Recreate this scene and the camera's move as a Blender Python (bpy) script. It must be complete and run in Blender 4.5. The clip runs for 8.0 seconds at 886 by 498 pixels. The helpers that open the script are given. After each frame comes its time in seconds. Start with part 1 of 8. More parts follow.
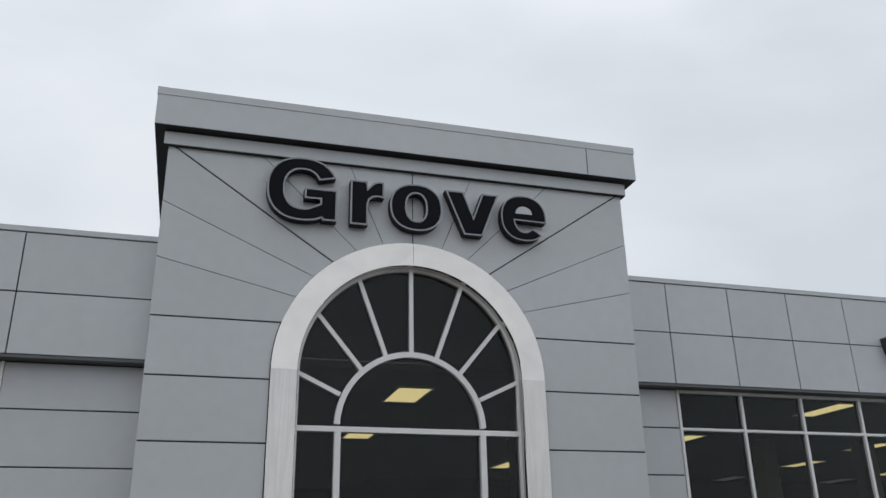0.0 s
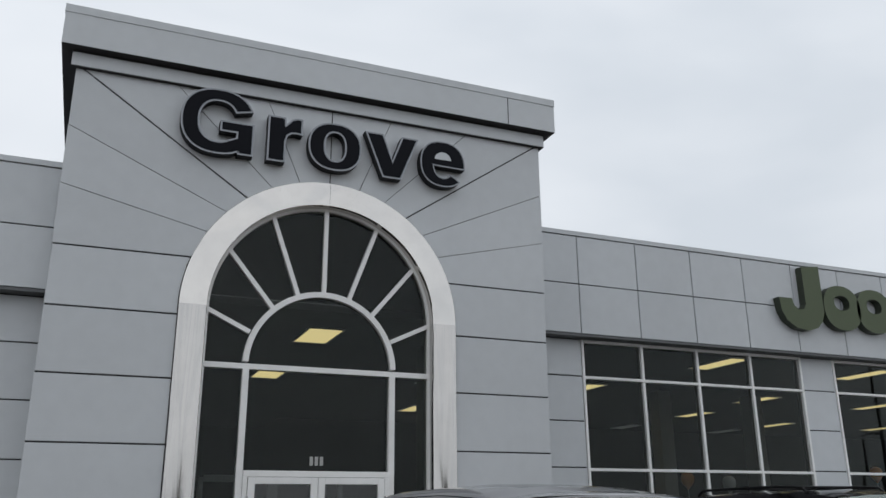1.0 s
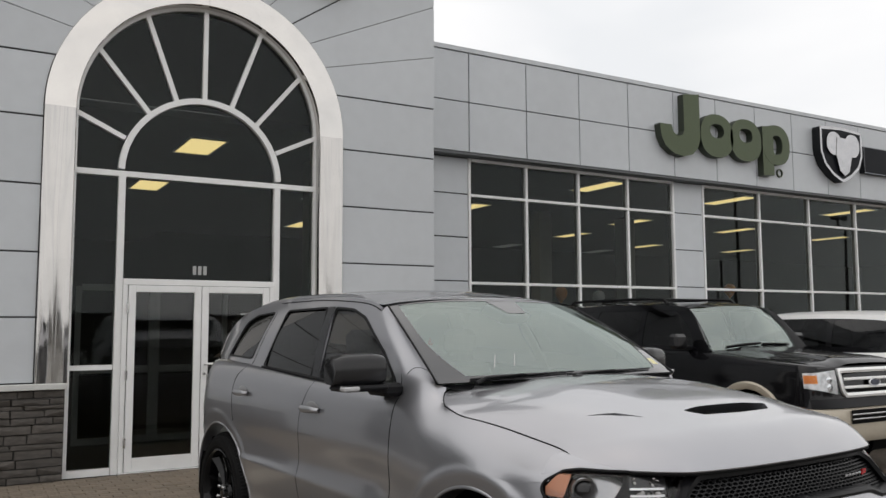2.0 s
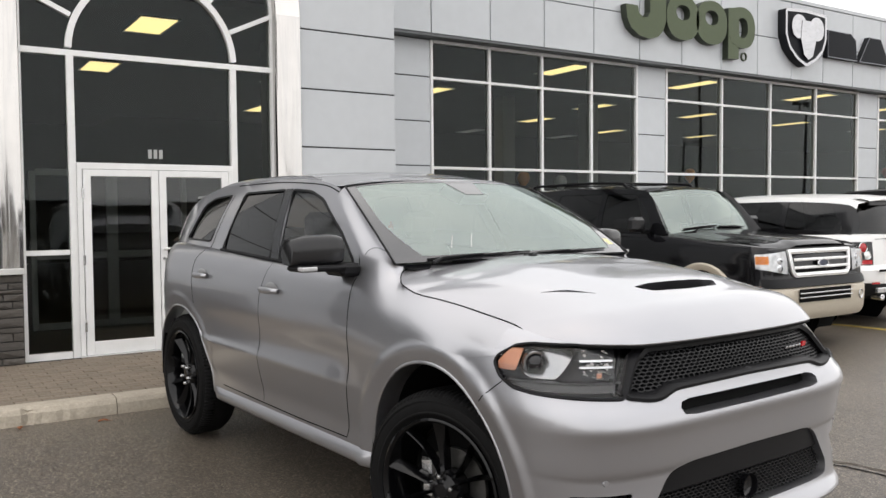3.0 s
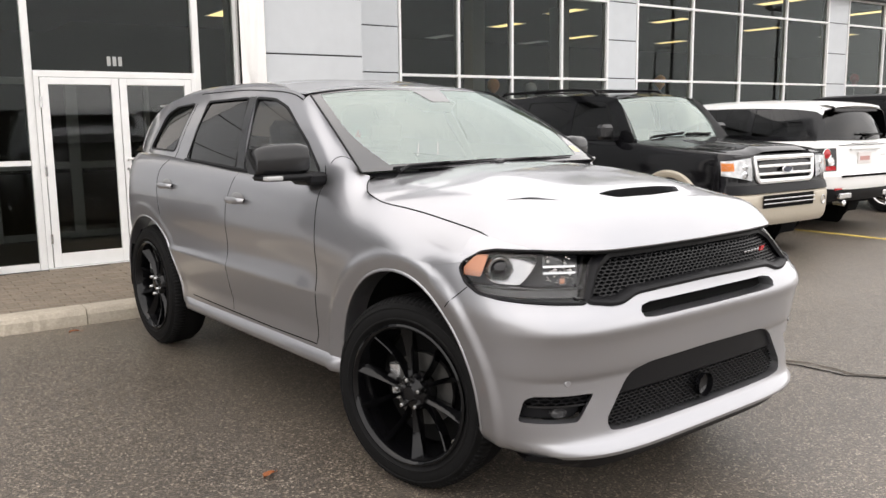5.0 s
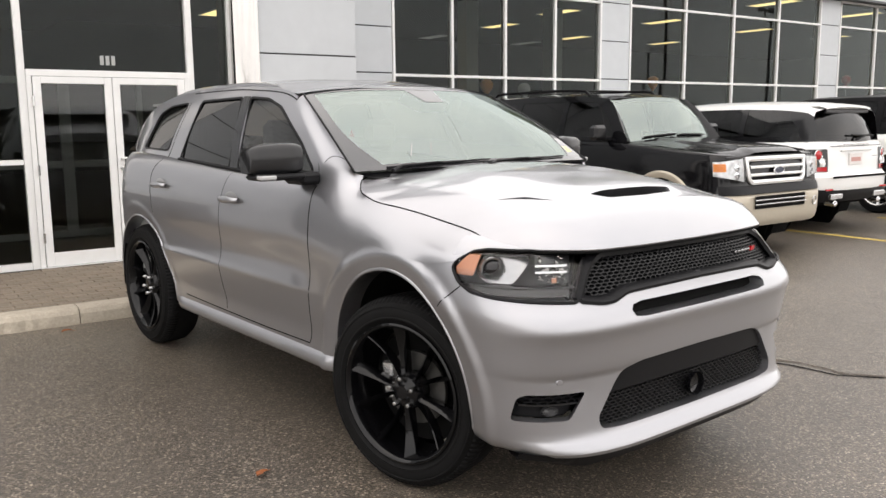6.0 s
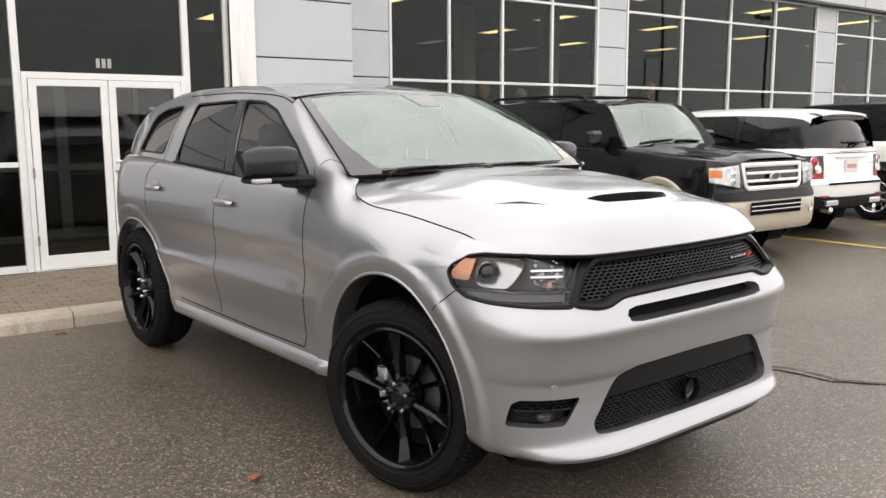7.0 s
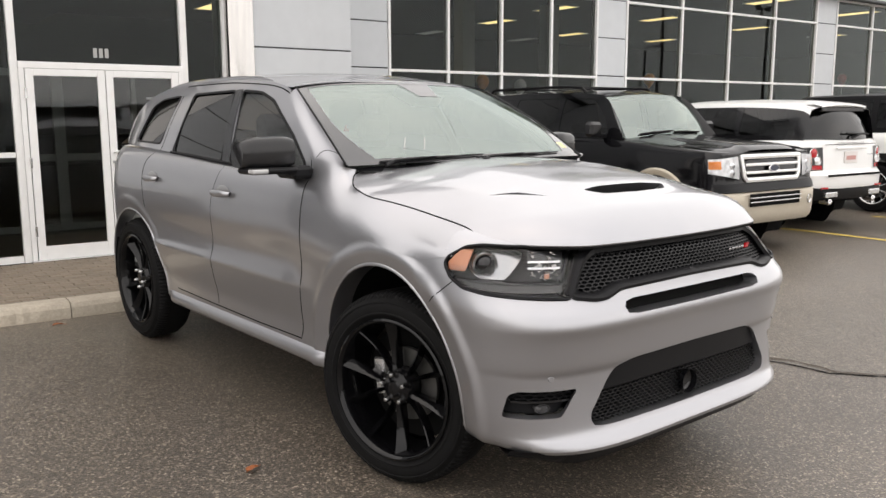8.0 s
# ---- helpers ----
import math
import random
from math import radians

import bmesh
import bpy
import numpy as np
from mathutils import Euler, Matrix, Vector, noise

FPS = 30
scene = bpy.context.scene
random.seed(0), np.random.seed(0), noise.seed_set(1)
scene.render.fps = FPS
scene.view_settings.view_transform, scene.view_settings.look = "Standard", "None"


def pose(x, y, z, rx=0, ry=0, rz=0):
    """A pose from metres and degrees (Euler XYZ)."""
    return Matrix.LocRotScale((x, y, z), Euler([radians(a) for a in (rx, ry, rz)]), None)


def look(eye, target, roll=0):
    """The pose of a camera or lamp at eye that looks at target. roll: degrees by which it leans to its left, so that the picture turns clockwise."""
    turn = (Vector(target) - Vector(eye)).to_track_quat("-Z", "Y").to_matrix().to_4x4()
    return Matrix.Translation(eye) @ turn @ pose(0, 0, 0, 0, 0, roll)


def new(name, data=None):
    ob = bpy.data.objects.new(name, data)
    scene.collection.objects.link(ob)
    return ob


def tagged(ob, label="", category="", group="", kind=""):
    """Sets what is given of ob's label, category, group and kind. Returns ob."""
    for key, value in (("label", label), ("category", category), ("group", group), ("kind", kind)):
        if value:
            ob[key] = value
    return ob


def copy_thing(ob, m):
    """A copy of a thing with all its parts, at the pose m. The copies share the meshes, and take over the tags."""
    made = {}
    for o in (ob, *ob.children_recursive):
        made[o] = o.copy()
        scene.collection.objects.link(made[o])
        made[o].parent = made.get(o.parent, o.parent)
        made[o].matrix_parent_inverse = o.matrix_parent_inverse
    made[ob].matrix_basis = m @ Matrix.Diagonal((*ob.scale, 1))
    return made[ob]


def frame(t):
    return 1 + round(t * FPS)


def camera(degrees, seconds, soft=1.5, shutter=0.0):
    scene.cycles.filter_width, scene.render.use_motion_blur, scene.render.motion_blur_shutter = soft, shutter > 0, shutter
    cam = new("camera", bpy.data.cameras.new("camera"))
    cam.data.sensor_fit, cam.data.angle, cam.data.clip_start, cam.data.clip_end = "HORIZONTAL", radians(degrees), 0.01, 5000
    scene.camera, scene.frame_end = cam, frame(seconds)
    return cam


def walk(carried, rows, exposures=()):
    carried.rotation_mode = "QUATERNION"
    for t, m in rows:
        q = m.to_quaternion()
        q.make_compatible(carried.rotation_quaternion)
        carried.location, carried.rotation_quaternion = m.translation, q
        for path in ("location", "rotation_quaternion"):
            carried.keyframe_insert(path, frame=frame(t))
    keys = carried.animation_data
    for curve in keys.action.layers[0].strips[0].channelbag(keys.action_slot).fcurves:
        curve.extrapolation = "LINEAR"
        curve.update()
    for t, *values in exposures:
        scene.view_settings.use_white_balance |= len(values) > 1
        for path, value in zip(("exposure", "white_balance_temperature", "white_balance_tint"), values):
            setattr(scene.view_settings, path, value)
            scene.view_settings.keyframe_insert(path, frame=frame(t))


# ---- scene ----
cam = camera(55.7, 8.0)

PATH = [
    (0, (-2.384, -9.353, 1.74), (-1.849, -7.568, 2.465), -1.1),
    (0.5, (-2.388, -9.358, 1.725), (-1.802, -7.578, 2.422), -0.6),
    (1, (-2.385, -9.345, 1.697), (-1.649, -7.586, 2.301), -0.4),
    (1.5, (-2.37, -9.277, 1.673), (-1.458, -7.542, 2.073), -0.4),
    (2, (-2.343, -9.294, 1.633), (-1.338, -7.575, 1.819), -0.3),
    (2.2, (-2.336, -9.298, 1.629), (-1.308, -7.587, 1.748), -0.2),
    (3.5, (-2.3, -9.311, 1.593), (-1.204, -7.647, 1.417), -0.6),
    (4, (-2.302, -9.319, 1.597), (-1.197, -7.671, 1.346), -0.5),
    (4.5, (-2.298, -9.325, 1.6), (-1.184, -7.69, 1.307), -0.6),
    (6, (-2.31, -9.35, 1.599), (-1.174, -7.732, 1.299), -0.6),
    (6.5, (-2.303, -9.352, 1.6), (-1.162, -7.735, 1.315), -0.5),
    (7, (-2.298, -9.341, 1.593), (-1.154, -7.727, 1.305), -0.3),
    (7.5, (-2.288, -9.341, 1.592), (-1.145, -7.728, 1.287), -0.3),
    (8, (-2.284, -9.337, 1.591), (-1.14, -7.726, 1.282), -0.2),
]
walk(cam, [(t, look(e, p, r)) for t, e, p, r in PATH],
     exposures=[(0, 0.07, 6350, 10), (0.5, 0.10, 6350, 10), (1.0, 0.13, 6350, 10), (1.5, 0.11, 6550, 11), (2.0, 0.46, 6850, 12), (2.5, 0.84, 6950, 12), (3.5, 1.32, 6820, 13), (4.0, 1.40, 6900, 13), (4.5, 1.48, 6980, 14), (6.0, 1.39, 7100, 14), (7.0, 1.37, 7120, 14), (8, 1.26, 7120, 14)])

# ---- light ----
world = bpy.data.worlds.new("overcast_sky")
scene.world = world
world.use_nodes = True
wn, wl = world.node_tree.nodes, world.node_tree.links
wn.clear()
w_out = wn.new("ShaderNodeOutputWorld")
w_bg = wn.new("ShaderNodeBackground")
w_sky = wn.new("ShaderNodeTexSky")
w_sky.sky_type, w_sky.sun_disc = "NISHITA", False
w_sky.sun_elevation, w_sky.sun_rotation = radians(68), radians(292)
w_sky.air_density, w_sky.dust_density = 1.0, 4.0
w_co = wn.new("ShaderNodeTexCoord")
w_map = wn.new("ShaderNodeMapping")
w_map.inputs["Scale"].default_value = (1.0, 1.0, 2.6)
w_noise = wn.new("ShaderNodeTexNoise")
w_noise.inputs["Scale"].default_value = 2.3
w_noise.inputs["Detail"].default_value = 4.0
w_noise.inputs["Roughness"].default_value = 0.42
w_noise.inputs["Distortion"].default_value = 0.35
w_ramp = wn.new("ShaderNodeValToRGB")
w_ramp.color_ramp.elements[0].position, w_ramp.color_ramp.elements[0].color = 0.30, (6.7, 7.1, 7.5, 1)
w_ramp.color_ramp.elements[1].position, w_ramp.color_ramp.elements[1].color = 0.68, (8.8, 9.0, 9.2, 1)
w_mix = wn.new("ShaderNodeMixRGB")
w_mix.inputs["Fac"].default_value = 0.93
wl.new(w_co.outputs["Generated"], w_map.inputs["Vector"])
wl.new(w_map.outputs["Vector"], w_noise.inputs["Vector"])
wl.new(w_noise.outputs["Fac"], w_ramp.inputs["Fac"])
wl.new(w_sky.outputs["Color"], w_mix.inputs[1])
wl.new(w_ramp.outputs["Color"], w_mix.inputs[2])
wl.new(w_mix.outputs["Color"], w_bg.inputs["Color"])
w_bg.inputs["Strength"].default_value = 0.10
# an overcast sky brightens towards the zenith
w_sep = wn.new("ShaderNodeSeparateXYZ")
w_up = wn.new("ShaderNodeMapRange")
w_up.interpolation_type = "SMOOTHSTEP"
w_up.inputs["From Min"].default_value, w_up.inputs["From Max"].default_value = 0.25, 0.92
w_up.inputs["To Min"].default_value, w_up.inputs["To Max"].default_value = 0.95, 1.05
w_mul = wn.new("ShaderNodeMixRGB")
w_mul.blend_type = "MULTIPLY"
w_mul.inputs["Fac"].default_value = 1.0
wl.new(w_co.outputs["Generated"], w_sep.inputs["Vector"])
wl.new(w_sep.outputs["Z"], w_up.inputs["Value"])
wl.new(w_mix.outputs["Color"], w_mul.inputs[1])
wl.new(w_up.outputs["Result"], w_mul.inputs[2])
wl.new(w_mul.outputs["Color"], w_bg.inputs["Color"])
wl.new(w_bg.outputs["Background"], w_out.inputs["Surface"])

sun = new("sun", bpy.data.lights.new("sun", "SUN"))
sun.data.energy, sun.data.angle, sun.data.color = 0.2, radians(172), (1.0, 0.97, 0.93)
sun.matrix_world = look((-1.5, 0.5, 28), (0, 0, 0))

# ---- materials ----


def material(name, base, rough=0.5, metal=0.0, vary=0.0, grain=40.0, bump=0.0, bump_scale=None, coat=0.0,
             blotch=0.0, blotch_scale=1.2, spec=0.5, coords="Object", per_piece=0.0, rough_vary=0.0, flake=0.0):
    """A surface with colour variation at two scales, fine relief and an optional clear coat."""
    m = bpy.data.materials.new(name)
    m.use_nodes = True
    nt, ln = m.node_tree.nodes, m.node_tree.links
    b = nt["Principled BSDF"]
    b.inputs["Roughness"].default_value, b.inputs["Metallic"].default_value = rough, metal
    b.inputs["Specular IOR Level"].default_value = spec
    b.inputs["Coat Weight"].default_value, b.inputs["Coat Roughness"].default_value = coat, 0.03
    co = nt.new("ShaderNodeTexCoord")
    vec = co.outputs[coords]
    shade = nt.new("ShaderNodeHueSaturation")
    shade.inputs["Color"].default_value = (*base, 1)
    value = None

    def add_noise(scale, amount, detail):
        n = nt.new("ShaderNodeTexNoise")
        n.inputs["Scale"].default_value, n.inputs["Detail"].default_value = scale, detail
        ln.new(vec, n.inputs["Vector"])
        r = nt.new("ShaderNodeMapRange")
        r.inputs["From Min"].default_value, r.inputs["From Max"].default_value = 0.25, 0.75
        r.inputs["To Min"].default_value, r.inputs["To Max"].default_value = 1 - amount, 1 + amount
        ln.new(n.outputs["Fac"], r.inputs["Value"])
        return n, r.outputs["Result"]

    def times(a, b2):
        if a is None:
            return b2
        mul = nt.new("ShaderNodeMath")
        mul.operation = "MULTIPLY"
        ln.new(a, mul.inputs[0])
        ln.new(b2, mul.inputs[1])
        return mul.outputs[0]

    if vary:
        value = times(value, add_noise(grain, vary, 6)[1])
    if blotch:
        value = times(value, add_noise(blotch_scale, blotch, 3)[1])
    if per_piece:
        info = nt.new("ShaderNodeObjectInfo")
        r = nt.new("ShaderNodeMapRange")
        r.inputs["To Min"].default_value, r.inputs["To Max"].default_value = 1 - per_piece, 1 + per_piece
        ln.new(info.outputs["Random"], r.inputs["Value"])
        value = times(value, r.outputs["Result"])
    if value is not None:
        ln.new(value, shade.inputs["Value"])
    ln.new(shade.outputs["Color"], b.inputs["Base Color"])
    if rough_vary:
        n, res = add_noise(blotch_scale * 2, rough_vary, 4)
        mul = nt.new("ShaderNodeMath")
        mul.operation = "MULTIPLY"
        mul.inputs[1].default_value = rough
        ln.new(res, mul.inputs[0])
        ln.new(mul.outputs[0], b.inputs["Roughness"])
    if bump:
        n = nt.new("ShaderNodeTexNoise")
        n.inputs["Scale"].default_value, n.inputs["Detail"].default_value = bump_scale or grain, 5
        ln.new(vec, n.inputs["Vector"])
        bu = nt.new("ShaderNodeBump")
        bu.inputs["Strength"].default_value, bu.inputs["Distance"].default_value = min(1, bump * 100), min(0.05, bump)
        ln.new(n.outputs["Fac"], bu.inputs["Height"])
        ln.new(bu.outputs["Normal"], b.inputs["Normal"])
    return m


def glass(name, tint, ior=1.5, rough=0.0, wave=0.0, shine=(1, 1, 1)):
    """A thin pane: tinted see-through, with mirror gloss that grows to grazing angles."""
    m = bpy.data.materials.new(name)
    m.use_nodes = True
    nt, ln = m.node_tree.nodes, m.node_tree.links
    nt.clear()
    out = nt.new("ShaderNodeOutputMaterial")
    tr = nt.new("ShaderNodeBsdfTransparent")
    tr.inputs["Color"].default_value = (*tint, 1)
    gl = nt.new("ShaderNodeBsdfGlossy")
    gl.inputs["Roughness"].default_value = rough
    gl.inputs["Color"].default_value = (*shine, 1)
    fr = nt.new("ShaderNodeFresnel")
    fr.inputs["IOR"].default_value = ior
    mx = nt.new("ShaderNodeMixShader")
    ln.new(fr.outputs["Fac"], mx.inputs["Fac"])
    ln.new(tr.outputs["BSDF"], mx.inputs[1])
    ln.new(gl.outputs["BSDF"], mx.inputs[2])
    ln.new(mx.outputs["Shader"], out.inputs["Surface"])
    if wave:
        co = nt.new("ShaderNodeTexCoord")
        n = nt.new("ShaderNodeTexNoise")
        n.inputs["Scale"].default_value, n.inputs["Detail"].default_value = 0.9, 1
        bu = nt.new("ShaderNodeBump")
        bu.inputs["Strength"].default_value, bu.inputs["Distance"].default_value = 1.0, wave
        ln.new(co.outputs["Object"], n.inputs["Vector"])
        ln.new(n.outputs["Fac"], bu.inputs["Height"])
        ln.new(bu.outputs["Normal"], gl.inputs["Normal"])
    return m


def glow(name, colour, strength):
    m = bpy.data.materials.new(name)
    m.use_nodes = True
    b = m.node_tree.nodes["Principled BSDF"]
    b.inputs["Base Color"].default_value = (*colour, 1)
    b.inputs["Emission Color"].default_value, b.inputs["Emission Strength"].default_value = (*colour, 1), strength
    return m


def asphalt(name):
    """Damp asphalt: dark binder, pale and brown stones of several sizes, worn patches that shine more."""
    m = bpy.data.materials.new(name)
    m.use_nodes = True
    nt, ln = m.node_tree.nodes, m.node_tree.links
    b = nt["Principled BSDF"]
    co = nt.new("ShaderNodeTexCoord").outputs["Object"]

    def noise_at(scale, detail, lo, hi, a, c):
        n = nt.new("ShaderNodeTexNoise")
        n.inputs["Scale"].default_value, n.inputs["Detail"].default_value = scale, detail
        r = nt.new("ShaderNodeMapRange")
        r.inputs["From Min"].default_value, r.inputs["From Max"].default_value = lo, hi
        r.inputs["To Min"].default_value, r.inputs["To Max"].default_value = a, c
        ln.new(co, n.inputs["Vector"])
        ln.new(n.outputs["Fac"], r.inputs["Value"])
        return r.outputs["Result"]

    def mixed(fac, c1, c2, kind="MIX"):
        x = nt.new("ShaderNodeMixRGB")
        x.blend_type = kind
        for k, s in ((0, fac), (1, c1), (2, c2)):
            if isinstance(s, (tuple, float)):
                x.inputs[k].default_value = s
            else:
                ln.new(s, x.inputs[k])
        return x.outputs["Color"]
    vor = nt.new("ShaderNodeTexVoronoi")
    vor.inputs["Scale"].default_value = 112.0
    ln.new(co, vor.inputs["Vector"])
    sep = nt.new("ShaderNodeSeparateColor")
    ln.new(vor.outputs["Color"], sep.inputs["Color"])
    stone = nt.new("ShaderNodeValToRGB")
    els = stone.color_ramp.elements
    els[0].position, els[0].color = 0.0, (0.046, 0.039, 0.033, 1)
    els[1].position, els[1].color = 1.0, (0.46, 0.40, 0.32, 1)
    for pos, col in ((0.50, (0.078, 0.066, 0.055, 1)), (0.80, (0.145, 0.122, 0.098, 1)), (0.93, (0.28, 0.235, 0.18, 1))):
        e = els.new(pos)
        e.color = col
    ln.new(sep.outputs["Red"], stone.inputs["Fac"])
    base = mixed(noise_at(150, 4, 0.35, 0.65, 0.0, 0.55), stone.outputs["Color"], (0.062, 0.050, 0.040, 1))
    base = mixed(1.0, base, noise_at(1.1, 5, 0.3, 0.7, 0.94, 1.18), "MULTIPLY")
    base = mixed(1.0, base, noise_at(0.25, 3, 0.3, 0.7, 0.90, 1.20), "MULTIPLY")
    ln.new(base, b.inputs["Base Color"])
    ln.new(noise_at(0.5, 3, 0.35, 0.65, 0.30, 0.37), b.inputs["Roughness"])
    bu = nt.new("ShaderNodeBump")
    b.inputs["Specular IOR Level"].default_value = 0.46
    bu.inputs["Strength"].default_value, bu.inputs["Distance"].default_value = 0.38, 0.005
    hgt = nt.new("ShaderNodeMath")
    hgt.operation = "ADD"
    ln.new(vor.outputs["Distance"], hgt.inputs[0])
    ln.new(noise_at(110, 4, 0.3, 0.7, 0.0, 0.7), hgt.inputs[1])
    ln.new(hgt.outputs[0], bu.inputs["Height"])
    ln.new(bu.outputs["Normal"], b.inputs["Normal"])
    return m


M_PANEL = material("grey_composite_panel", (0.515, 0.537, 0.557), 0.38, 0.0, 0.03, 6, 0.0006, 3.0, blotch=0.05, blotch_scale=0.5, per_piece=0.025, rough_vary=0.15)
M_JOINT_SHADE = material("dark_joint_and_shade", (0.03, 0.03, 0.032), 0.8, vary=0.2)
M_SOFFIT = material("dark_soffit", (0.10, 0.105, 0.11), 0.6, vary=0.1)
M_STEEL = material("polished_arch_metal", (0.63, 0.61, 0.585), 0.10, 1.0, 0.03, 5, 0.030, 1.6, blotch=0.04, rough_vary=0.5)
for node in M_STEEL.node_tree.nodes:
    # long soft dents of thin sheet metal
    if node.type == "TEX_NOISE" and abs(node.inputs["Scale"].default_value - 1.6) < 0.01:
        node.inputs["Detail"].default_value = 0.4
        node.inputs["Distortion"].default_value = 0.6
M_LEGSTEEL = M_STEEL.copy()
M_LEGSTEEL.name = "dented_leg_metal"
leg_nodes, leg_links = M_LEGSTEEL.node_tree.nodes, M_LEGSTEEL.node_tree.links
leg_map = leg_nodes.new("ShaderNodeMapping")
leg_map.inputs["Scale"].default_value = (4.5, 4.5, 0.30)
leg_links.new(next(k for k in leg_nodes if k.type == "TEX_COORD").outputs["Object"], leg_map.inputs["Vector"])
for node in leg_nodes:
    # upright creases in the flat legs of the arch
    if node.type == "TEX_NOISE" and abs(node.inputs["Scale"].default_value - 1.6) < 0.01:
        leg_links.new(leg_map.outputs["Vector"], node.inputs["Vector"])
    if node.type == "BUMP":
        node.inputs["Distance"].default_value = 0.075
    if node.type == "HUE_SAT":
        node.inputs["Color"].default_value = (0.51, 0.497, 0.480, 1)
M_FRAME = material("white_window_frame", (0.77, 0.77, 0.76), 0.4, 0.0, 0.03, 12, blotch=0.05)
M_GLASS = glass("tinted_facade_glass", (0.40, 0.42, 0.41), 1.345, 0.0, 0.0006, shine=(0.92, 1.0, 0.98))
M_DOORPANE = glass("door_pane_glass", (0.70, 0.72, 0.70), 1.58, 0.0, 0.0008)
M_DIMROOM = material("shaded_interior_wall", (0.036, 0.038, 0.036), 0.8, vary=0.1, blotch=0.3, blotch_scale=0.6)
M_INFLOOR = material("shaded_showroom_floor", (0.05, 0.05, 0.05), 0.35, vary=0.1)
M_LAMP = glow("warm_light_panel", (1.0, 0.80, 0.36), 1.35)
M_FAINTGLOW = glow("unlit_panel_glow", (0.75, 0.74, 0.70), 0.10)
M_STONE = material("dark_ledge_stone", (0.080, 0.071, 0.063), 0.8, 0, 0.25, 30, 0.006, 25, blotch=0.30, blotch_scale=4, per_piece=0.22)
M_CAP = material("light_stone_cap", (0.55, 0.55, 0.53), 0.6, vary=0.08)
M_ASPHALT = asphalt("damp_asphalt")
M_CONCRETE = material("kerb_concrete", (0.38, 0.335, 0.27), 0.85, 0, 0.15, 50, 0.003, 60, blotch=0.18, blotch_scale=2.5)
M_PAVER = material("brown_paver", (0.20, 0.162, 0.122), 0.85, 0, 0.28, 45, 0.004, 60, blotch=0.30, blotch_scale=2.2, per_piece=0.10)
M_SAND = material("paver_joint_sand", (0.185, 0.155, 0.12), 0.95, vary=0.2)
M_SIGN = material("black_sign_face", (0.005, 0.006, 0.009), 0.4, spec=0.08, vary=0.05)
M_SIGNRIM = material("grey_sign_rim", (0.25, 0.26, 0.28), 0.35, 0.6, vary=0.05)
M_SIGNSIDE = material("black_sign_side", (0.010, 0.011, 0.013), 0.5, spec=0.2, vary=0.05)
M_GREEN = material("green_sign_face", (0.060, 0.082, 0.034), 0.5, vary=0.08)
M_GREENSIDE = material("dark_green_sign_side", (0.028, 0.036, 0.022), 0.5, vary=0.08)
M_CHROME = material("chrome", (0.85, 0.85, 0.86), 0.08, 1.0, vary=0.02)
M_EMBLEM = material("dull_emblem_chrome", (0.42, 0.42, 0.43), 0.18, 1.0, 0.05, 8, 0.02, 6.0)
M_PAINT = material("silver_metallic_paint", (0.364, 0.365, 0.385), 0.33, 0.86, 0.012, 400, coat=1.0)
M_BLACKPLASTIC = material("black_plastic", (0.006, 0.006, 0.007), 0.42, spec=0.16, vary=0.1, grain=80)
M_GLOSSBLACK = material("gloss_black", (0.005, 0.005, 0.006), 0.14, spec=0.4, coat=0.15)
M_MATTE = material("underside_black", (0.006, 0.006, 0.006), 0.9, spec=0.1)
M_RUBBER = material("tyre_rubber", (0.007, 0.007, 0.0072), 0.65, spec=0.10, vary=0.2, grain=30, bump=0.0006)
M_PRIVACY = glass("privacy_glass", (0.035, 0.037, 0.037), 1.5)
M_YELLOW = material("worn_yellow_line", (0.50, 0.36, 0.07), 0.8, vary=0.4, grain=25)
M_BLACKPAINT = material("black_car_paint", (0.005, 0.005, 0.006), 0.08, coat=0.0, spec=0.35)
M_WHITEPAINT = material("white_car_paint", (0.80, 0.80, 0.79), 0.3, coat=0.6, vary=0.01)
M_TAN = material("champagne_cladding", (0.46, 0.41, 0.33), 0.4, 0.25, vary=0.04)
M_AMBER = material("amber_lens", (0.46, 0.19, 0.10), 0.3, coat=0.5)
M_RED = material("red_lens", (0.45, 0.01, 0.015), 0.12, coat=0.6)
M_SILVERTRIM = material("satin_silver_trim", (0.62, 0.62, 0.62), 0.25, 0.9)

# ---- mesh helpers ----


def mesh_of(name, verts, faces, smooth=False):
    me = bpy.data.meshes.new(name)
    me.from_pydata([tuple(v) for v in verts], [], faces)
    me.update()
    if smooth:
        me.polygons.foreach_set("use_smooth", [True] * len(me.polygons))
    return me


def part(name, bm, mat, parent=None, label="", smooth=False, sharp=40):
    """Links a bmesh as one mesh object, under a thing or a part if one is given."""
    if smooth:
        for f in bm.faces:
            f.smooth = True
        for e in bm.edges:
            if len(e.link_faces) == 2 and e.calc_face_angle(0) > radians(sharp):
                e.smooth = False
    me = bpy.data.meshes.new(name)
    bm.to_mesh(me)
    bm.free()
    for m in (mat if isinstance(mat, (list, tuple)) else [mat]):
        me.materials.append(m)
    ob = new(name, me)
    if parent:
        ob.parent = parent
    if label:
        tagged(ob, label)
    return ob


def thing(name, m, label, category, group="", kind=""):
    e = new(name)
    e.empty_display_size = 0.1
    e.matrix_world = m
    return tagged(e, label, category, group, kind)


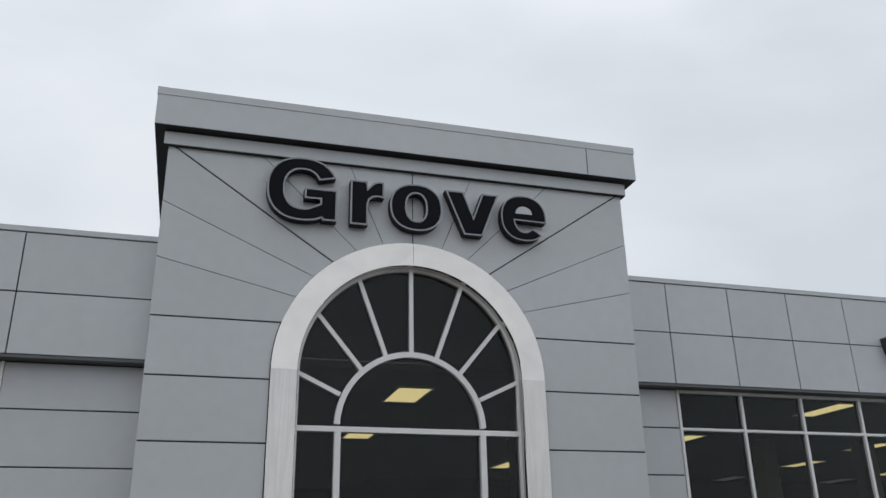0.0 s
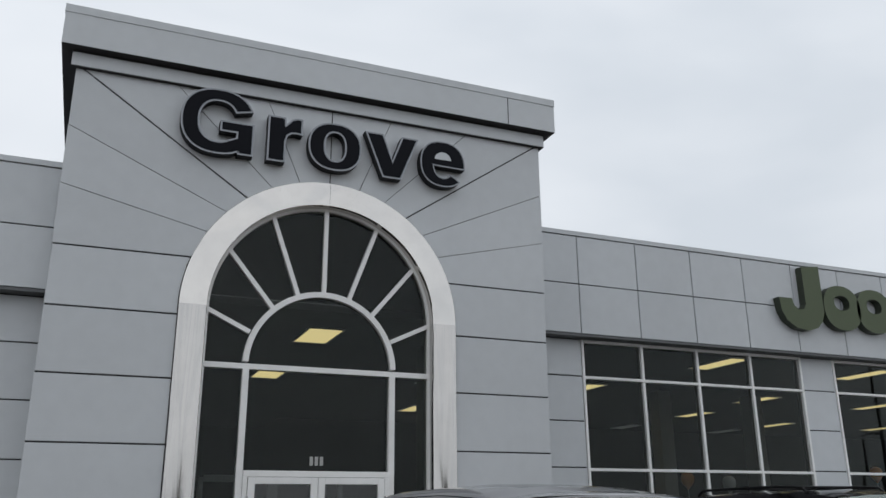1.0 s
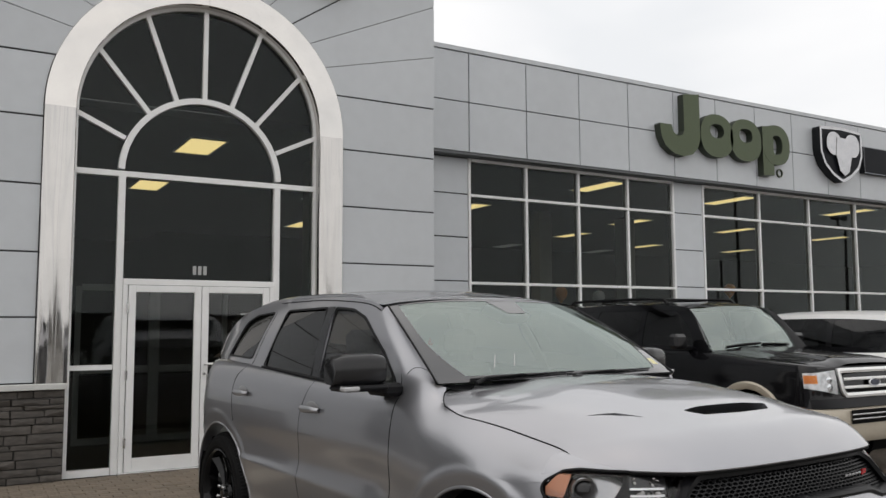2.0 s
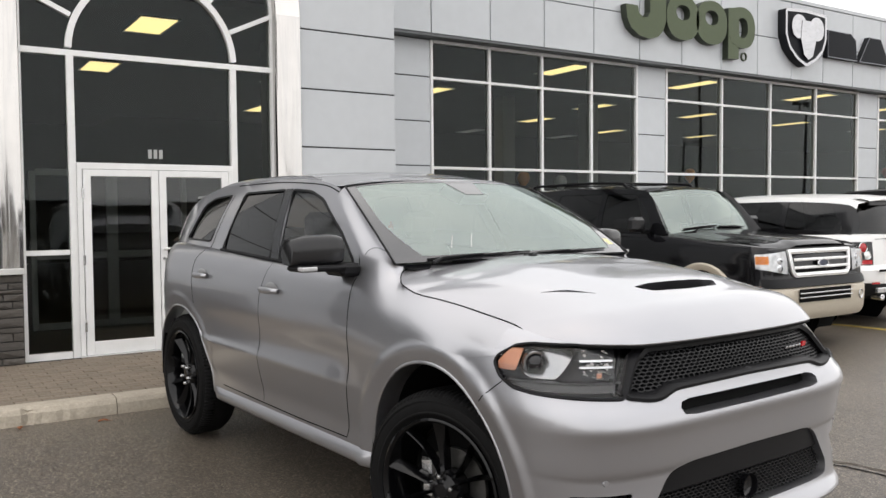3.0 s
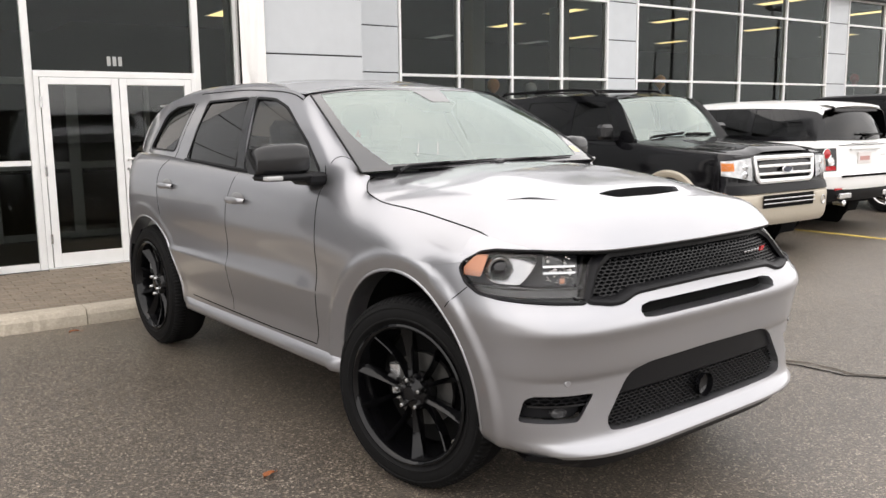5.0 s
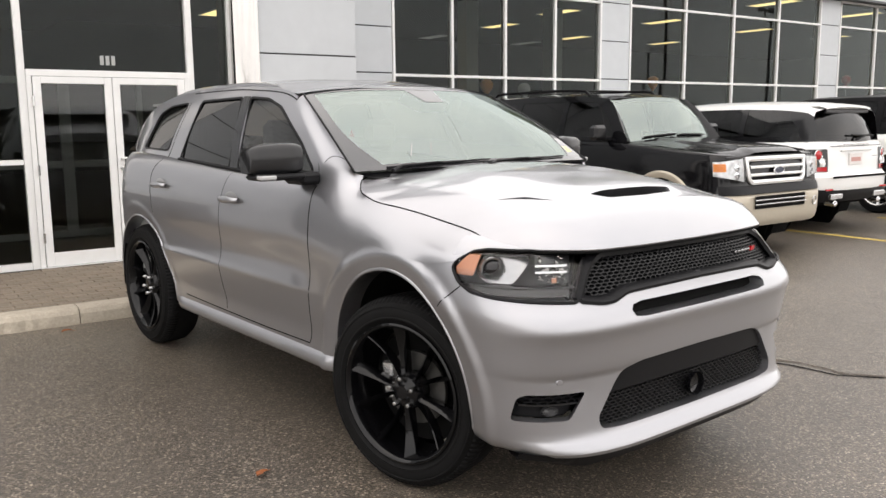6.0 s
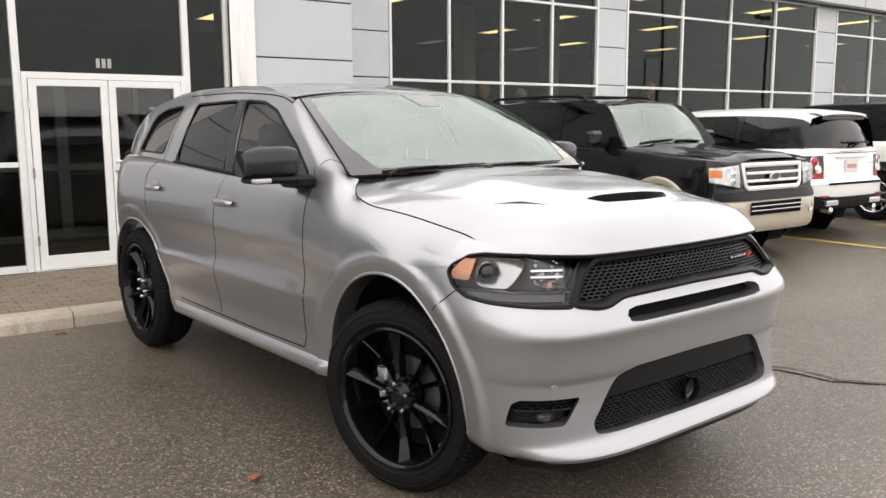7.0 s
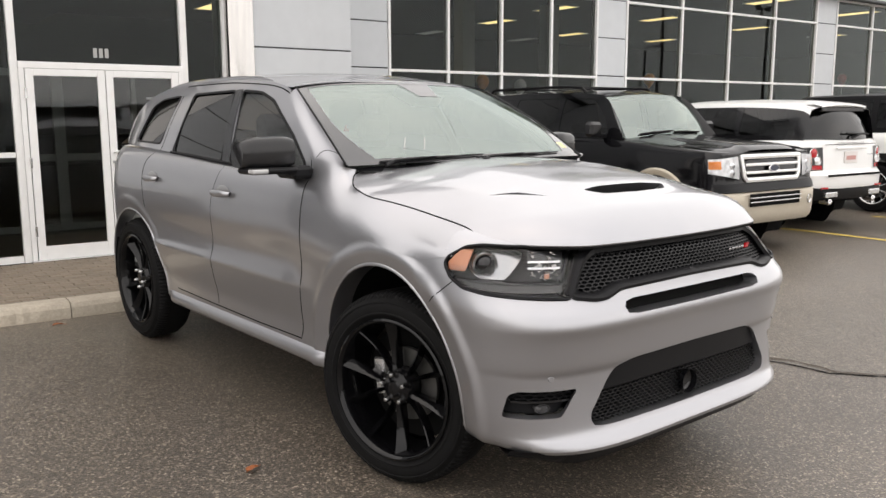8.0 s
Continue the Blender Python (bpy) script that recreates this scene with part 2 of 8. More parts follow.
def add_box(bm, x0, x1, y0, y1, z0, z1, bevel=0.0):
    """A box in bm, with its edges broken by bevel."""
    vs = [bm.verts.new((x, y, z)) for x in (x0, x1) for y in (y0, y1) for z in (z0, z1)]
    fs = [bm.faces.new([vs[i] for i in q]) for q in ((0, 1, 3, 2), (4, 6, 7, 5), (0, 4, 5, 1), (2, 3, 7, 6), (0, 2, 6, 4), (1, 5, 7, 3))]
    if bevel:
        es = list({e for f in fs for e in f.edges})
        bmesh.ops.bevel(bm, geom=es, offset=bevel, segments=1, affect="EDGES")
    return bm


def box(x0, x1, y0, y1, z0, z1, bevel=0.0):
    return add_box(bmesh.new(), x0, x1, y0, y1, z0, z1, bevel)


def inset_poly(pts, d):
    """A polygon (counter-clockwise) with each side moved inwards by d."""
    n, out = len(pts), []
    for i in range(n):
        p0, p1, p2 = (np.array(pts[(i + k) % n], float) for k in (-1, 0, 1))
        a, b = p1 - p0, p2 - p1
        a, b = a / np.linalg.norm(a), b / np.linalg.norm(b)
        na, nb = np.array((-a[1], a[0])), np.array((-b[1], b[0]))
        q = na + nb
        out.append(p1 + q * (d / max(0.3, (q @ q) / 2)))
    return out


def slab(bm, pts, y0, y1, bevel=0.004):
    """A plate with outline pts in x, z from y0 (front) to y1 (back), its front edge broken."""
    inner = inset_poly(pts, bevel)
    n = len(pts)
    f0 = [bm.verts.new((p[0], y0, p[1])) for p in inner]
    f1 = [bm.verts.new((p[0], y0 + bevel, p[1])) for p in pts]
    f2 = [bm.verts.new((p[0], y1, p[1])) for p in pts]
    bm.faces.new(f0)
    for a, b in ((f0, f1), (f1, f2)):
        for i in range(n):
            j = (i + 1) % n
            bm.faces.new((a[i], b[i], b[j], a[j]))
    bm.faces.new(list(reversed(f2)))
    bmesh.ops.recalc_face_normals(bm, faces=bm.faces)
    return bm


def ribbon(bm, rings, closed=False):
    """Joins rings of points by quads."""
    rows = [[bm.verts.new(p) for p in r] for r in rings]
    pairs = list(zip(rows, rows[1:])) + ([(rows[-1], rows[0])] if closed else [])
    for a, b in pairs:
        for i in range(len(a) - 1):
            bm.faces.new((a[i], a[i + 1], b[i + 1], b[i]))
    return rows


def rect_tube(bm, pts, wide, y0, y1):
    """A bar of rectangular section along pts in x, z: wide across, from y0 to y1."""
    P = [np.array(p, float) for p in pts]
    rings = []
    for i, p in enumerate(P):
        d = P[min(i + 1, len(P) - 1)] - P[max(i - 1, 0)]
        d = d / np.linalg.norm(d)
        nrm = np.array((-d[1], d[0])) * wide / 2
        a, b = p + nrm, p - nrm
        rings.append([(a[0], y0, a[1]), (b[0], y0, b[1]), (b[0], y1, b[1]), (a[0], y1, a[1]), (a[0], y0, a[1])])
    rows = ribbon(bm, rings)
    bm.faces.new(rows[0][:4])
    bm.faces.new(list(reversed(rows[-1][:4])))
    bmesh.ops.remove_doubles(bm, verts=bm.verts, dist=1e-5)
    bmesh.ops.recalc_face_normals(bm, faces=bm.faces)
    return bm


def lathe(bm, profile, n=48, axis="y"):
    """Turns a profile of (radius, offset) round an axis."""
    rings = []
    for k in range(n + 1):
        a = 2 * math.pi * k / n
        if axis == "y":
            rings.append([(r * math.cos(a), o, r * math.sin(a)) for r, o in profile])
        else:
            rings.append([(r * math.cos(a), r * math.sin(a), o) for r, o in profile])
    ribbon(bm, rings)
    bmesh.ops.remove_doubles(bm, verts=bm.verts, dist=1e-5)
    bmesh.ops.recalc_face_normals(bm, faces=bm.faces)
    return bm


def tube(bm, pts, r, n=8, cap=True):
    """A round rod along pts."""
    P = [Vector(p) for p in pts]
    rings, up = [], Vector((0.13, 0.2, 0.97))
    for i, p in enumerate(P):
        d = (P[min(i + 1, len(P) - 1)] - P[max(i - 1, 0)]).normalized()
        a = d.cross(up).normalized()
        b = d.cross(a)
        rr = r[i] if isinstance(r, (list, tuple)) else r
        rings.append([tuple(p + (a * math.cos(t) + b * math.sin(t)) * rr) for t in [2 * math.pi * k / n for k in range(n + 1)]])
    rows = ribbon(bm, rings)
    if cap:
        bm.faces.new(rows[0][:-1])
        bm.faces.new(list(reversed(rows[-1][:-1])))
    bmesh.ops.remove_doubles(bm, verts=bm.verts, dist=1e-5)
    bmesh.ops.recalc_face_normals(bm, faces=bm.faces)
    return bm


def smooth_table(tab):
    """A smooth curve through pairs (x, y)."""
    xs, ys = [float(a) for a, _ in tab], [float(b) for _, b in tab]
    n = len(xs)
    sl = [(ys[i + 1] - ys[i]) / (xs[i + 1] - xs[i]) for i in range(n - 1)]
    tg = [sl[0]] + [0.0 if sl[i - 1] * sl[i] <= 0 else 2 * sl[i - 1] * sl[i] / (sl[i - 1] + sl[i]) for i in range(1, n - 1)] + [sl[-1]]

    def f(x):
        if x <= xs[0]:
            return ys[0]
        if x >= xs[-1]:
            return ys[-1]
        i = next(k for k in range(n - 1) if x <= xs[k + 1])
        h = xs[i + 1] - xs[i]
        t = (x - xs[i]) / h
        return ((2 * t**3 - 3 * t**2 + 1) * ys[i] + (t**3 - 2 * t**2 + t) * h * tg[i]
                + (-2 * t**3 + 3 * t**2) * ys[i + 1] + (t**3 - t**2) * h * tg[i + 1])
    return f

# ---- building ----
XC, ZC = 0.03, 3.92          # centre of the great arch
R_OUT, R_IN = 1.645, 1.345   # metal trim of the arch
Z_PAVE = 0.13
CEIL = 4.3


def arc(cx, cz, r, a0, a1, n):
    return [(cx + r * math.cos(radians(a0 + (a1 - a0) * i / n)), cz + r * math.sin(radians(a0 + (a1 - a0) * i / n))) for i in range(n + 1)]


def structure(name, label):
    return thing(name, Matrix(), label, "wall", kind="structure")


tower = structure("wall_tower", "grey composite panel entrance tower with a tall round arch")


def panel(pts, parent, y0, y1, gap=0.006):
    bm = bmesh.new()
    slab(bm, inset_poly(pts, gap), y0, y1, 0.003)
    return part("panel", bm, M_PANEL, parent)


X0, X1, ZT = -2.95, 2.97, 6.56
levels = [1.10, 1.755, 2.41, 3.10, 3.80, 4.46]
for za, zb in zip(levels, levels[1:]):
    for side in (-1, 1):
        def edge(z):
            return R_OUT if z <= ZC else math.sqrt(R_OUT**2 - (z - ZC)**2)
        zs = [za] if zb <= ZC else [za] + [ZC + (zb - ZC) * k / 6 for k in range(0 if za < ZC else 1, 6)]
        zs = sorted(set(zs + [zb]))
        inner = [(XC + side * edge(z), z) for z in zs]
        outer = X1 if side > 0 else X0
        pts = [(outer, zb), (outer, za)] + inner if side < 0 else [(outer, za), (outer, zb)] + inner[::-1]
        if side < 0:
            pts = [(outer, zb), (outer, za)] + inner
        panel(pts, tower, 0.0, 0.05, 0.009)
# wedge panels that fan out above the arch: angle on the arch, end on the border
fan = [(19.2, (X1, 4.46)), (31.5, (X1, 5.15)), (43.0, (X1, 5.83)), (53.5, (2.93, ZT)), (65.0, (1.88, ZT)), (77.0, (0.82, ZT)), (90.0, (XC, ZT)),
       (103.0, (-0.78, ZT)), (115.0, (-1.86, ZT)), (126.5, (-2.90, ZT)), (137.0, (X0, 5.84)), (148.5, (X0, 5.15)), (160.8, (X0, 4.46))]
fan_gap = {0: 0.009, 3: 0.008, 6: 0.007, 9: 0.009, 12: 0.009}
for k, ((a0, p0), (a1, p1)) in enumerate(zip(fan, fan[1:])):
    inner = arc(XC, ZC, R_OUT, a0, a1, 6)
    corner = []
    if p0[1] < ZT and p1[1] >= ZT:
        corner = [(X1, ZT)]
    if p0[1] >= ZT and p1[1] < ZT:
        corner = [(X0, ZT)]

    def off(p, q, g):
        """Both ends of a joint's line, moved to its side by g."""
        d = np.array(q) - np.array(p)
        nrm = np.array((-d[1], d[0])) / np.linalg.norm(d) * g
        return tuple(np.array(p) + nrm), tuple(np.array(q) + nrm)
    g0, g1 = fan_gap.get(k, 0.0035), fan_gap.get(k + 1, 0.0035)
    i0, o0 = off(inner[0], p0, g0)
    i1, o1 = off(inner[-1], p1, -g1)
    bm = bmesh.new()
    slab(bm, [o0] + corner + [o1, i1] + inner[-2:0:-1] + [i0], 0.0, 0.05, 0.002)
    part("panel", bm, M_PANEL, tower)
# backing behind the joints, with the arch cut out
bm = bmesh.new()
outl = arc(XC, ZC, R_OUT - 0.06, 0, 180, 32)
ring_in = [(XC + R_OUT - 0.06, Z_PAVE)] + outl + [(XC - R_OUT + 0.06, Z_PAVE)]
ring_out = []
for (x, z) in ring_in:
    a = math.atan2(z - ZC, x - XC)
    if z < ZC:
        ring_out.append((X1 - 0.01 if x > XC else X0 + 0.01, z))
    else:
        c, s = math.cos(a), math.sin(a)
        k = min(((X1 - 0.01 - XC) / c) if c > 1e-6 else 1e9, ((X0 + 0.01 - XC) / c) if c < -1e-6 else 1e9, ((ZT - ZC) / s) if s > 1e-6 else 1e9)
        ring_out.append((XC + c * k, ZC + s * k))
for y, flip in ((0.012, False), (0.30, True)):
    ribbon(bm, [[(p[0], y, p[1]) for p in ring_out], [(p[0], y, p[1]) for p in ring_in]])
ribbon(bm, [[(p[0], 0.012, p[1]) for p in ring_in], [(p[0], 0.30, p[1]) for p in ring_in]])
part("backing", bm, M_JOINT_SHADE, tower)
for name, xa, xb in (("side_panel", X0, X0 + 0.05), ("side_panel", X1 - 0.05, X1)):
    part(name, box(xa, xb, 0.052, 4.0, Z_PAVE, ZT), M_PANEL, tower)
part("inner_return", box(X1 - 0.05, X1, 4.002, 4.60, Z_PAVE, 4.54), M_DIMROOM, tower)
part("roof_deck", box(X0, X1, 0.06, 6.0, ZT, ZT + 0.05), M_SOFFIT, tower)

cornice = thing("cornice", Matrix(), "stepped grey metal cornice round the top of the tower", "cornice", kind="structure")


def cornice_band(name, out, z0, z1, mat=M_PANEL):
    xa, xb = X0 - out, X1 + out
    bm = bmesh.new()
    for seg in ((xa, xb, -out, 0.04), (xa, X0 + 0.04, 0.04, 4.0), (X1 - 0.04, xb, 0.04, 4.0)):
        add_box(bm, *seg, z0, z1)
    return part(name, bm, mat, cornice)


cornice_band("lower_band", 0.055, 6.545, 6.705)
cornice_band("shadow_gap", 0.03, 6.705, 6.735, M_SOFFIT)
cornice_band("upper_band", 0.175, 6.735, 7.125)
cornice_band("coping", 0.182, 7.128, 7.225)
# dark plates carry the shade below both cornice bands in their colour
cornice_band("underside", 0.174, 6.731, 6.7345, M_JOINT_SHADE)
cornice_band("drip_edge", 0.0545, 6.535, 6.5445, M_JOINT_SHADE)
part("seam", box(2.42, 2.43, -0.1785, -0.174, 6.738, 7.123), M_JOINT_SHADE, cornice)

# metal trim of the arch
trim = thing("arch_trim", Matrix(), "broad polished metal band round the tall arch", "trim", kind="structure")
for name, a0, a1 in (("arch_band", 0, 90), ("arch_band", 90, 180)):
    bm = bmesh.new()
    n = 32
    prof = [(R_OUT, 0.045), (R_OUT, -0.030), (R_OUT - 0.006, -0.036), (R_IN + 0.006, -0.036), (R_IN, -0.030), (R_IN, 0.16)]
    a0b, a1b = a0 + (0.06 if a0 else 0), a1 - (0 if a0 else 0.06)
    ribbon(bm, [[(XC + r * math.cos(t), y, ZC + r * math.sin(t)) for r, y in prof] for t in [radians(a0b + (a1b - a0b) * k / n) for k in range(n + 1)]])
    bmesh.ops.recalc_face_normals(bm, faces=bm.faces)
    part(name, bm, M_STEEL, trim, smooth=True, sharp=30)
for side in (-1, 1):
    bm = bmesh.new()
    prof = [(R_OUT, 0.045), (R_OUT, -0.032), (R_OUT - 0.006, -0.038), (R_IN + 0.006, -0.038), (R_IN, -0.032), (R_IN, 0.16)]
    zs = [1.06, 1.5, 2.0, 2.5, 3.0, 3.5, 3.919]
    ribbon(bm, [[(XC + side * r, y, z) for r, y in prof] for z in zs])
    bmesh.ops.recalc_face_normals(bm, faces=bm.faces)
    part("arch_leg", bm, M_LEGSTEEL, trim, smooth=True, sharp=30)

# glazed arch
arch_win = thing("window_1", Matrix(), "tall arched entrance window with white spokes over dark glass", "window", kind="structure")
GY = 0.10


def bar(name, pts, wide, parent, y0=GY - 0.02, y1=GY + 0.08):
    bm = bmesh.new()
    rect_tube(bm, pts, wide, y0, y1)
    return part(name, bm, M_FRAME, parent)


RG = 1.335
bar("outer_frame", [(XC + RG, Z_PAVE)] + arc(XC, ZC, RG, 0, 180, 40) + [(XC - RG, Z_PAVE)], 0.045, arch_win, GY - 0.014, GY + 0.09)
R2, Z2 = 0.87, 3.315
bar("inner_arch", arc(XC, Z2, R2, 2, 178, 32), 0.065, arch_win, GY - 0.026, GY + 0.08)
bar("transom", [(XC - RG + 0.02, 3.29), (XC + RG - 0.02, 3.29)], 0.06, arch_win, GY - 0.022, GY + 0.082)
for sx in (-1, 1):
    bar("mullion", [(XC + sx * 0.86, Z_PAVE), (XC + sx * 0.86, 3.26)], 0.07, arch_win, GY - 0.030, GY + 0.078)
    bar("mid_rail", [(XC + sx * 0.90, 1.235), (XC + sx * 1.32, 1.235)], 0.05, arch_win)
    bar("bottom_rail", [(XC + sx * 0.90, Z_PAVE + 0.035), (XC + sx * 1.32, Z_PAVE + 0.035)], 0.07, arch_win)
for k, (xo, zo, xi, zi) in enumerate([(0.0, 5.245, 0.0, 4.19), (0.645, 5.085, 0.305, 4.145), (1.12, 4.615, 0.60, 3.985), (1.345, 3.92, 0.84, 3.68)]):
    for sx in ((1,) if k == 0 else (-1, 1)):
        bar("spoke", [(XC + sx * xi, zi), (XC + sx * xo, zo)], 0.05, arch_win, GY - 0.018, GY + 0.07)
bm = bmesh.new()
outl = [(XC + 1.34, Z_PAVE)] + arc(XC, ZC, 1.34, 0, 180, 40) + [(XC - 1.34, Z_PAVE)]
bm.faces.new([bm.verts.new((x, GY + 0.03, z)) for x, z in outl])
arch_pane = part("pane", bm, M_GLASS, arch_win)
arch_pane.visible_shadow = False

door = thing("door_1", Matrix(), "closed double glass entrance door in a white metal frame", "door", kind="structure")
DY = GY - 0.055
bm = bmesh.new()
add_box(bm, -0.795, 0.855, DY, DY + 0.02, 2.10, 2.165, 0.004)
add_box(bm, -0.795, -0.745, DY, DY + 0.02, Z_PAVE, 2.10, 0.004)
add_box(bm, 0.805, 0.855, DY, DY + 0.02, Z_PAVE, 2.10, 0.004)
part("door_frame", bm, M_FRAME, door)
for xa, xb in ((-0.738, 0.025), (0.033, 0.798)):
    bm = bmesh.new()
    add_box(bm, xa, xa + 0.075, DY - 0.012, DY + 0.03, Z_PAVE + 0.02, 2.095, 0.003)
    add_box(bm, xb - 0.075, xb, DY - 0.012, DY + 0.03, Z_PAVE + 0.02, 2.095, 0.003)
    add_box(bm, xa + 0.075, xb - 0.075, DY - 0.012, DY + 0.03, 2.025, 2.095, 0.003)
    add_box(bm, xa + 0.075, xb - 0.075, DY - 0.012, DY + 0.03, Z_PAVE + 0.02, 0.29, 0.003)
    leaf_ob = part("door_leaf", bm, M_FRAME, door)
    bm = bmesh.new()
    bm.faces.new([bm.verts.new(p) for p in ((xa + 0.07, DY + 0.01, 0.285), (xb - 0.07, DY + 0.01, 0.285), (xb - 0.07, DY + 0.012, 2.03), (xa + 0.07, DY + 0.012, 2.03))])
    door_pane = part("pane", bm, M_DOORPANE, leaf_ob)
    door_pane.visible_shadow = False
    for zh in (0.45, 1.15, 1.85):
        xh = xa - 0.005 if xa < 0 else xb + 0.005
        bmh = bmesh.new()
        lathe(bmh, [(0, -0.05), (0.012, -0.05), (0.012, 0.05), (0, 0.05)], 10, "z")
        bmesh.ops.translate(bmh, verts=bmh.verts, vec=(xh, DY - 0.016, zh))
        part("hinge", bmh, M_SILVERTRIM, leaf_ob)
bm = bmesh.new()
xp = 0.075
tube(bm, [(xp, DY - 0.01, 1.24), (xp, DY - 0.06, 1.25), (xp + 0.09, DY - 0.075, 1.25), (xp + 0.12, DY - 0.075, 1.22), (xp + 0.12, DY - 0.075, 1.00), (xp + 0.10, DY - 0.06, 0.97), (xp, DY - 0.01, 0.97)], 0.012, 8)
part("pull_handle", bm, M_FRAME, door, "white bent pull handle")
bm = bmesh.new()
lathe(bm, [(0, -0.016), (0.014, -0.016), (0.017, -0.010), (0.017, 0.0)], 14)
bmesh.ops.translate(bm, verts=bm.verts, vec=(0.068, DY - 0.014, 1.14))
part("lock_cylinder", bm, M_SILVERTRIM, door, "small steel lock cylinder")
part("threshold", box(-0.80, 0.86, DY - 0.05, DY + 0.08, Z_PAVE, Z_PAVE + 0.018, 0.004), M_SILVERTRIM, door)

# stone base beside the entrance
for xa, xb in ((X0, XC - R_IN - 0.012), (XC + R_IN + 0.012, X1)):
    base = thing("stone_base", Matrix(), "dark ledge-stone plinth with a pale stone cap", "plinth", kind="structure")
    part("core", box(xa, xb, 0.0, 0.25, Z_PAVE, 1.03), M_JOINT_SHADE, base)
    part("cap", box(xa - 0.02, xb + 0.01, -0.075, 0.04, 1.035, 1.095, 0.006), M_CAP, base)

# the showroom wing to the east is scaled about the camera's eye to keep its look in view; this sets it some 2.5 m
# behind the tower's face, in larger panels
EYE_POINT = Vector((-2.33, -9.33, 1.63))
BACK = Matrix.Translation(EYE_POINT) @ Matrix.Scale(1.234, 4) @ Matrix.Translation(-EYE_POINT)
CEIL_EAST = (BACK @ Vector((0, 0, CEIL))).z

# wings
YF, YW = 0.30, 0.50
wing_z = [4.02, 4.72, 5.42]


def wing(name, xa, xb, joints, piers, label):
    w = structure(name, label)
    xs = [xa] + sorted(j for j in joints if xa < j < xb) + [xb]
    for a, b in zip(xs, xs[1:]):
        for za, zb in zip(wing_z, wing_z[1:]):
            bm = bmesh.new()
            slab(bm, [(a + 0.0075, za + 0.0075), (b - 0.0075, za + 0.0075), (b - 0.0075, zb - 0.0075), (a + 0.0075, zb - 0.0075)], YF, YF + 0.05, 0.003)
            part("panel", bm, M_PANEL, w)
    part("backing", box(xa, xb, YF + 0.02, YF + 0.20, 4.02, 5.42), M_JOINT_SHADE, w)
    part("coping", box(xa, xb, YF - 0.012, YF + 0.30, 5.424, 5.492, 0.004), M_PANEL, w)
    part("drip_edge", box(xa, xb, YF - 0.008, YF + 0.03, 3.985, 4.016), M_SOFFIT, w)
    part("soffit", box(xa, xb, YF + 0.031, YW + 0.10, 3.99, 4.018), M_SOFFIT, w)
    for a, b in piers:
        zs = [Z_PAVE, 0.45, 1.05, 1.66, 2.265, 2.87, 3.475, 3.985]
        for za, zb in zip(zs, zs[1:]):
            bm = bmesh.new()
            slab(bm, [(a + 0.005, za + 0.008), (b - 0.005, za + 0.008), (b - 0.005, zb - 0.008), (a + 0.005, zb - 0.008)], YW, YW + 0.05, 0.003)
            part("panel", bm, M_PANEL, w)
        part("backing", box(a, b, YW + 0.02, YW + 0.16, Z_PAVE, 3.985), M_JOINT_SHADE, w)
    return w


jr = [3.70 + 0.975 * k for k in range(0, 60)]
jl = [-4.37 - 0.975 * k for k in range(0, 20)]
wins_r = [(3.80, 7.76, [4.80, 5.77, 6.76]), (8.41, 14.00, [9.83, 11.18, 12.57]), (14.69, 20.3, [16.13, 17.5, 18.9]), (21.0, 26.6, [22.4, 23.8, 25.2]), (27.3, 33.0, [28.7, 30.1, 31.5])]
piers_r = [(1.97, 3.80), (7.76, 8.41), (14.00, 14.69), (20.3, 21.0), (26.6, 27.3), (33.0, 34.0)]
wing_east = wing("wall_east", 1.97, 34.0, jr, piers_r, "long grey panel showroom wing with a deep fascia")
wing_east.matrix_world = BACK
wing("wall_west", -16.0, X0, jl, [(-16.0, -9.5), (-4.40, X0)], "grey panel wing with a deep fascia")
n_win = 2
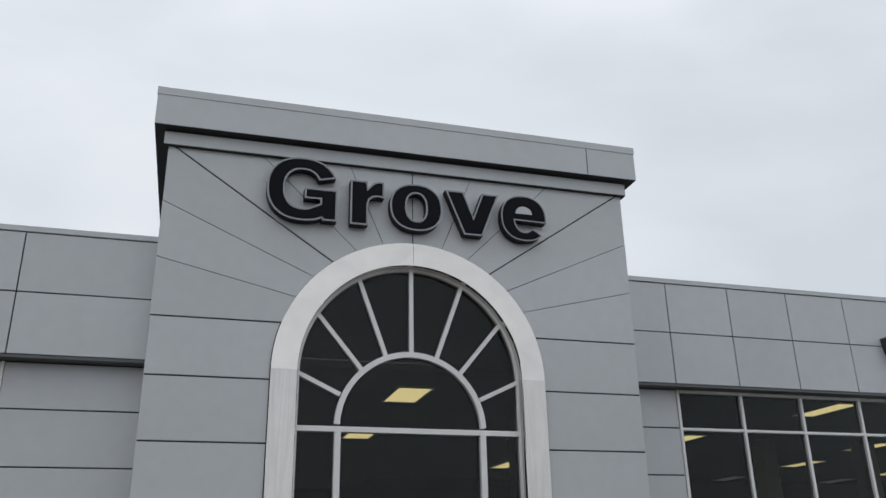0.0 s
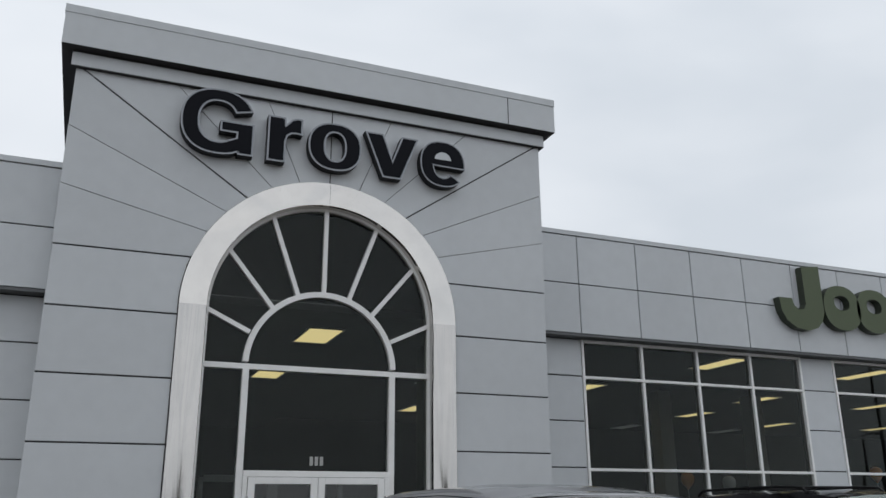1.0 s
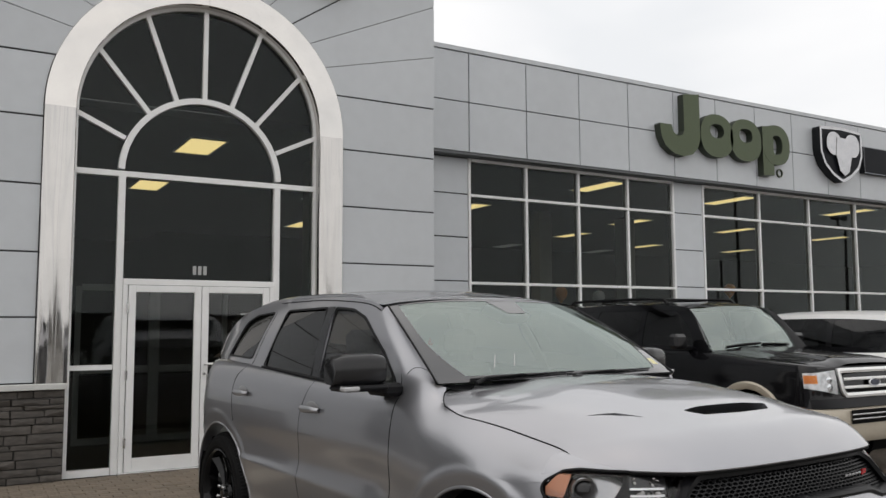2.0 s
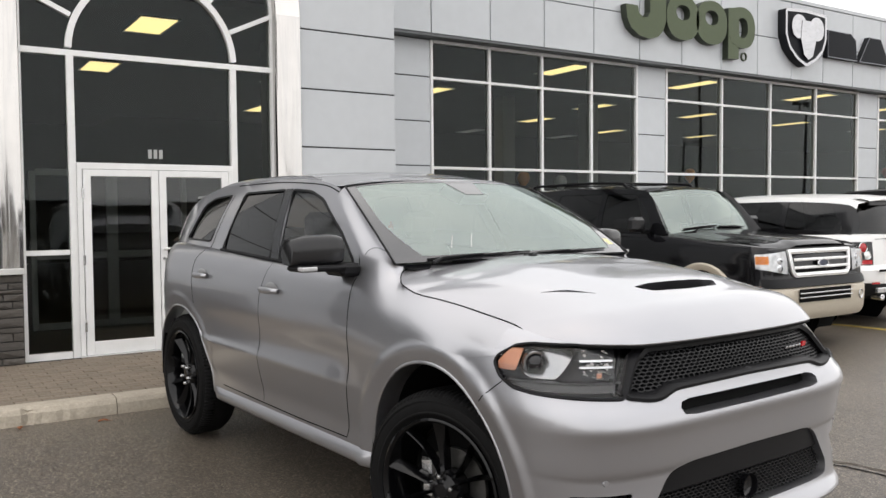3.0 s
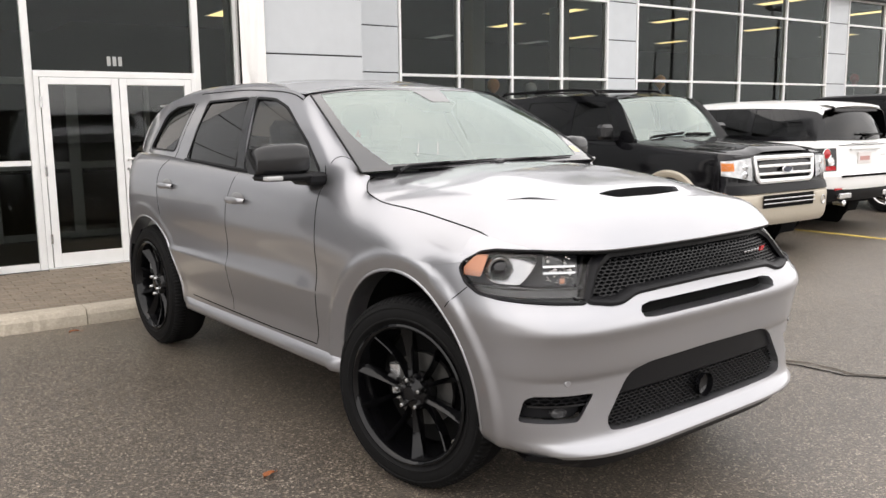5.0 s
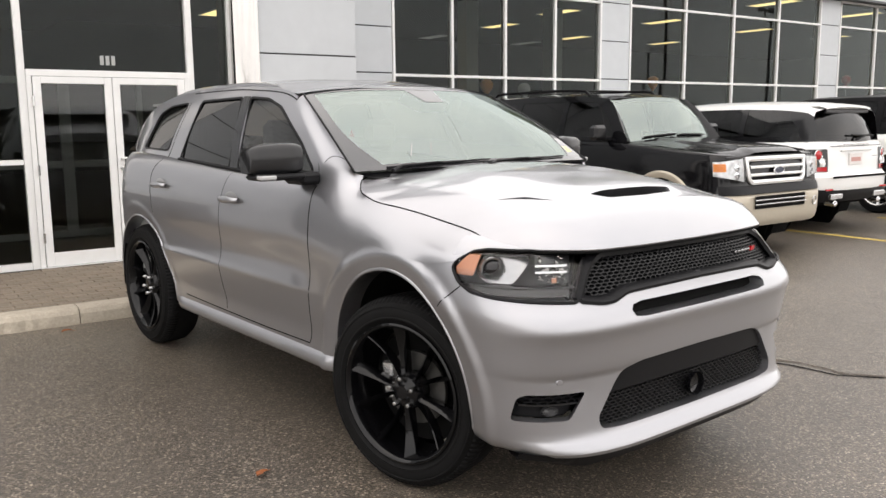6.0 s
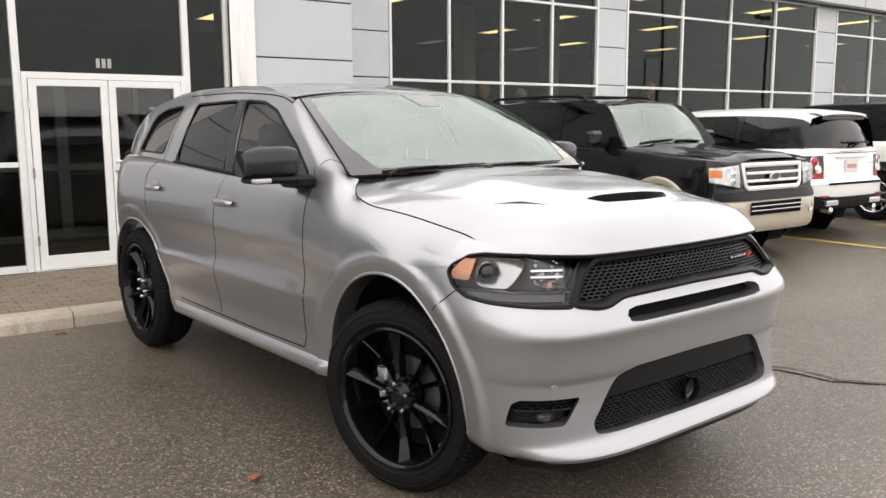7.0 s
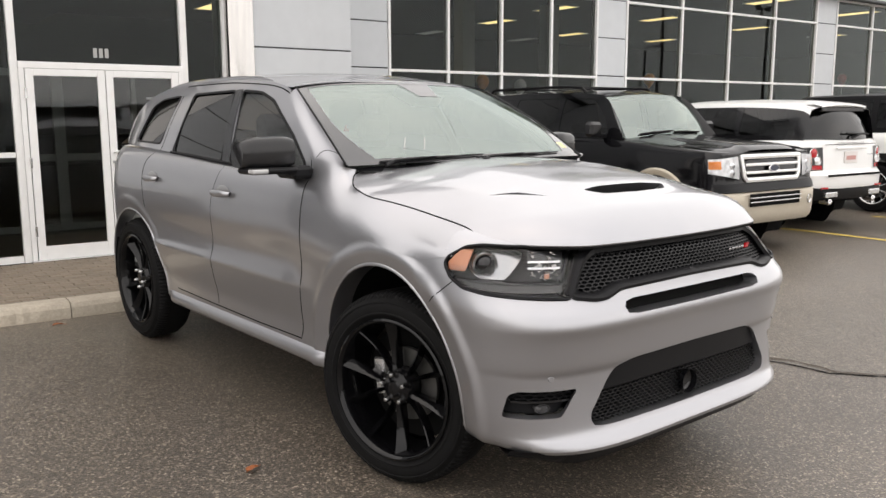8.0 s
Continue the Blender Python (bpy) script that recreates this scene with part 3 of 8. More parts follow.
for xa, xb, mul in wins_r + [(-9.5, -4.40, [-5.6, -6.9, -8.2])]:
    win = thing("window_%d" % n_win, Matrix(), "ribbon window of dark glass in white metal frames", "window", kind="structure")
    n_win += 1
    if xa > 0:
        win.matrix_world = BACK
    yy0, yy1 = YW - 0.012, YW + 0.09
    bm = bmesh.new()
    for x in (xa + 0.020, xb - 0.020):
        add_box(bm, x - 0.020, x + 0.020, yy0, yy1, 0.45, 3.985, 0.003)
    add_box(bm, xa + 0.05, xb - 0.05, yy0, yy1, 3.945, 3.985, 0.003)
    add_box(bm, xa + 0.05, xb - 0.05, yy0, yy1, 0.45, 0.50, 0.003)
    part("window_frame", bm, M_FRAME, win)
    for x in mul:
        part("mullion", box(x - 0.021, x + 0.021, yy0 + 0.003, yy1, 0.50, 3.945, 0.003), M_FRAME, win)
    xs = [xa + 0.05] + sorted(mul) + [xb - 0.05]
    zs = [0.50, 2.24, 3.465, 3.945]
    for z in zs[1:-1]:
        for i, (a, b) in enumerate(zip(xs, xs[1:])):
            part("rail", box(a + (0.021 if i else -0.010), b - (0.021 if i < len(xs) - 2 else -0.010), yy0 + 0.005, yy1, z - 0.019, z + 0.019, 0.003), M_FRAME, win)
    for a, b in zip(xs, xs[1:]):
        for za, zb in zip(zs, zs[1:]):
            bm = bmesh.new()
            tilt = random.uniform(-0.004, 0.004)
            bm.faces.new([bm.verts.new(p) for p in ((a, YW + 0.035 + tilt, za), (b, YW + 0.035, za), (b, YW + 0.035 - tilt, zb), (a, YW + 0.035, zb))])
            pane = part("pane", bm, M_GLASS, win)
            pane.visible_shadow = False
    part("sill_panel", box(xa, xb, YW, YW + 0.12, Z_PAVE + 0.10 if xa > 0 else Z_PAVE, 0.448, 0.003), M_PANEL, win)

# showroom behind the glass; its dimness is put into dark wall, ceiling and floor colours


def joined_boxes(*ranges):
    bm = bmesh.new()
    for r in ranges:
        add_box(bm, *r)
    return bm


room = structure("wall_back", "rear wall of the showroom, coloured dark for the dim room")
part("rear", box(-16, 42.5, 20.0, 20.2, 0, 6.2), M_DIMROOM, room)
part("end", box(-16.2, -16, 0.55, 20.2, 0, 5.4), M_DIMROOM, room)
part("end", box(42.5, 42.7, 2.9, 20.2, 0, 6.2), M_DIMROOM, room)
tagged(part("floor", joined_boxes((-16, X1, 0.20, 20, 0.0, 0.128), (X1, 42.5, 2.86, 20, 0.0, 0.128)), M_INFLOOR), "polished showroom floor, coloured dark for the dim room", "floor", kind="structure")
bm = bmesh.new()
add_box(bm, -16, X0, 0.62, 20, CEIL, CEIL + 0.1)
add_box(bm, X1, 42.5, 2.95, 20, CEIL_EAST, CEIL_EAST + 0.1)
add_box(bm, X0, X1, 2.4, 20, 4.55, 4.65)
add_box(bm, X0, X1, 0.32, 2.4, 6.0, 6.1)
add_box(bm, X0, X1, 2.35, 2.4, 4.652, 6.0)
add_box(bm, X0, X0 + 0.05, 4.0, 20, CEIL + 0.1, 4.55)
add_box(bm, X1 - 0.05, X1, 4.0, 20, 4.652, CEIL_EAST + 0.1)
tagged(part("ceiling", bm, M_DIMROOM), "showroom ceiling with light panels, coloured dark for the dim room", "ceiling", kind="structure")
tagged(part("roof", joined_boxes((-16.2, X0, 0.62, 20.2, 5.30, 5.40), (X0, X1, 6.0, 20.2, 5.30, 5.40), (X1, 42.7, 2.95, 20.2, 6.20, 6.30)), M_SOFFIT), "flat showroom roof behind the parapet", "roof", kind="structure")


def troffer(x, y, z, w, d):
    t = thing("ceiling_light", pose(x, y, z), "warm glowing recessed ceiling light panel", "ceiling light", "showroom lights")
    bm = bmesh.new()
    for s in ((-w / 2 - 0.03, w / 2 + 0.03, -d / 2 - 0.03, -d / 2), (-w / 2 - 0.03, w / 2 + 0.03, d / 2, d / 2 + 0.03), (-w / 2 - 0.03, -w / 2, -d / 2, d / 2), (w / 2, w / 2 + 0.03, -d / 2, d / 2)):
        add_box(bm, *s, -0.02, 0.0)
    part("frame", bm, M_FRAME, t)
    part("diffuser", box(-w / 2, w / 2, -d / 2, d / 2, -0.012, -0.002), M_LAMP, t)
    return t


for x, y in ((0.98, 4.1), (1.0, 8.25)):
    troffer(x, y, 4.55, 0.54, 1.15)
for x, y in ((7.5, 6.4), (8.2, 2.85), (11.85, 2.88), (15.86, 2.85), (19.85, 3.0), (12.57, 6.7), (16.5, 6.7), (20.85, 6.85),
             (13.15, 9.75), (17.5, 11.3), (21.75, 11.1), (5.32, 11.08), (24.5, 3.0), (25.2, 6.9)):
    lamp_east = troffer(x, y, CEIL, 0.40, 1.15)
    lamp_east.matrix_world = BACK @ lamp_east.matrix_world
spot_east = troffer(3.88, 6.81, CEIL, 0.12, 0.30)
tagged(spot_east, "small warm recessed ceiling spot", "ceiling light", "showroom lights")
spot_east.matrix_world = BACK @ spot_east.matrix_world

# unlit panels, given a faint added glow so that they show grey
for x, y in ((17.0, 18.6), (22.0, 18.9), (13.2, 17.2)):
    dim = troffer(x, y, CEIL_EAST, 0.50, 1.40)
    tagged(dim, "unlit recessed ceiling light panel with a faint grey glow put in", "ceiling light", "showroom lights")
    [c for c in dim.children if c.name.startswith("diffuser")][0].data.materials[0] = M_FAINTGLOW

M_BALLOON = [material("%s_balloon" % n, c, 0.3, vary=0.05) for n, c in (("orange", (0.75, 0.28, 0.05)), ("white", (0.8, 0.8, 0.78)), ("red", (0.6, 0.06, 0.05)))]
for (x, y, z), mat, colour in (((8.95, 5.0, 2.33), 0, "orange"), ((10.0, 5.0, 2.26), 1, "white"), ((14.2, 5.0, 2.50), 0, "orange"), ((23.0, 5.0, 2.72), 2, "red")):
    bal = thing("balloon", pose(x, y, 0.128), colour + " balloon on a string inside the showroom", "balloon", "showroom balloons")
    bm = bmesh.new()
    lathe(bm, [(0, 0.17), (0.06, 0.158), (0.11, 0.12), (0.135, 0.06), (0.135, 0.0), (0.11, -0.07), (0.06, -0.13), (0.02, -0.165), (0.026, -0.185), (0, -0.186)], 20, "z")
    bmesh.ops.translate(bm, verts=bm.verts, vec=(0, 0, z - 0.128))
    part("skin", bm, M_BALLOON[mat], bal, smooth=True)
    bm = bmesh.new()
    tube(bm, [(0, 0, 0.0), (0.03, 0, 0.8), (0, 0, z - 0.128 - 0.18)], 0.004, 5)
    part("string", bm, M_FRAME, bal)
    part("weight", box(-0.05, 0.05, -0.05, 0.05, 0.0, 0.08, 0.01), M_BALLOON[mat], bal)

# ---- ground ----


def ground_z(y):
    """The lot falls away from the kerb, at a slope set to fit the front wheel's place in view."""
    return -0.016 * min(10.0, max(0.0, -3.0 - y))


bm = bmesh.new()
n = 30
xs = [-900, -60] + [-16 + 50 * k / n for k in range(n + 1)] + [90, 900]
ys = [-900, -60, -24] + [-13 + 10 * k / n for k in range(n + 1)] + [-2, 6, 60, 900]
ribbon(bm, [[(x, y, ground_z(y)) for x in xs] for y in ys])
bmesh.ops.recalc_face_normals(bm, faces=bm.faces)
tagged(part("ground", bm, M_ASPHALT), "damp dark asphalt parking lot with pale aggregate", "ground", kind="structure")
M_FIELD = material("dry_brown_field", (0.060, 0.052, 0.034), 0.95, 0, 0.3, 3.0, 0.02, 8.0, blotch=0.3, blotch_scale=0.08, spec=0.1)
# the unseen western sheet is added to darken reflections in the car's flank
bm = bmesh.new()
for xa, xb, ya, yb in ((-900, -19, -60, 60), (-900, 900, -900, -60.02)):
    nx, ny = 12, 6
    ribbon(bm, [[(xa + (xb - xa) * i / nx, ya + (yb - ya) * j / ny, -0.13 if ya < -100 else max(ground_z(ya + (yb - ya) * j / ny), -0.16) + 0.03) for i in range(nx + 1)] for j in range(ny + 1)])
bmesh.ops.recalc_face_normals(bm, faces=bm.faces)
tagged(part("field", bm, M_FIELD), "dry brown field beyond the lot", "field", kind="structure")
KY = -2.20   # face of the kerb
pave = thing("pavement", Matrix(), "brown brick paver walk along the building with a concrete kerb", "pavement", kind="structure")
part("bed", box(-16, 5.1, KY + 0.22, 0.05, 0.004, Z_PAVE - 0.012), M_SAND, pave)
part("wall_strip", box(X1, 5.1, 0.05, 2.80, 0.004, Z_PAVE - 0.002), M_CONCRETE, pave)
part("wall_strip", box(-16, X0, 0.05, YW, 0.004, Z_PAVE - 0.002), M_CONCRETE, pave)

# ---- silver sport utility vehicle ----
# car axes: u runs back from the front axle, v out to the side, w up


def superpoint(a, b, n, th):
    """A point of a quarter superellipse: half-width a, depth b, at angle th from its nose."""
    return a * math.sin(th) ** (2 / n), b * math.cos(th) ** (2 / n)


def half_shell(p):
    """Half of a car's lower body as a quad sheet from nose to tail; returns the bmesh."""
    bot, top, half, nose, tail = (smooth_table(p[k]) for k in ("bottom", "top", "half", "nose", "tail"))
    uf, ur, nf, nr = p["uf"], p["ur"], p["nf"], p["nr"]
    cols = [("f", math.pi / 2 * k / p["cf"]) for k in range(p["cf"])]
    cols += [("s", uf + (ur - uf) * k / p["cs"]) for k in range(p["cs"] + 1)]
    cols += [("r", math.pi / 2 * (1 - k / p["cr"])) for k in range(1, p["cr"] + 1)]
    rows = p["rows"]
    crease = p.get("crease", lambda u, t: 0.0)
    power = smooth_table(p["corner"]) if "corner" in p else lambda w: nf
    grid = []
    for kind, x in cols:
        line = []
        for t in rows:
            a = half(t)
            uref = x
            if kind == "f":
                uref = uf + (nose(0.8) - uf) * max(0.0, math.cos(x)) ** (2 / nf)
            if kind == "r":
                uref = ur + (tail(0.8) - ur) * max(0.0, math.cos(x)) ** (2 / nr)
            utop = uref
            if kind == "f" and "corner" in p:
                utop = uf + (nose(0.8) - uf) * max(0.0, math.cos(x)) ** (2 / power(1.1))
            w = bot(uref) + t * (top(uref + (utop - uref) * t**3) - bot(uref))
            if kind == "f":
                v, d = superpoint(a, uf - nose(w), power(w), max(x, 0.0))
                u = uf - d
            elif kind == "s":
                u, v = x, a
            else:
                v, d = superpoint(a, tail(w) - ur, nr, max(x, 0.0))
                u = ur + d
            if kind == "f":
                v += crease(u, t, w) * min(1.0, v / 0.9)
            else:
                v += crease(u, t, w) * min(1.0, max(v, 0) / 0.9)
            line.append((u, v, w))
        # roll over inwards at the shoulder
        u, v, w = line[-1]
        for d, up in p["roll"]:
            if kind == "s":
                line.append((u, v - d, w + up))
            else:
                c = (uf if kind == "f" else ur)
                k = math.hypot(u - c, v)
                s = max(0.0, 1 - d / max(k, 1e-3))
                line.append((c + (u - c) * s, v * s, w + up))
        grid.append(line)
    bm = bmesh.new()
    ribbon(bm, grid)
    bmesh.ops.remove_doubles(bm, verts=bm.verts, dist=1e-5)
    return bm


def inside(pt, poly):
    x, y, hit = pt[0], pt[1], False
    for (x0, y0), (x1, y1) in zip(poly, poly[1:] + poly[:1]):
        if (y0 > y) != (y1 > y) and x < (x1 - x0) * (y - y0) / (y1 - y0) + x0:
            hit = not hit
    return hit


def round_poly(pts, r, n=3):
    """Rounds a polygon's corners."""
    out, m = [], len(pts)
    for i in range(m):
        p0, p1, p2 = (np.array(pts[(i + k) % m], float) for k in (-1, 0, 1))
        a, b = p0 - p1, p2 - p1
        ra = min(r, 0.45 * np.linalg.norm(a), 0.45 * np.linalg.norm(b))
        a, b = p1 + a / np.linalg.norm(a) * ra, p1 + b / np.linalg.norm(b) * ra
        for k in range(n + 1):
            t = k / n
            out.append(tuple((1 - t) ** 2 * a + 2 * t * (1 - t) * p1 + t * t * b))
    return out


def cut(bm, poly, ax, keep=lambda c: True, sink=(0, 0, 0)):
    """Cuts an opening with outline poly (seen along the third axis) into a sheet. Returns the piece that was cut out as a bmesh.
    sink: the way by which the rim of the opening is turned in."""
    i, j = ax
    k = 3 - i - j
    lo = [min(q[c] for q in poly) - 0.06 for c in (0, 1)]
    hi = [max(q[c] for q in poly) + 0.06 for c in (0, 1)]

    def near(f):
        c = f.calc_center_median()
        return keep(c) and any(lo[0] < v.co[i] < hi[0] and lo[1] < v.co[j] < hi[1] for v in f.verts)
    for (x0, y0), (x1, y1) in zip(poly, poly[1:] + poly[:1]):
        if math.hypot(x1 - x0, y1 - y0) < 1e-5:
            continue
        nrm = [0, 0, 0]
        nrm[i], nrm[j] = y1 - y0, x0 - x1
        co = [0, 0, 0]
        co[i], co[j] = x0, y0
        # only faces that the side itself comes near
        mx0, mx1, my0, my1 = min(x0, x1) - 0.03, max(x0, x1) + 0.03, min(y0, y1) - 0.03, max(y0, y1) + 0.03
        fs = [f for f in bm.faces if keep(f.calc_center_median())
              and max(v.co[i] for v in f.verts) > mx0 and min(v.co[i] for v in f.verts) < mx1
              and max(v.co[j] for v in f.verts) > my0 and min(v.co[j] for v in f.verts) < my1]
        geom = fs + list({e for f in fs for e in f.edges}) + list({v for f in fs for v in f.verts})
        bmesh.ops.bisect_plane(bm, geom=geom, dist=1e-6, plane_co=co, plane_no=nrm)
    gone = [f for f in bm.faces if near(f) and inside((f.calc_center_median()[i], f.calc_center_median()[j]), poly)]
    piece = bmesh.new()
    made = {}
    for f in gone:
        for v in f.verts:
            if v not in made:
                made[v] = piece.verts.new(v.co)
        piece.faces.new([made[v] for v in f.verts])
    gs = set(gone)
    rim = [e for f in gone for e in f.edges if any(g not in gs for g in e.link_faces)]
    rim_co = [(e.verts[0].co.copy(), e.verts[1].co.copy()) for e in set(rim)]
    bmesh.ops.delete(bm, geom=gone, context="FACES")
    if any(sink):
        for a, b in rim_co:
            q = [bm.verts.new(c) for c in (a, b, b + Vector(sink), a + Vector(sink))]
            bm.faces.new(q)
        bmesh.ops.remove_doubles(bm, verts=bm.verts, dist=1e-5)
    bmesh.ops.recalc_face_normals(piece, faces=piece.faces)
    return piece


def mirrored(bm):
    """Adds the other half across v = 0 and closes the seam."""
    for v in bm.verts:
        if abs(v.co.y) < 1e-3:
            v.co.y = 0
    geom = bm.verts[:] + bm.edges[:] + bm.faces[:]
    d = bmesh.ops.duplicate(bm, geom=geom)["geom"]
    vs = [g for g in d if isinstance(g, bmesh.types.BMVert)]
    for v in vs:
        v.co.y = -v.co.y
    bmesh.ops.reverse_faces(bm, faces=[g for g in d if isinstance(g, bmesh.types.BMFace)])
    bmesh.ops.remove_doubles(bm, verts=bm.verts, dist=1e-5)
    bmesh.ops.recalc_face_normals(bm, faces=bm.faces)
    return bm


def flipped(bm):
    """The mirror image of bm across v = 0."""
    b = bm.copy()
    for v in b.verts:
        v.co.y = -v.co.y
    bmesh.ops.reverse_faces(b, faces=b.faces)
    return b


def circle_poly(cu, cw, ru, rw, n=30, a0=-20, a1=200):
    return [(cu + ru * math.cos(radians(a0 + (a1 - a0) * k / n)), cw + rw * math.sin(radians(a0 + (a1 - a0) * k / n))) for k in range(n + 1)]


def door_crease(u, t, w):
    """Relief of the flanks: a raised shoulder, a hollow in the doors, flares round the wheels and a step over the bumper."""
    d = 0.0
    if 0.45 < u < 2.75:
        k = min(1.0, (u - 0.45) / 0.35, (2.75 - u) / 0.35)
        x = w - (0.742 + 0.006 * (u - 1.5))
        wd = 0.135 - 0.055 * (u - 0.75)
        d -= 0.012 * k * math.exp(-((x - 0.14) / 0.10) ** 2)
        if 0 < x < wd:
            d += 0.019 * k * (1 - x / wd) ** 2
        elif -0.20 < x <= 0:
            d += 0.019 * k * (1 + x / 0.20) ** 1.3
        d -= 0.010 * k * math.exp(-((w - 0.52) / 0.075) ** 2)
    for cu in (0.0, 3.042):
        r = math.hypot(u - cu + 0.025, w - 0.405)
        k = min(1.0, max(0.0, (0.636 - r) / 0.052))
        k = k * k * (3 - 2 * k)
        d += (1.0 if cu < 1 else 0.35) * k * (-0.006 + 0.022 * max(0.0, min(1.0, (r - 0.49) / 0.11)))
    return d


SUV = dict(
    uf=-0.28, ur=3.20, nf=4.6, nr=2.2, cf=96, cs=190, cr=14,
    corner=[(0.2, 4.6), (0.82, 4.6), (0.90, 3.9), (0.98, 3.1), (1.06, 2.7), (1.15, 2.6)],
    rows=[0, 0.02, 0.045] + [0.07 + 0.0125 * k for k in range(67)] + [0.91, 0.935, 0.955, 0.975, 0.99, 1.0],
    bottom=[(-0.95, 0.298), (-0.6, 0.302), (-0.3, 0.310), (0.4, 0.335), (2.5, 0.345), (3.2, 0.36), (4.1, 0.38)],
    top=[(-0.95, 1.050), (-0.6, 1.078), (-0.5, 1.091), (-0.4, 1.107), (-0.22, 1.132), (-0.07, 1.153), (0.1, 1.178), (0.19, 1.190), (0.285, 1.210), (0.372, 1.232), (0.5, 1.250), (0.62, 1.259), (0.8, 1.268), (1.43, 1.285), (2.36, 1.325), (3.1, 1.35), (4.1, 1.36)],
    half=[(0, 0.885), (0.03, 0.910), (0.12, 0.927), (0.30, 0.942), (0.5, 0.957), (0.66, 0.966), (0.80, 0.956), (0.90, 0.938), (0.96, 0.917), (1.0, 0.885)],
    nose=[(0.2, -0.93), (0.275, -0.950), (0.290, -0.966), (0.304, -0.975), (0.318, -0.977), (0.330, -0.972), (0.343, -0.955), (0.362, -0.941), (0.39, -0.933), (0.46, -0.926), (0.56, -0.921), (0.598, -0.921), (0.612, -0.930), (0.628, -0.935), (0.70, -0.945), (0.742, -0.953), (0.766, -0.961), (0.783, -0.966), (0.798, -0.964), (0.83, -0.951), (0.87, -0.929), (0.93, -0.912), (1.0, -0.895), (1.06, -0.865)],
    tail=[(0.3, 3.82), (0.5, 3.88), (0.75, 3.88), (1.0, 3.85), (1.36, 3.80)],
    roll=[(0.03, 0.012), (0.08, 0.02), (0.16, 0.024)],
    crease=door_crease)

CANT = smooth_table([(0.46, 1.337), (0.59, 1.410), (0.73, 1.490), (0.94, 1.609), (1.055, 1.674), (1.155, 1.714), (1.29, 1.744), (1.5, 1.764), (2.0, 1.785), (2.5, 1.782), (2.9, 1.755), (3.2, 1.70), (3.5, 1.60), (3.75, 1.47), (3.90, 1.37)])
BELT = smooth_table(SUV["top"])


def side_v(u, w):
    """Half-width of the glass house at height w."""
    k = (w - 1.24) / 0.55
    return 0.895 - 0.12 * k - 0.11 * k * k - 0.045 * ((u - 1.7) / 2.0) ** 2 - 0.22 * max(0.0, u - 3.0) ** 2


def roof_edge_front(q):
    return 1.118 - 0.122 * (1 - q * q)


def roof_w(u, q):
    """Height of the roof; q is 0 on the centre line and 1 at its edge."""
    edge = roof_edge_front(q)
    front = 1.754 - 0.036 * abs(q) ** 3.5
    full = CANT(max(u, 1.20)) + 0.060 * (1 - q**2.6)
    x = max(0.0, u - edge)
    rise = (full - front) * 0.62
    k = min(1.0, x / 0.55)
    return front + rise * (1 - math.exp(-x / 0.055)) + (full - front - rise * (1 - math.exp(-10))) * k * k * (3 - 2 * k)


def glasshouse():
    """Half of the window frames, pillars and rear quarter, from the belt to the edge of the roof."""
    us = [0.436 + 0.02 * k for k in range(36)] + [1.14 + 0.08 * k for k in range(36)]
    grid = []
    for u in us:
        b, c = BELT(u) + 0.005, CANT(u)
        c = max(c, b + 0.004)
        grid.append([(u, side_v(u, b + (c - b) * k / 14), b + (c - b) * k / 14) for k in range(15)])
    bm = bmesh.new()
    ribbon(bm, grid)
    return bm


HOOD_HALF = smooth_table([(0, 0.822), (0.12, 0.806), (0.315, 0.80), (0.45, 0.815), (0.59, 0.84), (0.745, 0.864), (0.845, 0.860), (0.937, 0.82), (0.98, 0.78), (1.0, 0.72)])
HOOD_NOSE = smooth_table([(0, -0.895), (0.3, -0.885), (0.45, -0.870), (0.58, -0.845), (0.65, -0.795), (0.73, -0.71), (0.78, -0.61), (0.83, -0.51)])
HOOD_SIDE = smooth_table([(-0.90, 1.080), (-0.50, 1.103), (-0.4, 1.123), (-0.22, 1.148), (-0.09, 1.170), (0.045, 1.190), (0.19, 1.208), (0.285, 1.232), (0.372, 1.259), (0.412, 1.285), (0.432, 1.308), (0.6, 1.315)])
HOOD_TOP = smooth_table([(-0.95, 1.175), (-0.69, 1.212), (-0.6, 1.230), (-0.5, 1.253), (-0.35, 1.283), (0.03, 1.332), (0.3, 1.342), (0.5, 1.343)])


def screen_foot(q):
    return 0.432 - 0.115 * (1 - q**2)


def hood_u(q, s):
    """Lengthwise place on the hood: s from 0 at its front edge to 1 at the windscreen."""
    v = abs(q) * HOOD_HALF(s)
    nose_v = HOOD_NOSE(v)
    back = screen_foot(q * 0.8) - 0.030 + 0.083 * abs(q)**5
    return nose_v + (back - nose_v) * s


def hood_point(q, s):
    u = hood_u(q, s)
    hw = HOOD_HALF(s)
    v = q * hw
    edge = HOOD_SIDE(u) if s < 0.8 else HOOD_SIDE(hood_u(1, s) + (u - hood_u(1, s)) * 0.3)
    top = HOOD_TOP(u)
    w = edge + (top - edge) * (1 - abs(q) ** (4.5 - 2.2 * min(1.0, max(0.0, (s - 0.35) / 0.5))))
    dome = max(0.0, min(1.0, (0.62 - abs(q)) / 0.22))
    w += 0.010 * dome * dome * (3 - 2 * dome) * min(1, s * 3)
    x = min(1.0, max(0.0, (u - HOOD_NOSE(abs(v))) / 0.18))
    g = 1 - (1 - x) ** 2.4
    return u, v, 1.074 + (w - 1.074) * g


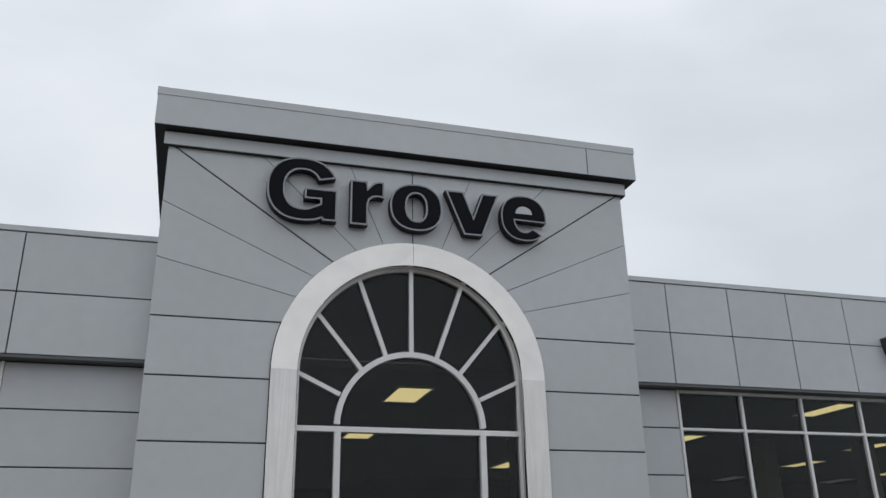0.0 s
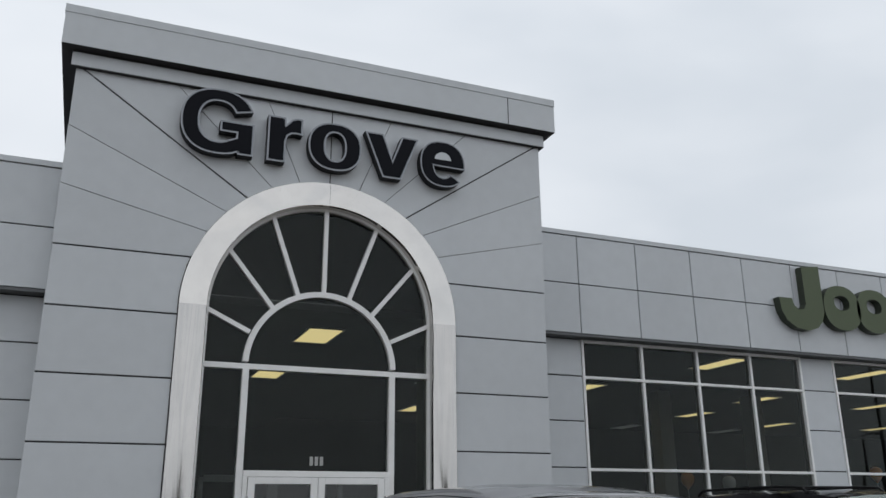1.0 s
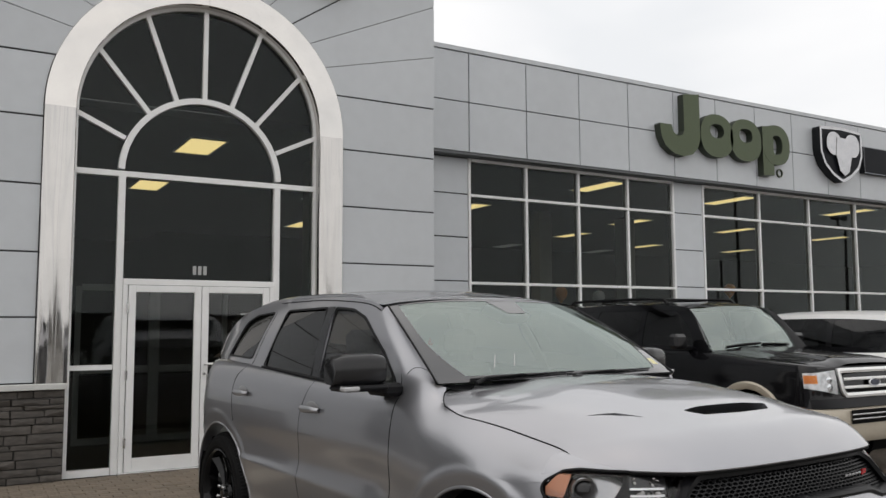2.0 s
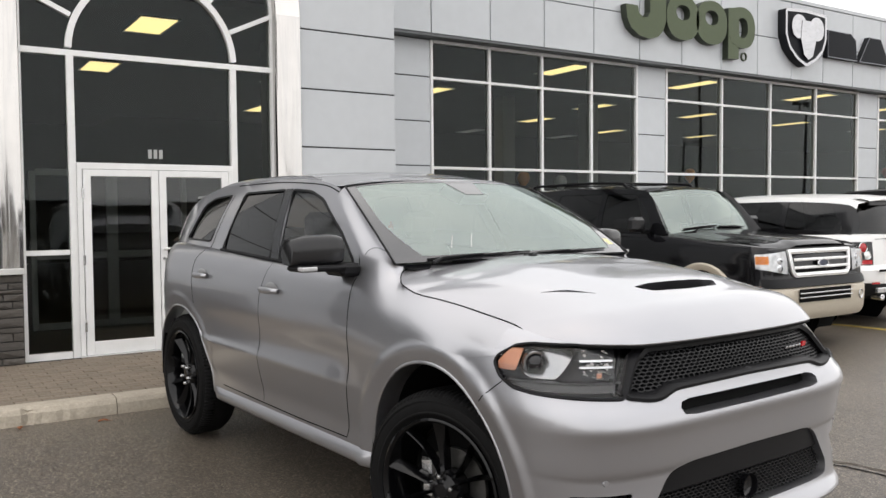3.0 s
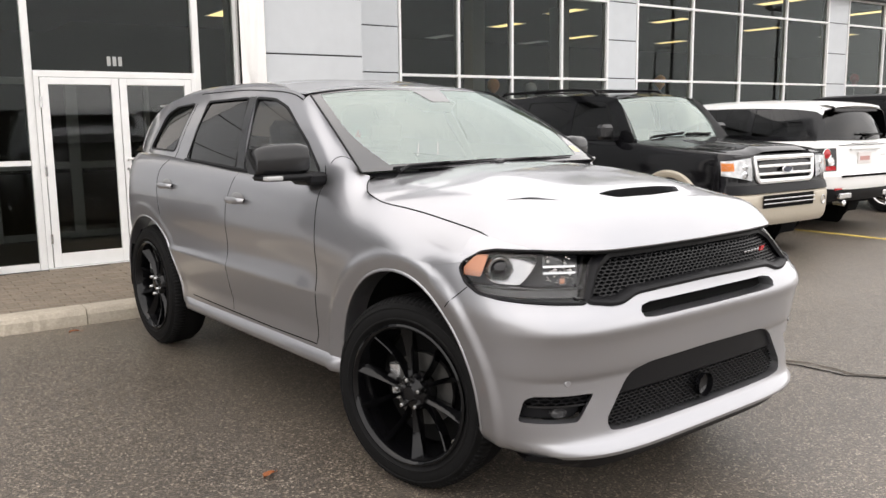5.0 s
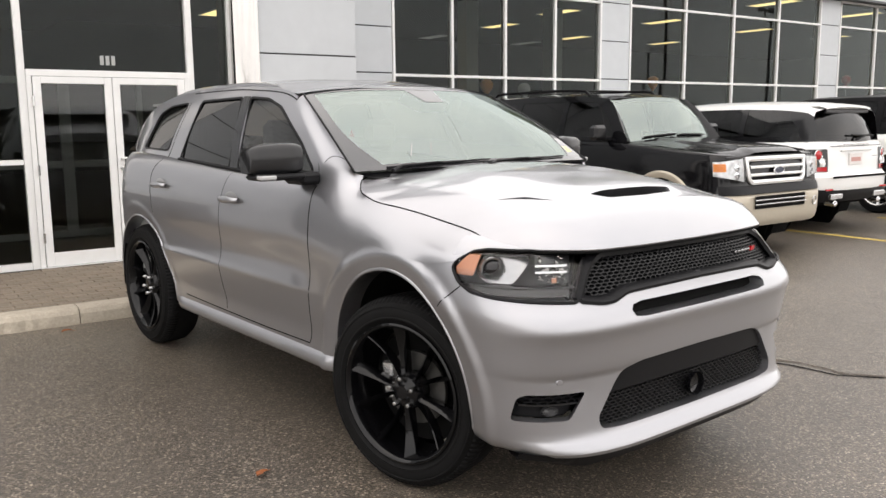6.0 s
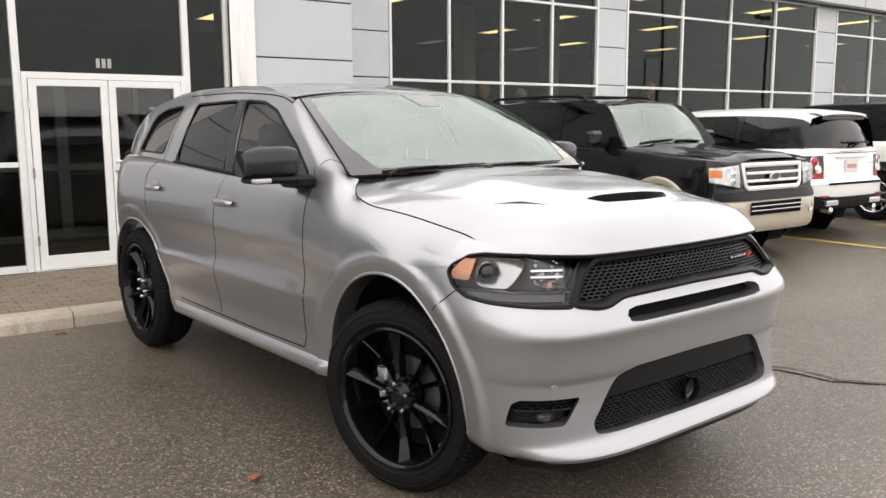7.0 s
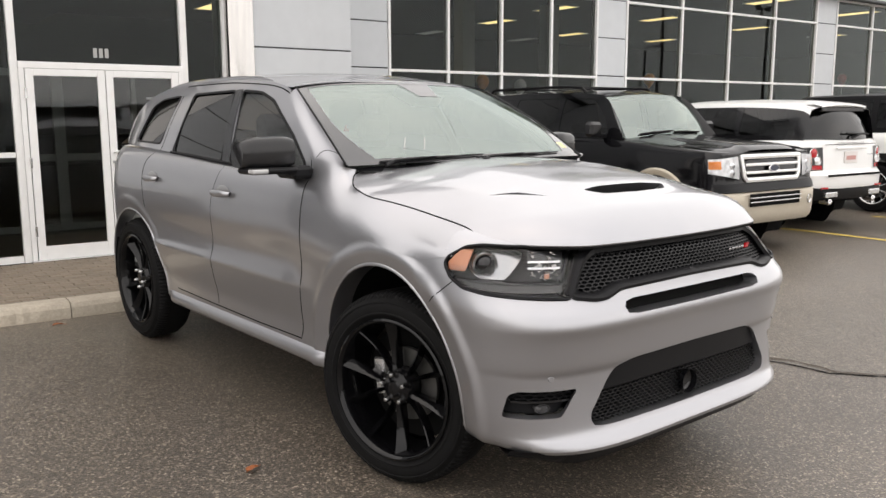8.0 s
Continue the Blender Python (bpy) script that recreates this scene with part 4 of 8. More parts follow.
def hood_sheet(n=36, m=56):
    bm = bmesh.new()
    svals = [0, 0.006, 0.014, 0.025, 0.04, 0.06, 0.085] + [0.12 + 0.88 * k / (n - 5) for k in range(n - 4)]
    ribbon(bm, [[hood_point(math.sin(math.pi / 2 * (-1 + 2 * j / m)) * 0.6 + 0.4 * (-1 + 2 * j / m), s) for j in range(m + 1)] for s in svals])
    return bm


def screen_point(q, s):
    """Windscreen: q across, s from its foot to the roof."""
    ub, vb, wb = screen_foot(q), 0.826 * q, 1.338 - 0.010 * q * q
    ut, vt, wt = roof_edge_front(q), 0.690 * q, 1.751 - 0.036 * abs(q) ** 3.5
    bulge = 0.028 * math.sin(math.pi * s) * (1 - 0.45 * q * q)
    return ub + (ut - ub) * s - bulge * 0.45, (vb + (vt - vb) * s) + 0.012 * q * math.sin(math.pi * s), wb + (wt - wb) * s + bulge


def spun(bm, deg):
    """Turns bm round the upright axis, so that a corner can be cut as seen along its diagonal."""
    bmesh.ops.rotate(bm, verts=bm.verts, cent=(0, 0, 0), matrix=Matrix.Rotation(radians(deg), 3, "Z"))


def front_u(p, v, w):
    """Place of the front sheet at half-width v and height w."""
    nose = smooth_table(p["nose"])(w)
    q = min(0.999, abs(v) / 0.95)
    n = smooth_table(p["corner"])(w)
    return p["uf"] - (p["uf"] - nose) * (1 - q**n) ** (1 / n)


def outline_strip(poly, place, wide, lift, closed=True, thick=0.006):
    """A moulded strip that follows an outline lying on a surface. place maps an outline point and a lift to a point."""
    bm = bmesh.new()
    n = len(poly)
    rings = []
    inner = inset_poly(poly, wide) if closed else None
    for k in range(n):
        p = np.array(poly[k], float)
        if closed:
            q = np.array(inner[k], float)
        else:
            d = np.array(poly[min(k + 1, n - 1)], float) - np.array(poly[max(k - 1, 0)], float)
            d = d / np.linalg.norm(d)
            q = p + np.array((-d[1], d[0])) * wide
        rings.append([place(*p, 0.0), place(*p, lift), place(*((p + q) / 2), lift * 1.25), place(*q, lift), place(*q, 0.0)])
    ribbon(bm, rings, closed)
    bmesh.ops.remove_doubles(bm, verts=bm.verts, dist=1e-6)
    bmesh.ops.recalc_face_normals(bm, faces=bm.faces)
    return bm


def side_place(u, w, lift):
    return (u, side_v(u, w) + lift, w)


def ccw(poly):
    a = sum(x0 * y1 - x1 * y0 for (x0, y0), (x1, y1) in zip(poly, poly[1:] + poly[:1]))
    return poly if a > 0 else poly[::-1]


def hex_lattice(poly, place, cw, ch, bar, depth):
    """A mesh of flattened six-sided cells inside an outline; place maps (v, w, depth) to a point."""
    bm = bmesh.new()
    x0, x1 = min(p[0] for p in poly), max(p[0] for p in poly)
    y0, y1 = min(p[1] for p in poly), max(p[1] for p in poly)
    done = set()

    def strut(a, b):
        m = ((a[0] + b[0]) / 2, (a[1] + b[1]) / 2)
        key = (round(m[0], 4), round(m[1], 4))
        if key in done or not inside(m, poly):
            return
        done.add(key)
        d = np.array(b) - np.array(a)
        d = d / np.linalg.norm(d)
        nrm = np.array((-d[1], d[0])) * bar / 2
        A, B = np.array(a) - d * bar * 0.3, np.array(b) + d * bar * 0.3
        fr = [place(*q, 0.0) for q in (A + nrm, A - nrm, B - nrm, B + nrm)]
        bk = [place(*q, depth) for q in (A + nrm * 1.3, A - nrm * 1.3, B - nrm * 1.3, B + nrm * 1.3)]
        vs = [bm.verts.new(p) for p in fr + bk]
        for q in ((0, 1, 2, 3), (0, 3, 7, 4), (1, 5, 6, 2)):
            bm.faces.new([vs[i] for i in q])
    rows = int((y1 - y0) / (ch * 0.75)) + 3
    cols = int((x1 - x0) / cw) + 3
    for r in range(-1, rows):
        for c in range(-1, cols):
            cx, cy = x0 + c * cw + (cw / 2 if r % 2 else 0), y0 + r * ch * 0.75
            pts = [(cx, cy + ch / 2), (cx + cw / 2, cy + ch / 4), (cx + cw / 2, cy - ch / 4), (cx, cy - ch / 2), (cx - cw / 2, cy - ch / 4), (cx - cw / 2, cy + ch / 4)]
            for a, b in zip(pts, pts[1:] + pts[:1]):
                strut(a, b)
    bmesh.ops.recalc_face_normals(bm, faces=bm.faces)
    return bm


def both(name, bm, mat, parent, label="", smooth=True, sharp=40):
    """A part and its mirror image on the other flank."""
    b2 = flipped(bm)
    a = part(name, bm, mat, parent, label, smooth, sharp)
    return a, part(name, b2, mat, parent, label, smooth, sharp)


def build_wheel(r=0.430, rim=0.312, wide=0.265, spokes=5, mats=None, label="", twin=True):
    """A wheel round the origin, with its face towards +y. Returns an Empty that parents its parts."""
    black, nut_mat = mats
    e = new("wheel")
    bm = bmesh.new()
    h = wide / 2
    lathe(bm, [(rim - 0.01, h - 0.035), (rim + 0.006, h - 0.012), (rim + 0.022, h - 0.004), (rim + 0.025, h), (rim + 0.030, h), (rim + 0.033, h - 0.003), (rim + 0.06, h), (r - 0.046, h - 0.005),
               (r - 0.043, h - 0.002), (r - 0.038, h - 0.003), (r - 0.035, h - 0.010), (r - 0.014, h - 0.028), (r - 0.004, h - 0.05),
               (r, 0.0), (r - 0.004, -h + 0.05), (r - 0.03, -h + 0.01), (rim + 0.03, -h), (rim - 0.01, -h + 0.03)], 64)
    # notched tread round the outer shoulder
    tread = []
    for k in range(110):
        for share, low in ((0.0, 0.0), (0.62, 0.0), (0.70, 0.006), (0.92, 0.006)):
            turn = Matrix.Rotation(-2 * math.pi * (k + share) / 110, 4, "Y")
            tread.append([tuple(turn @ Vector((ra - low, ya - low, 0))) for ra, ya in ((r - 0.026, h - 0.024), (r - 0.022, h - 0.019), (r - 0.011, h - 0.028), (r - 0.001, h - 0.050), (r + 0.002, h - 0.085), (r - 0.008, h - 0.09))])
    ribbon(bm, tread, True)
    part("tyre", bm, M_RUBBER, e, smooth=True)
    bm = bmesh.new()
    lathe(bm, [(rim + 0.003, h - 0.010), (rim + 0.005, h - 0.004), (rim - 0.004, h), (rim - 0.014, h - 0.006), (rim - 0.020, h - 0.03), (rim - 0.03, h - 0.07), (rim - 0.045, -h + 0.04), (rim - 0.02, -h + 0.03)], 64)
    part("rim", bm, black, e, smooth=True, sharp=50)
    # spokes
    step = 2 * math.pi / spokes
    for k in range(spokes):
        for off in ((-0.155, 0.155) if twin else (0.0,)):
            a0 = k * step + off * 1.3
            a1 = k * step + off * 2.15
            bm = bmesh.new()
            rings = []
            for i in range(7):
                t = i / 6
                rr = 0.055 + (rim - 0.012 - 0.055) * t
                a = a0 + (a1 - a0) * t
                wd = (0.0070 + 0.0115 * t ** 1.3) if twin else (0.034 + 0.03 * t)
                y = h - 0.055 + 0.035 * t - 0.02 * math.sin(math.pi * t)
                c = Vector((math.cos(a) * rr, 0, math.sin(a) * rr))
                tg = Vector((-math.sin(a), 0, math.cos(a)))
                sg = 1 if off >= 0 else -1
                dip = (0.006 + 0.026 * t) if twin else 0.010
                rings.append([tuple(c + tg * (o * sg) + Vector((0, yy, 0))) for o, yy in ((-wd, y - 0.050), (-wd * 1.05, y - 0.002), (-wd * 0.80, y + 0.003), (wd * 0.85, y - dip), (wd * 1.1, y - dip - 0.006), (wd, y - 0.055))])
            ribbon(bm, rings)
            bmesh.ops.recalc_face_normals(bm, faces=bm.faces)
            part("spoke", bm, black, e, smooth=True, sharp=25)
    bm = bmesh.new()
    lathe(bm, [(0, h - 0.028), (0.030, h - 0.030), (0.036, h - 0.038), (0.070, h - 0.052), (0.085, h - 0.075), (0.085, h - 0.11)], 32)
    part("hub", bm, black, e, smooth=True, sharp=30)
    for k in range(5):
        a = 2 * math.pi * k / 5 + 0.35
        bm = bmesh.new()
        lathe(bm, [(0, h - 0.012), (0.008, h - 0.014), (0.013, h - 0.022), (0.0145, h - 0.06)], 10)
        bmesh.ops.translate(bm, verts=bm.verts, vec=(0.064 * math.cos(a), 0, 0.064 * math.sin(a)))
        part("lug_nut", bm, nut_mat, e, smooth=True)
    bm = bmesh.new()
    lathe(bm, [(0.08, h - 0.13), (0.165, h - 0.13), (0.165, h - 0.15), (0.08, h - 0.15)], 40)
    part("brake_disc", bm, M_DISC, e, smooth=True, sharp=30)
    bm = bmesh.new()
    add_box(bm, 0.125, 0.185, h - 0.165, h - 0.118, 0.02, 0.11, 0.010)
    add_box(bm, 0.135, 0.19, h - 0.165, h - 0.125, -0.07, 0.00, 0.010)
    part("brake_caliper", bm, M_SILVERTRIM, e)
    bm = bmesh.new()
    lathe(bm, [(0, h - 0.19), (rim - 0.05, h - 0.19)], 32)
    part("backing_plate", bm, M_MATTE, e)
    return e


M_WHEEL = material("gloss_black_wheel", (0.003, 0.003, 0.0035), 0.07, spec=0.30)
M_FOGLENS = material("smoked_lamp_lens", (0.035, 0.035, 0.037), 0.08, spec=0.5)
M_NUT = material("dull_steel_nut", (0.42, 0.42, 0.42), 0.24, 1.0, vary=0.05)
M_DISC = material("worn_brake_disc", (0.09, 0.088, 0.085), 0.4, 0.8, vary=0.1)
M_LINER = material("lamp_housing_black", (0.020, 0.020, 0.021), 0.28, vary=0.1)
M_REFLECTOR = material("lamp_reflector", (0.36, 0.36, 0.365), 0.2, 0.95)
M_CHROME_FACET = material("faceted_chrome", (0.50, 0.48, 0.46), 0.15, 1.0)
M_LENS = glass("lamp_lens", (0.90, 0.91, 0.92), 1.36)
M_SEAT = material("grey_seat_cloth", (0.30, 0.31, 0.30), 0.8, vary=0.2, grain=60)
M_FRIT = material("black_glass_border", (0.012, 0.012, 0.013), 0.12, coat=0.4)
M_BORDER = material("windscreen_border", (0.03, 0.03, 0.032), 0.06, spec=0.6, coat=0.5)
M_SIGNAL = material("mirror_signal_lens", (0.40, 0.40, 0.40), 0.2, coat=0.5)

CAR_U = Vector((-0.07184, 0.99742, 0.0))
CAR_V = Vector((-0.99742, -0.07184, 0.0))
CAR_S = 1.025
CAR_O = Vector((-0.34, -6.206, 0.0)) - CAR_V * (0.88 * CAR_S)
car_m = Matrix(((CAR_U.x, CAR_V.x, 0, CAR_O.x), (CAR_U.y, CAR_V.y, 0, CAR_O.y), (0, 0, 1, 0), (0, 0, 0, 1))) @ Matrix.Scale(CAR_S, 4)
car = thing("car", car_m, "silver metallic sport utility vehicle with black wheels, parked", "car")

GRILLE = [(0.0, 1.120), (0.42, 1.115), (0.53, 1.075), (0.605, 1.03), (0.665, 0.955), (0.705, 0.905), (0.69, 0.885), (0.60, 0.871), (0.54, 0.872), (0.46, 0.898), (0.0, 0.905)]
SLOT = [(0.0, 0.864), (0.40, 0.864), (0.45, 0.856), (0.468, 0.838), (0.458, 0.815), (0.40, 0.808), (0.0, 0.806)]
INTAKE_CORNERS = [(0.40, 0.624), (0.500, 0.596), (0.615, 0.432), (0.600, 0.386), (0.50, 0.378)]
INTAKE = [(0.0, 0.628)] + round_poly(INTAKE_CORNERS + [(-v, w) for v, w in INTAKE_CORNERS[::-1]], 0.07, 4)[:5 * len(INTAKE_CORNERS)] + [(0.0, 0.374)]
WIN_F = round_poly([(1.685, 1.722), (1.443, 1.706), (1.255, 1.655), (0.915, 1.470), (0.735, 1.335), (0.735, 1.285), (1.555, 1.300)], 0.03)
WIN_R = round_poly([(2.385, 1.715), (1.785, 1.724), (1.655, 1.302), (2.43, 1.335)], 0.035)
WIN_Q = round_poly([(3.05, 1.640), (2.90, 1.690), (2.59, 1.708), (2.665, 1.382), (3.17, 1.392)], 0.04)


def skin(u, w, lift=0.0006):
    """A point of the flank's surface."""
    half = smooth_table(SUV["half"])
    bot, top = smooth_table(SUV["bottom"]), smooth_table(SUV["top"])
    if w > top(u):
        return (u, side_v(u, w) + lift, w)
    t = (w - bot(u)) / (top(u) - bot(u))
    a = half(max(0.0, t))
    if u < SUV["uf"]:
        n = smooth_table(SUV["corner"])(w)
        k = min(1.0, (SUV["uf"] - u) / (SUV["uf"] - smooth_table(SUV["nose"])(w)))
        a *= (1 - k**n) ** (1 / n)
    return (u, a + door_crease(u, t, w) * min(1, a / 0.9) + lift, w)


CROWN_EDGE = [(0.62, 1.264), (0.648, 1.31), (0.70, 1.375), (0.80, 1.45), (0.898, 1.518), (1.01, 1.594), (1.124, 1.668)]

CROWN_LOW = smooth_table([(-0.5, -0.05), (-0.40, -0.085), (-0.25, -0.125), (0.0, -0.135), (0.2, -0.145), (0.36, -0.125), (0.45, -0.095), (0.52, -0.062), (0.57, -0.035), (0.62, 0.005)])


def over_crown(c):
    """True where the fender's crown takes the place of the lower body's shoulder."""
    return c.y > 0.55 and -0.42 < c.x < 0.60 and c.z > BELT(c.x) + CROWN_LOW(c.x) - 0.002


def hood_edge_at(u):
    lo, hi = 0.0, 1.0
    for _ in range(30):
        m = (lo + hi) / 2
        lo, hi = (m, hi) if hood_u(1, m) < u else (lo, m)
    return Vector(hood_point(1, lo))


def crown_rows(n=12):
    """Rows from the flank over to the hood's edge and, further back, from the door to the windscreen's edge."""
    flat = Vector((0.0, 1.0, -0.22))
    off = Vector((0.0, 0.005, -0.004))
    keys = []
    for k in range(16):
        u = -0.46 + 0.76 * k / 15
        keys.append((u, BELT(u) + CROWN_LOW(u), hood_edge_at(u) + off, flat))
    for u, sh, back in ((0.37, 0.90, 0.15), (0.46, 0.97, 0.3)):
        keys.append((u, BELT(u) + CROWN_LOW(u), Vector(hood_point(1, sh)) + off, Vector((back, 1.0, -0.35))))
    across = [(0.55, BELT(0.55) + CROWN_LOW(0.55), 0.94, 0.0), (0.59, BELT(0.59) + CROWN_LOW(0.59), 1.0, 0.0)]
    across += [(u, w, 1.0, q) for (u, w), q in zip(CROWN_EDGE, (0.035, 0.09, 0.17, 0.335, 0.50, 0.73, 0.975))]
    for u, w, q, sc in across:
        d = Vector((0.05, 1.0, -0.38)) if sc == 0.0 else (Vector(screen_point(q, sc)) - Vector(screen_point(q - 0.04, sc))).normalized() + Vector((0, 0, -0.15))
        low = 0.0 if sc else (0.020 if q < 1 else 0.008)
        keys.append((u, w, Vector(screen_point(q, sc)) + Vector((-0.001, 0.004, 0.003 - low)), d))

    def spline(a, b, c, d, t):
        return b + (c - a) * (0.5 * t) + (a * 2 - b * 5 + c * 4 - d) * (0.5 * t * t) + (b * 3 - a - c * 3 + d) * (0.5 * t**3)
    fine = []
    for i in range(len(keys) - 1):
        four = [keys[min(max(i + j, 0), len(keys) - 1)] for j in (-1, 0, 1, 2)]
        for m in range(2):
            fine.append([spline(*[f[c] for f in four], m / 2) for c in range(4)])
    fine.append(list(keys[-1]))
    rows = []
    for k, (u, w, inner, tin) in enumerate(fine):
        a, b = fine[max(k - 1, 0)], fine[min(k + 1, len(fine) - 1)]
        d = np.array((b[0] - a[0], b[1] - a[1]))
        d = d / np.linalg.norm(d)
        o = Vector(skin(u + d[1] * 0.010, w - d[0] * 0.010, 0.0022))
        up = Vector(skin(u - d[1] * 0.010, w + d[0] * 0.010, 0.0022)) - o
        h = (inner - o).length
        p1, p2 = o + up.normalized() * (0.36 * h), inner + tin.normalized() * (0.30 * h)
        rows.append([o * (1 - t)**3 + p1 * (3 * t * (1 - t)**2) + p2 * (3 * t * t * (1 - t)) + inner * t**3 for t in [j / n for j in range(n + 1)]])
    return faired(rows)


def faired(rows):
    """The smoothest sheet through a grid's border and through the second row beside its first edge."""
    grid = np.array([[tuple(q) for q in r] for r in rows])
    kk, nn = grid.shape[:2]
    index = np.arange(kk * nn).reshape(kk, nn)
    lap = np.zeros((kk * nn, kk * nn))
    for k in range(kk):
        for j in range(nn):
            near = [index[c, e] for c, e in ((k - 1, j), (k + 1, j), (k, j - 1), (k, j + 1)) if 0 <= c < kk and 0 <= e < nn]
            if k in (0, kk - 1) or j == 0:
                continue
            lap[index[k, j], index[k, j]] = len(near)
            for q in near:
                lap[index[k, j], q] = -1.0
    held = np.zeros((kk, nn), bool)
    held[[0, -1], :] = True
    held[:, [0, 1, nn - 1]] = True
    lap[index[:, nn - 1].ravel()] = 0.0
    held, flat = held.ravel(), grid.reshape(-1, 3)
    m = lap.T @ lap
    free = ~held
    flat[free] = np.linalg.solve(m[np.ix_(free, free)], -m[np.ix_(free, held)] @ flat[held])
    return [[Vector(q) for q in r] for r in flat.reshape(kk, nn, 3)]


def build_silver_suv():
    shell = half_shell(SUV)

    def flank(c):
        return c.y > 0.6
    arches = {}
    for cu, dr in ((0.0, 0.0), (3.0, 0.02)):
        lip = circle_poly(cu - 0.025, 0.405, 0.492 + dr, 0.525, 34, -12, 192)
        lip[0] = (cu + 0.475 + dr * 2, 0.20)
        lip[-1] = (cu - 0.525 - dr * 2, 0.20)
        arches[cu] = lip
        cut(shell, lip, (0, 2), flank, (0, -0.11, 0))

    def face(c):
        return c.x < -0.55
    grille_hole = cut(shell, GRILLE, (1, 2), face, (0.05, 0, 0))
    cut(shell, SLOT, (1, 2), face, (0.10, 0, 0))
    cut(shell, INTAKE, (1, 2), face, (0.07, 0, 0))
    grille_hole.free()
    spun(shell, -45)
    # the corner as seen along its diagonal: p runs round the corner
    lamp_outline = round_poly([(-0.215, 1.062), (0.0, 1.067), (0.215, 1.071), (0.275, 1.062), (0.345, 1.022), (0.360, 0.995), (0.335, 0.945), (0.285, 0.915), (0.205, 0.905), (-0.118, 0.890), (-0.165, 0.980)], 0.012, 2)
    lens = cut(shell, lamp_outline, (0, 2), lambda c: c.y > 0.75, (0, -0.035, 0))
    fog_outline = round_poly([(-0.155, 0.545), (0.070, 0.545), (0.108, 0.528), (0.132, 0.437), (-0.095, 0.440)], 0.015, 2)
    fog_face = cut(shell, fog_outline, (0, 2), lambda c: c.y > 0.75, (0, -0.05, 0))
    spun(shell, 45)
    bmesh.ops.delete(shell, geom=[f for f in shell.faces if over_crown(f.calc_center_median())], context="FACES")
    body = part("body", mirrored(shell), M_PAINT, car, smooth=True, sharp=35)

    # bright raised lips round the wheel openings
    for cu, lip in arches.items():
        bm = bmesh.new()
        rings = []
        cc = np.array((cu - 0.025, 0.405))
        half = smooth_table(SUV["half"])
        bot, top = smooth_table(SUV["bottom"]), smooth_table(SUV["top"])
        for q in lip[1:-1]:
            d = np.array(q) - cc
            d = d / np.linalg.norm(d)
            v0 = skin(q[0], q[1], 0.0)[1]
            rings.append([(q[0] + d[0] * o, v0 + l, q[1] + d[1] * o) for o, l in ((-0.004, -0.06), (-0.003, 0.001), (0.001, 0.005), (0.007, 0.005), (0.012, 0.001), (0.014, -0.006))])
        ribbon(bm, rings)
        bmesh.ops.recalc_face_normals(bm, faces=bm.faces)
        both("arch_lip", bm, M_PAINT, car, "bright edge of the wheel opening")
        bm = bmesh.new()
        rings = []
        for k in range(25):
            a = radians(-4 + 188 * k / 24)
            rings.append([(cu - 0.02 + 0.50 * math.cos(a), y, 0.405 + 0.53 * math.sin(a)) for y in (0.93, 0.6, 0.45)])
        ribbon(bm, rings)
        bm2 = bmesh.new()
        bm2.faces.new([bm2.verts.new((cu - 0.02 + 0.53 * math.cos(radians(-10 + 200 * k / 24)), 0.5, 0.405 + 0.53 * math.sin(radians(-10 + 200 * k / 24)))) for k in range(25)])
        both("wheel_liner", bm, M_MATTE, car)
        both("inner_liner", bm2, M_MATTE, car)
    under = box(-0.55, 3.75, -0.56, 0.56, 0.30, 0.38, 0.02)
    add_box(under, 0.56, 2.44, -0.80, 0.80, 0.34, 0.40, 0.01)
    part("underbody", under, M_MATTE, car)
    part("engine_bay", box(-0.70, 0.42, -0.44, 0.44, 0.36, 0.98), M_MATTE, car)
    bm = bmesh.new()
    ribbon(bm, [[(front_u(SUV, -0.60 + 1.2 * k / 24, 0.3) + 0.20, -0.60 + 1.2 * k / 24, w) for w in (0.22, 0.62, 0.70, 1.06)] for k in range(25)])
    part("radiator_shroud", bm, M_MATTE, car)
    bm = bmesh.new()
    rings = []
    for k in range(41):
        v = -0.90 + 1.80 * k / 40
        u = front_u(SUV, v, 0.3)
        low = smooth_table(SUV["bottom"])(u)
        # the black chin hangs lower by drop to add darkness under the bumper
        drop = 0.045 * min(1.0, (0.90 - abs(v)) / 0.22)
        rings.append([(u + 0.030, v * 0.985, low + 0.012), (u + 0.045, v * 0.980, low - 0.016), (u + 0.075, v * 0.96, low - 0.020 - drop), (u + 0.12, v * 0.94, low - 0.022 - drop), (u + 0.17, v * 0.92, low - 0.010)])
    ribbon(bm, rings)
    bmesh.ops.recalc_face_normals(bm, faces=bm.faces)
    part("chin_spoiler", bm, M_BLACKPLASTIC, car, smooth=True)

    # glass house
    gh = glasshouse()

    def anywhere(c):
        return True
    cut(gh, [(0.40, 1.0), (0.60, 1.20)] + CROWN_EDGE + [(1.10, 2.0), (0.40, 2.0)], (0, 2), anywhere).free()
    panes = [cut(gh, p, (0, 2), anywhere, (0, -0.02, 0)) for p in (WIN_F, WIN_R, WIN_Q)]
    part("window_surround", mirrored(gh), M_PAINT, car, smooth=True, sharp=35)
    for k, (pane, mat) in enumerate(zip(panes, (M_DOORGLASS, M_PRIVACY, M_PRIVACY))):
        bmesh.ops.translate(pane, verts=pane.verts, vec=(0, -0.008, 0))
        if sum(f.normal.y for f in pane.faces) < 0:
            bmesh.ops.reverse_faces(pane, faces=pane.faces)
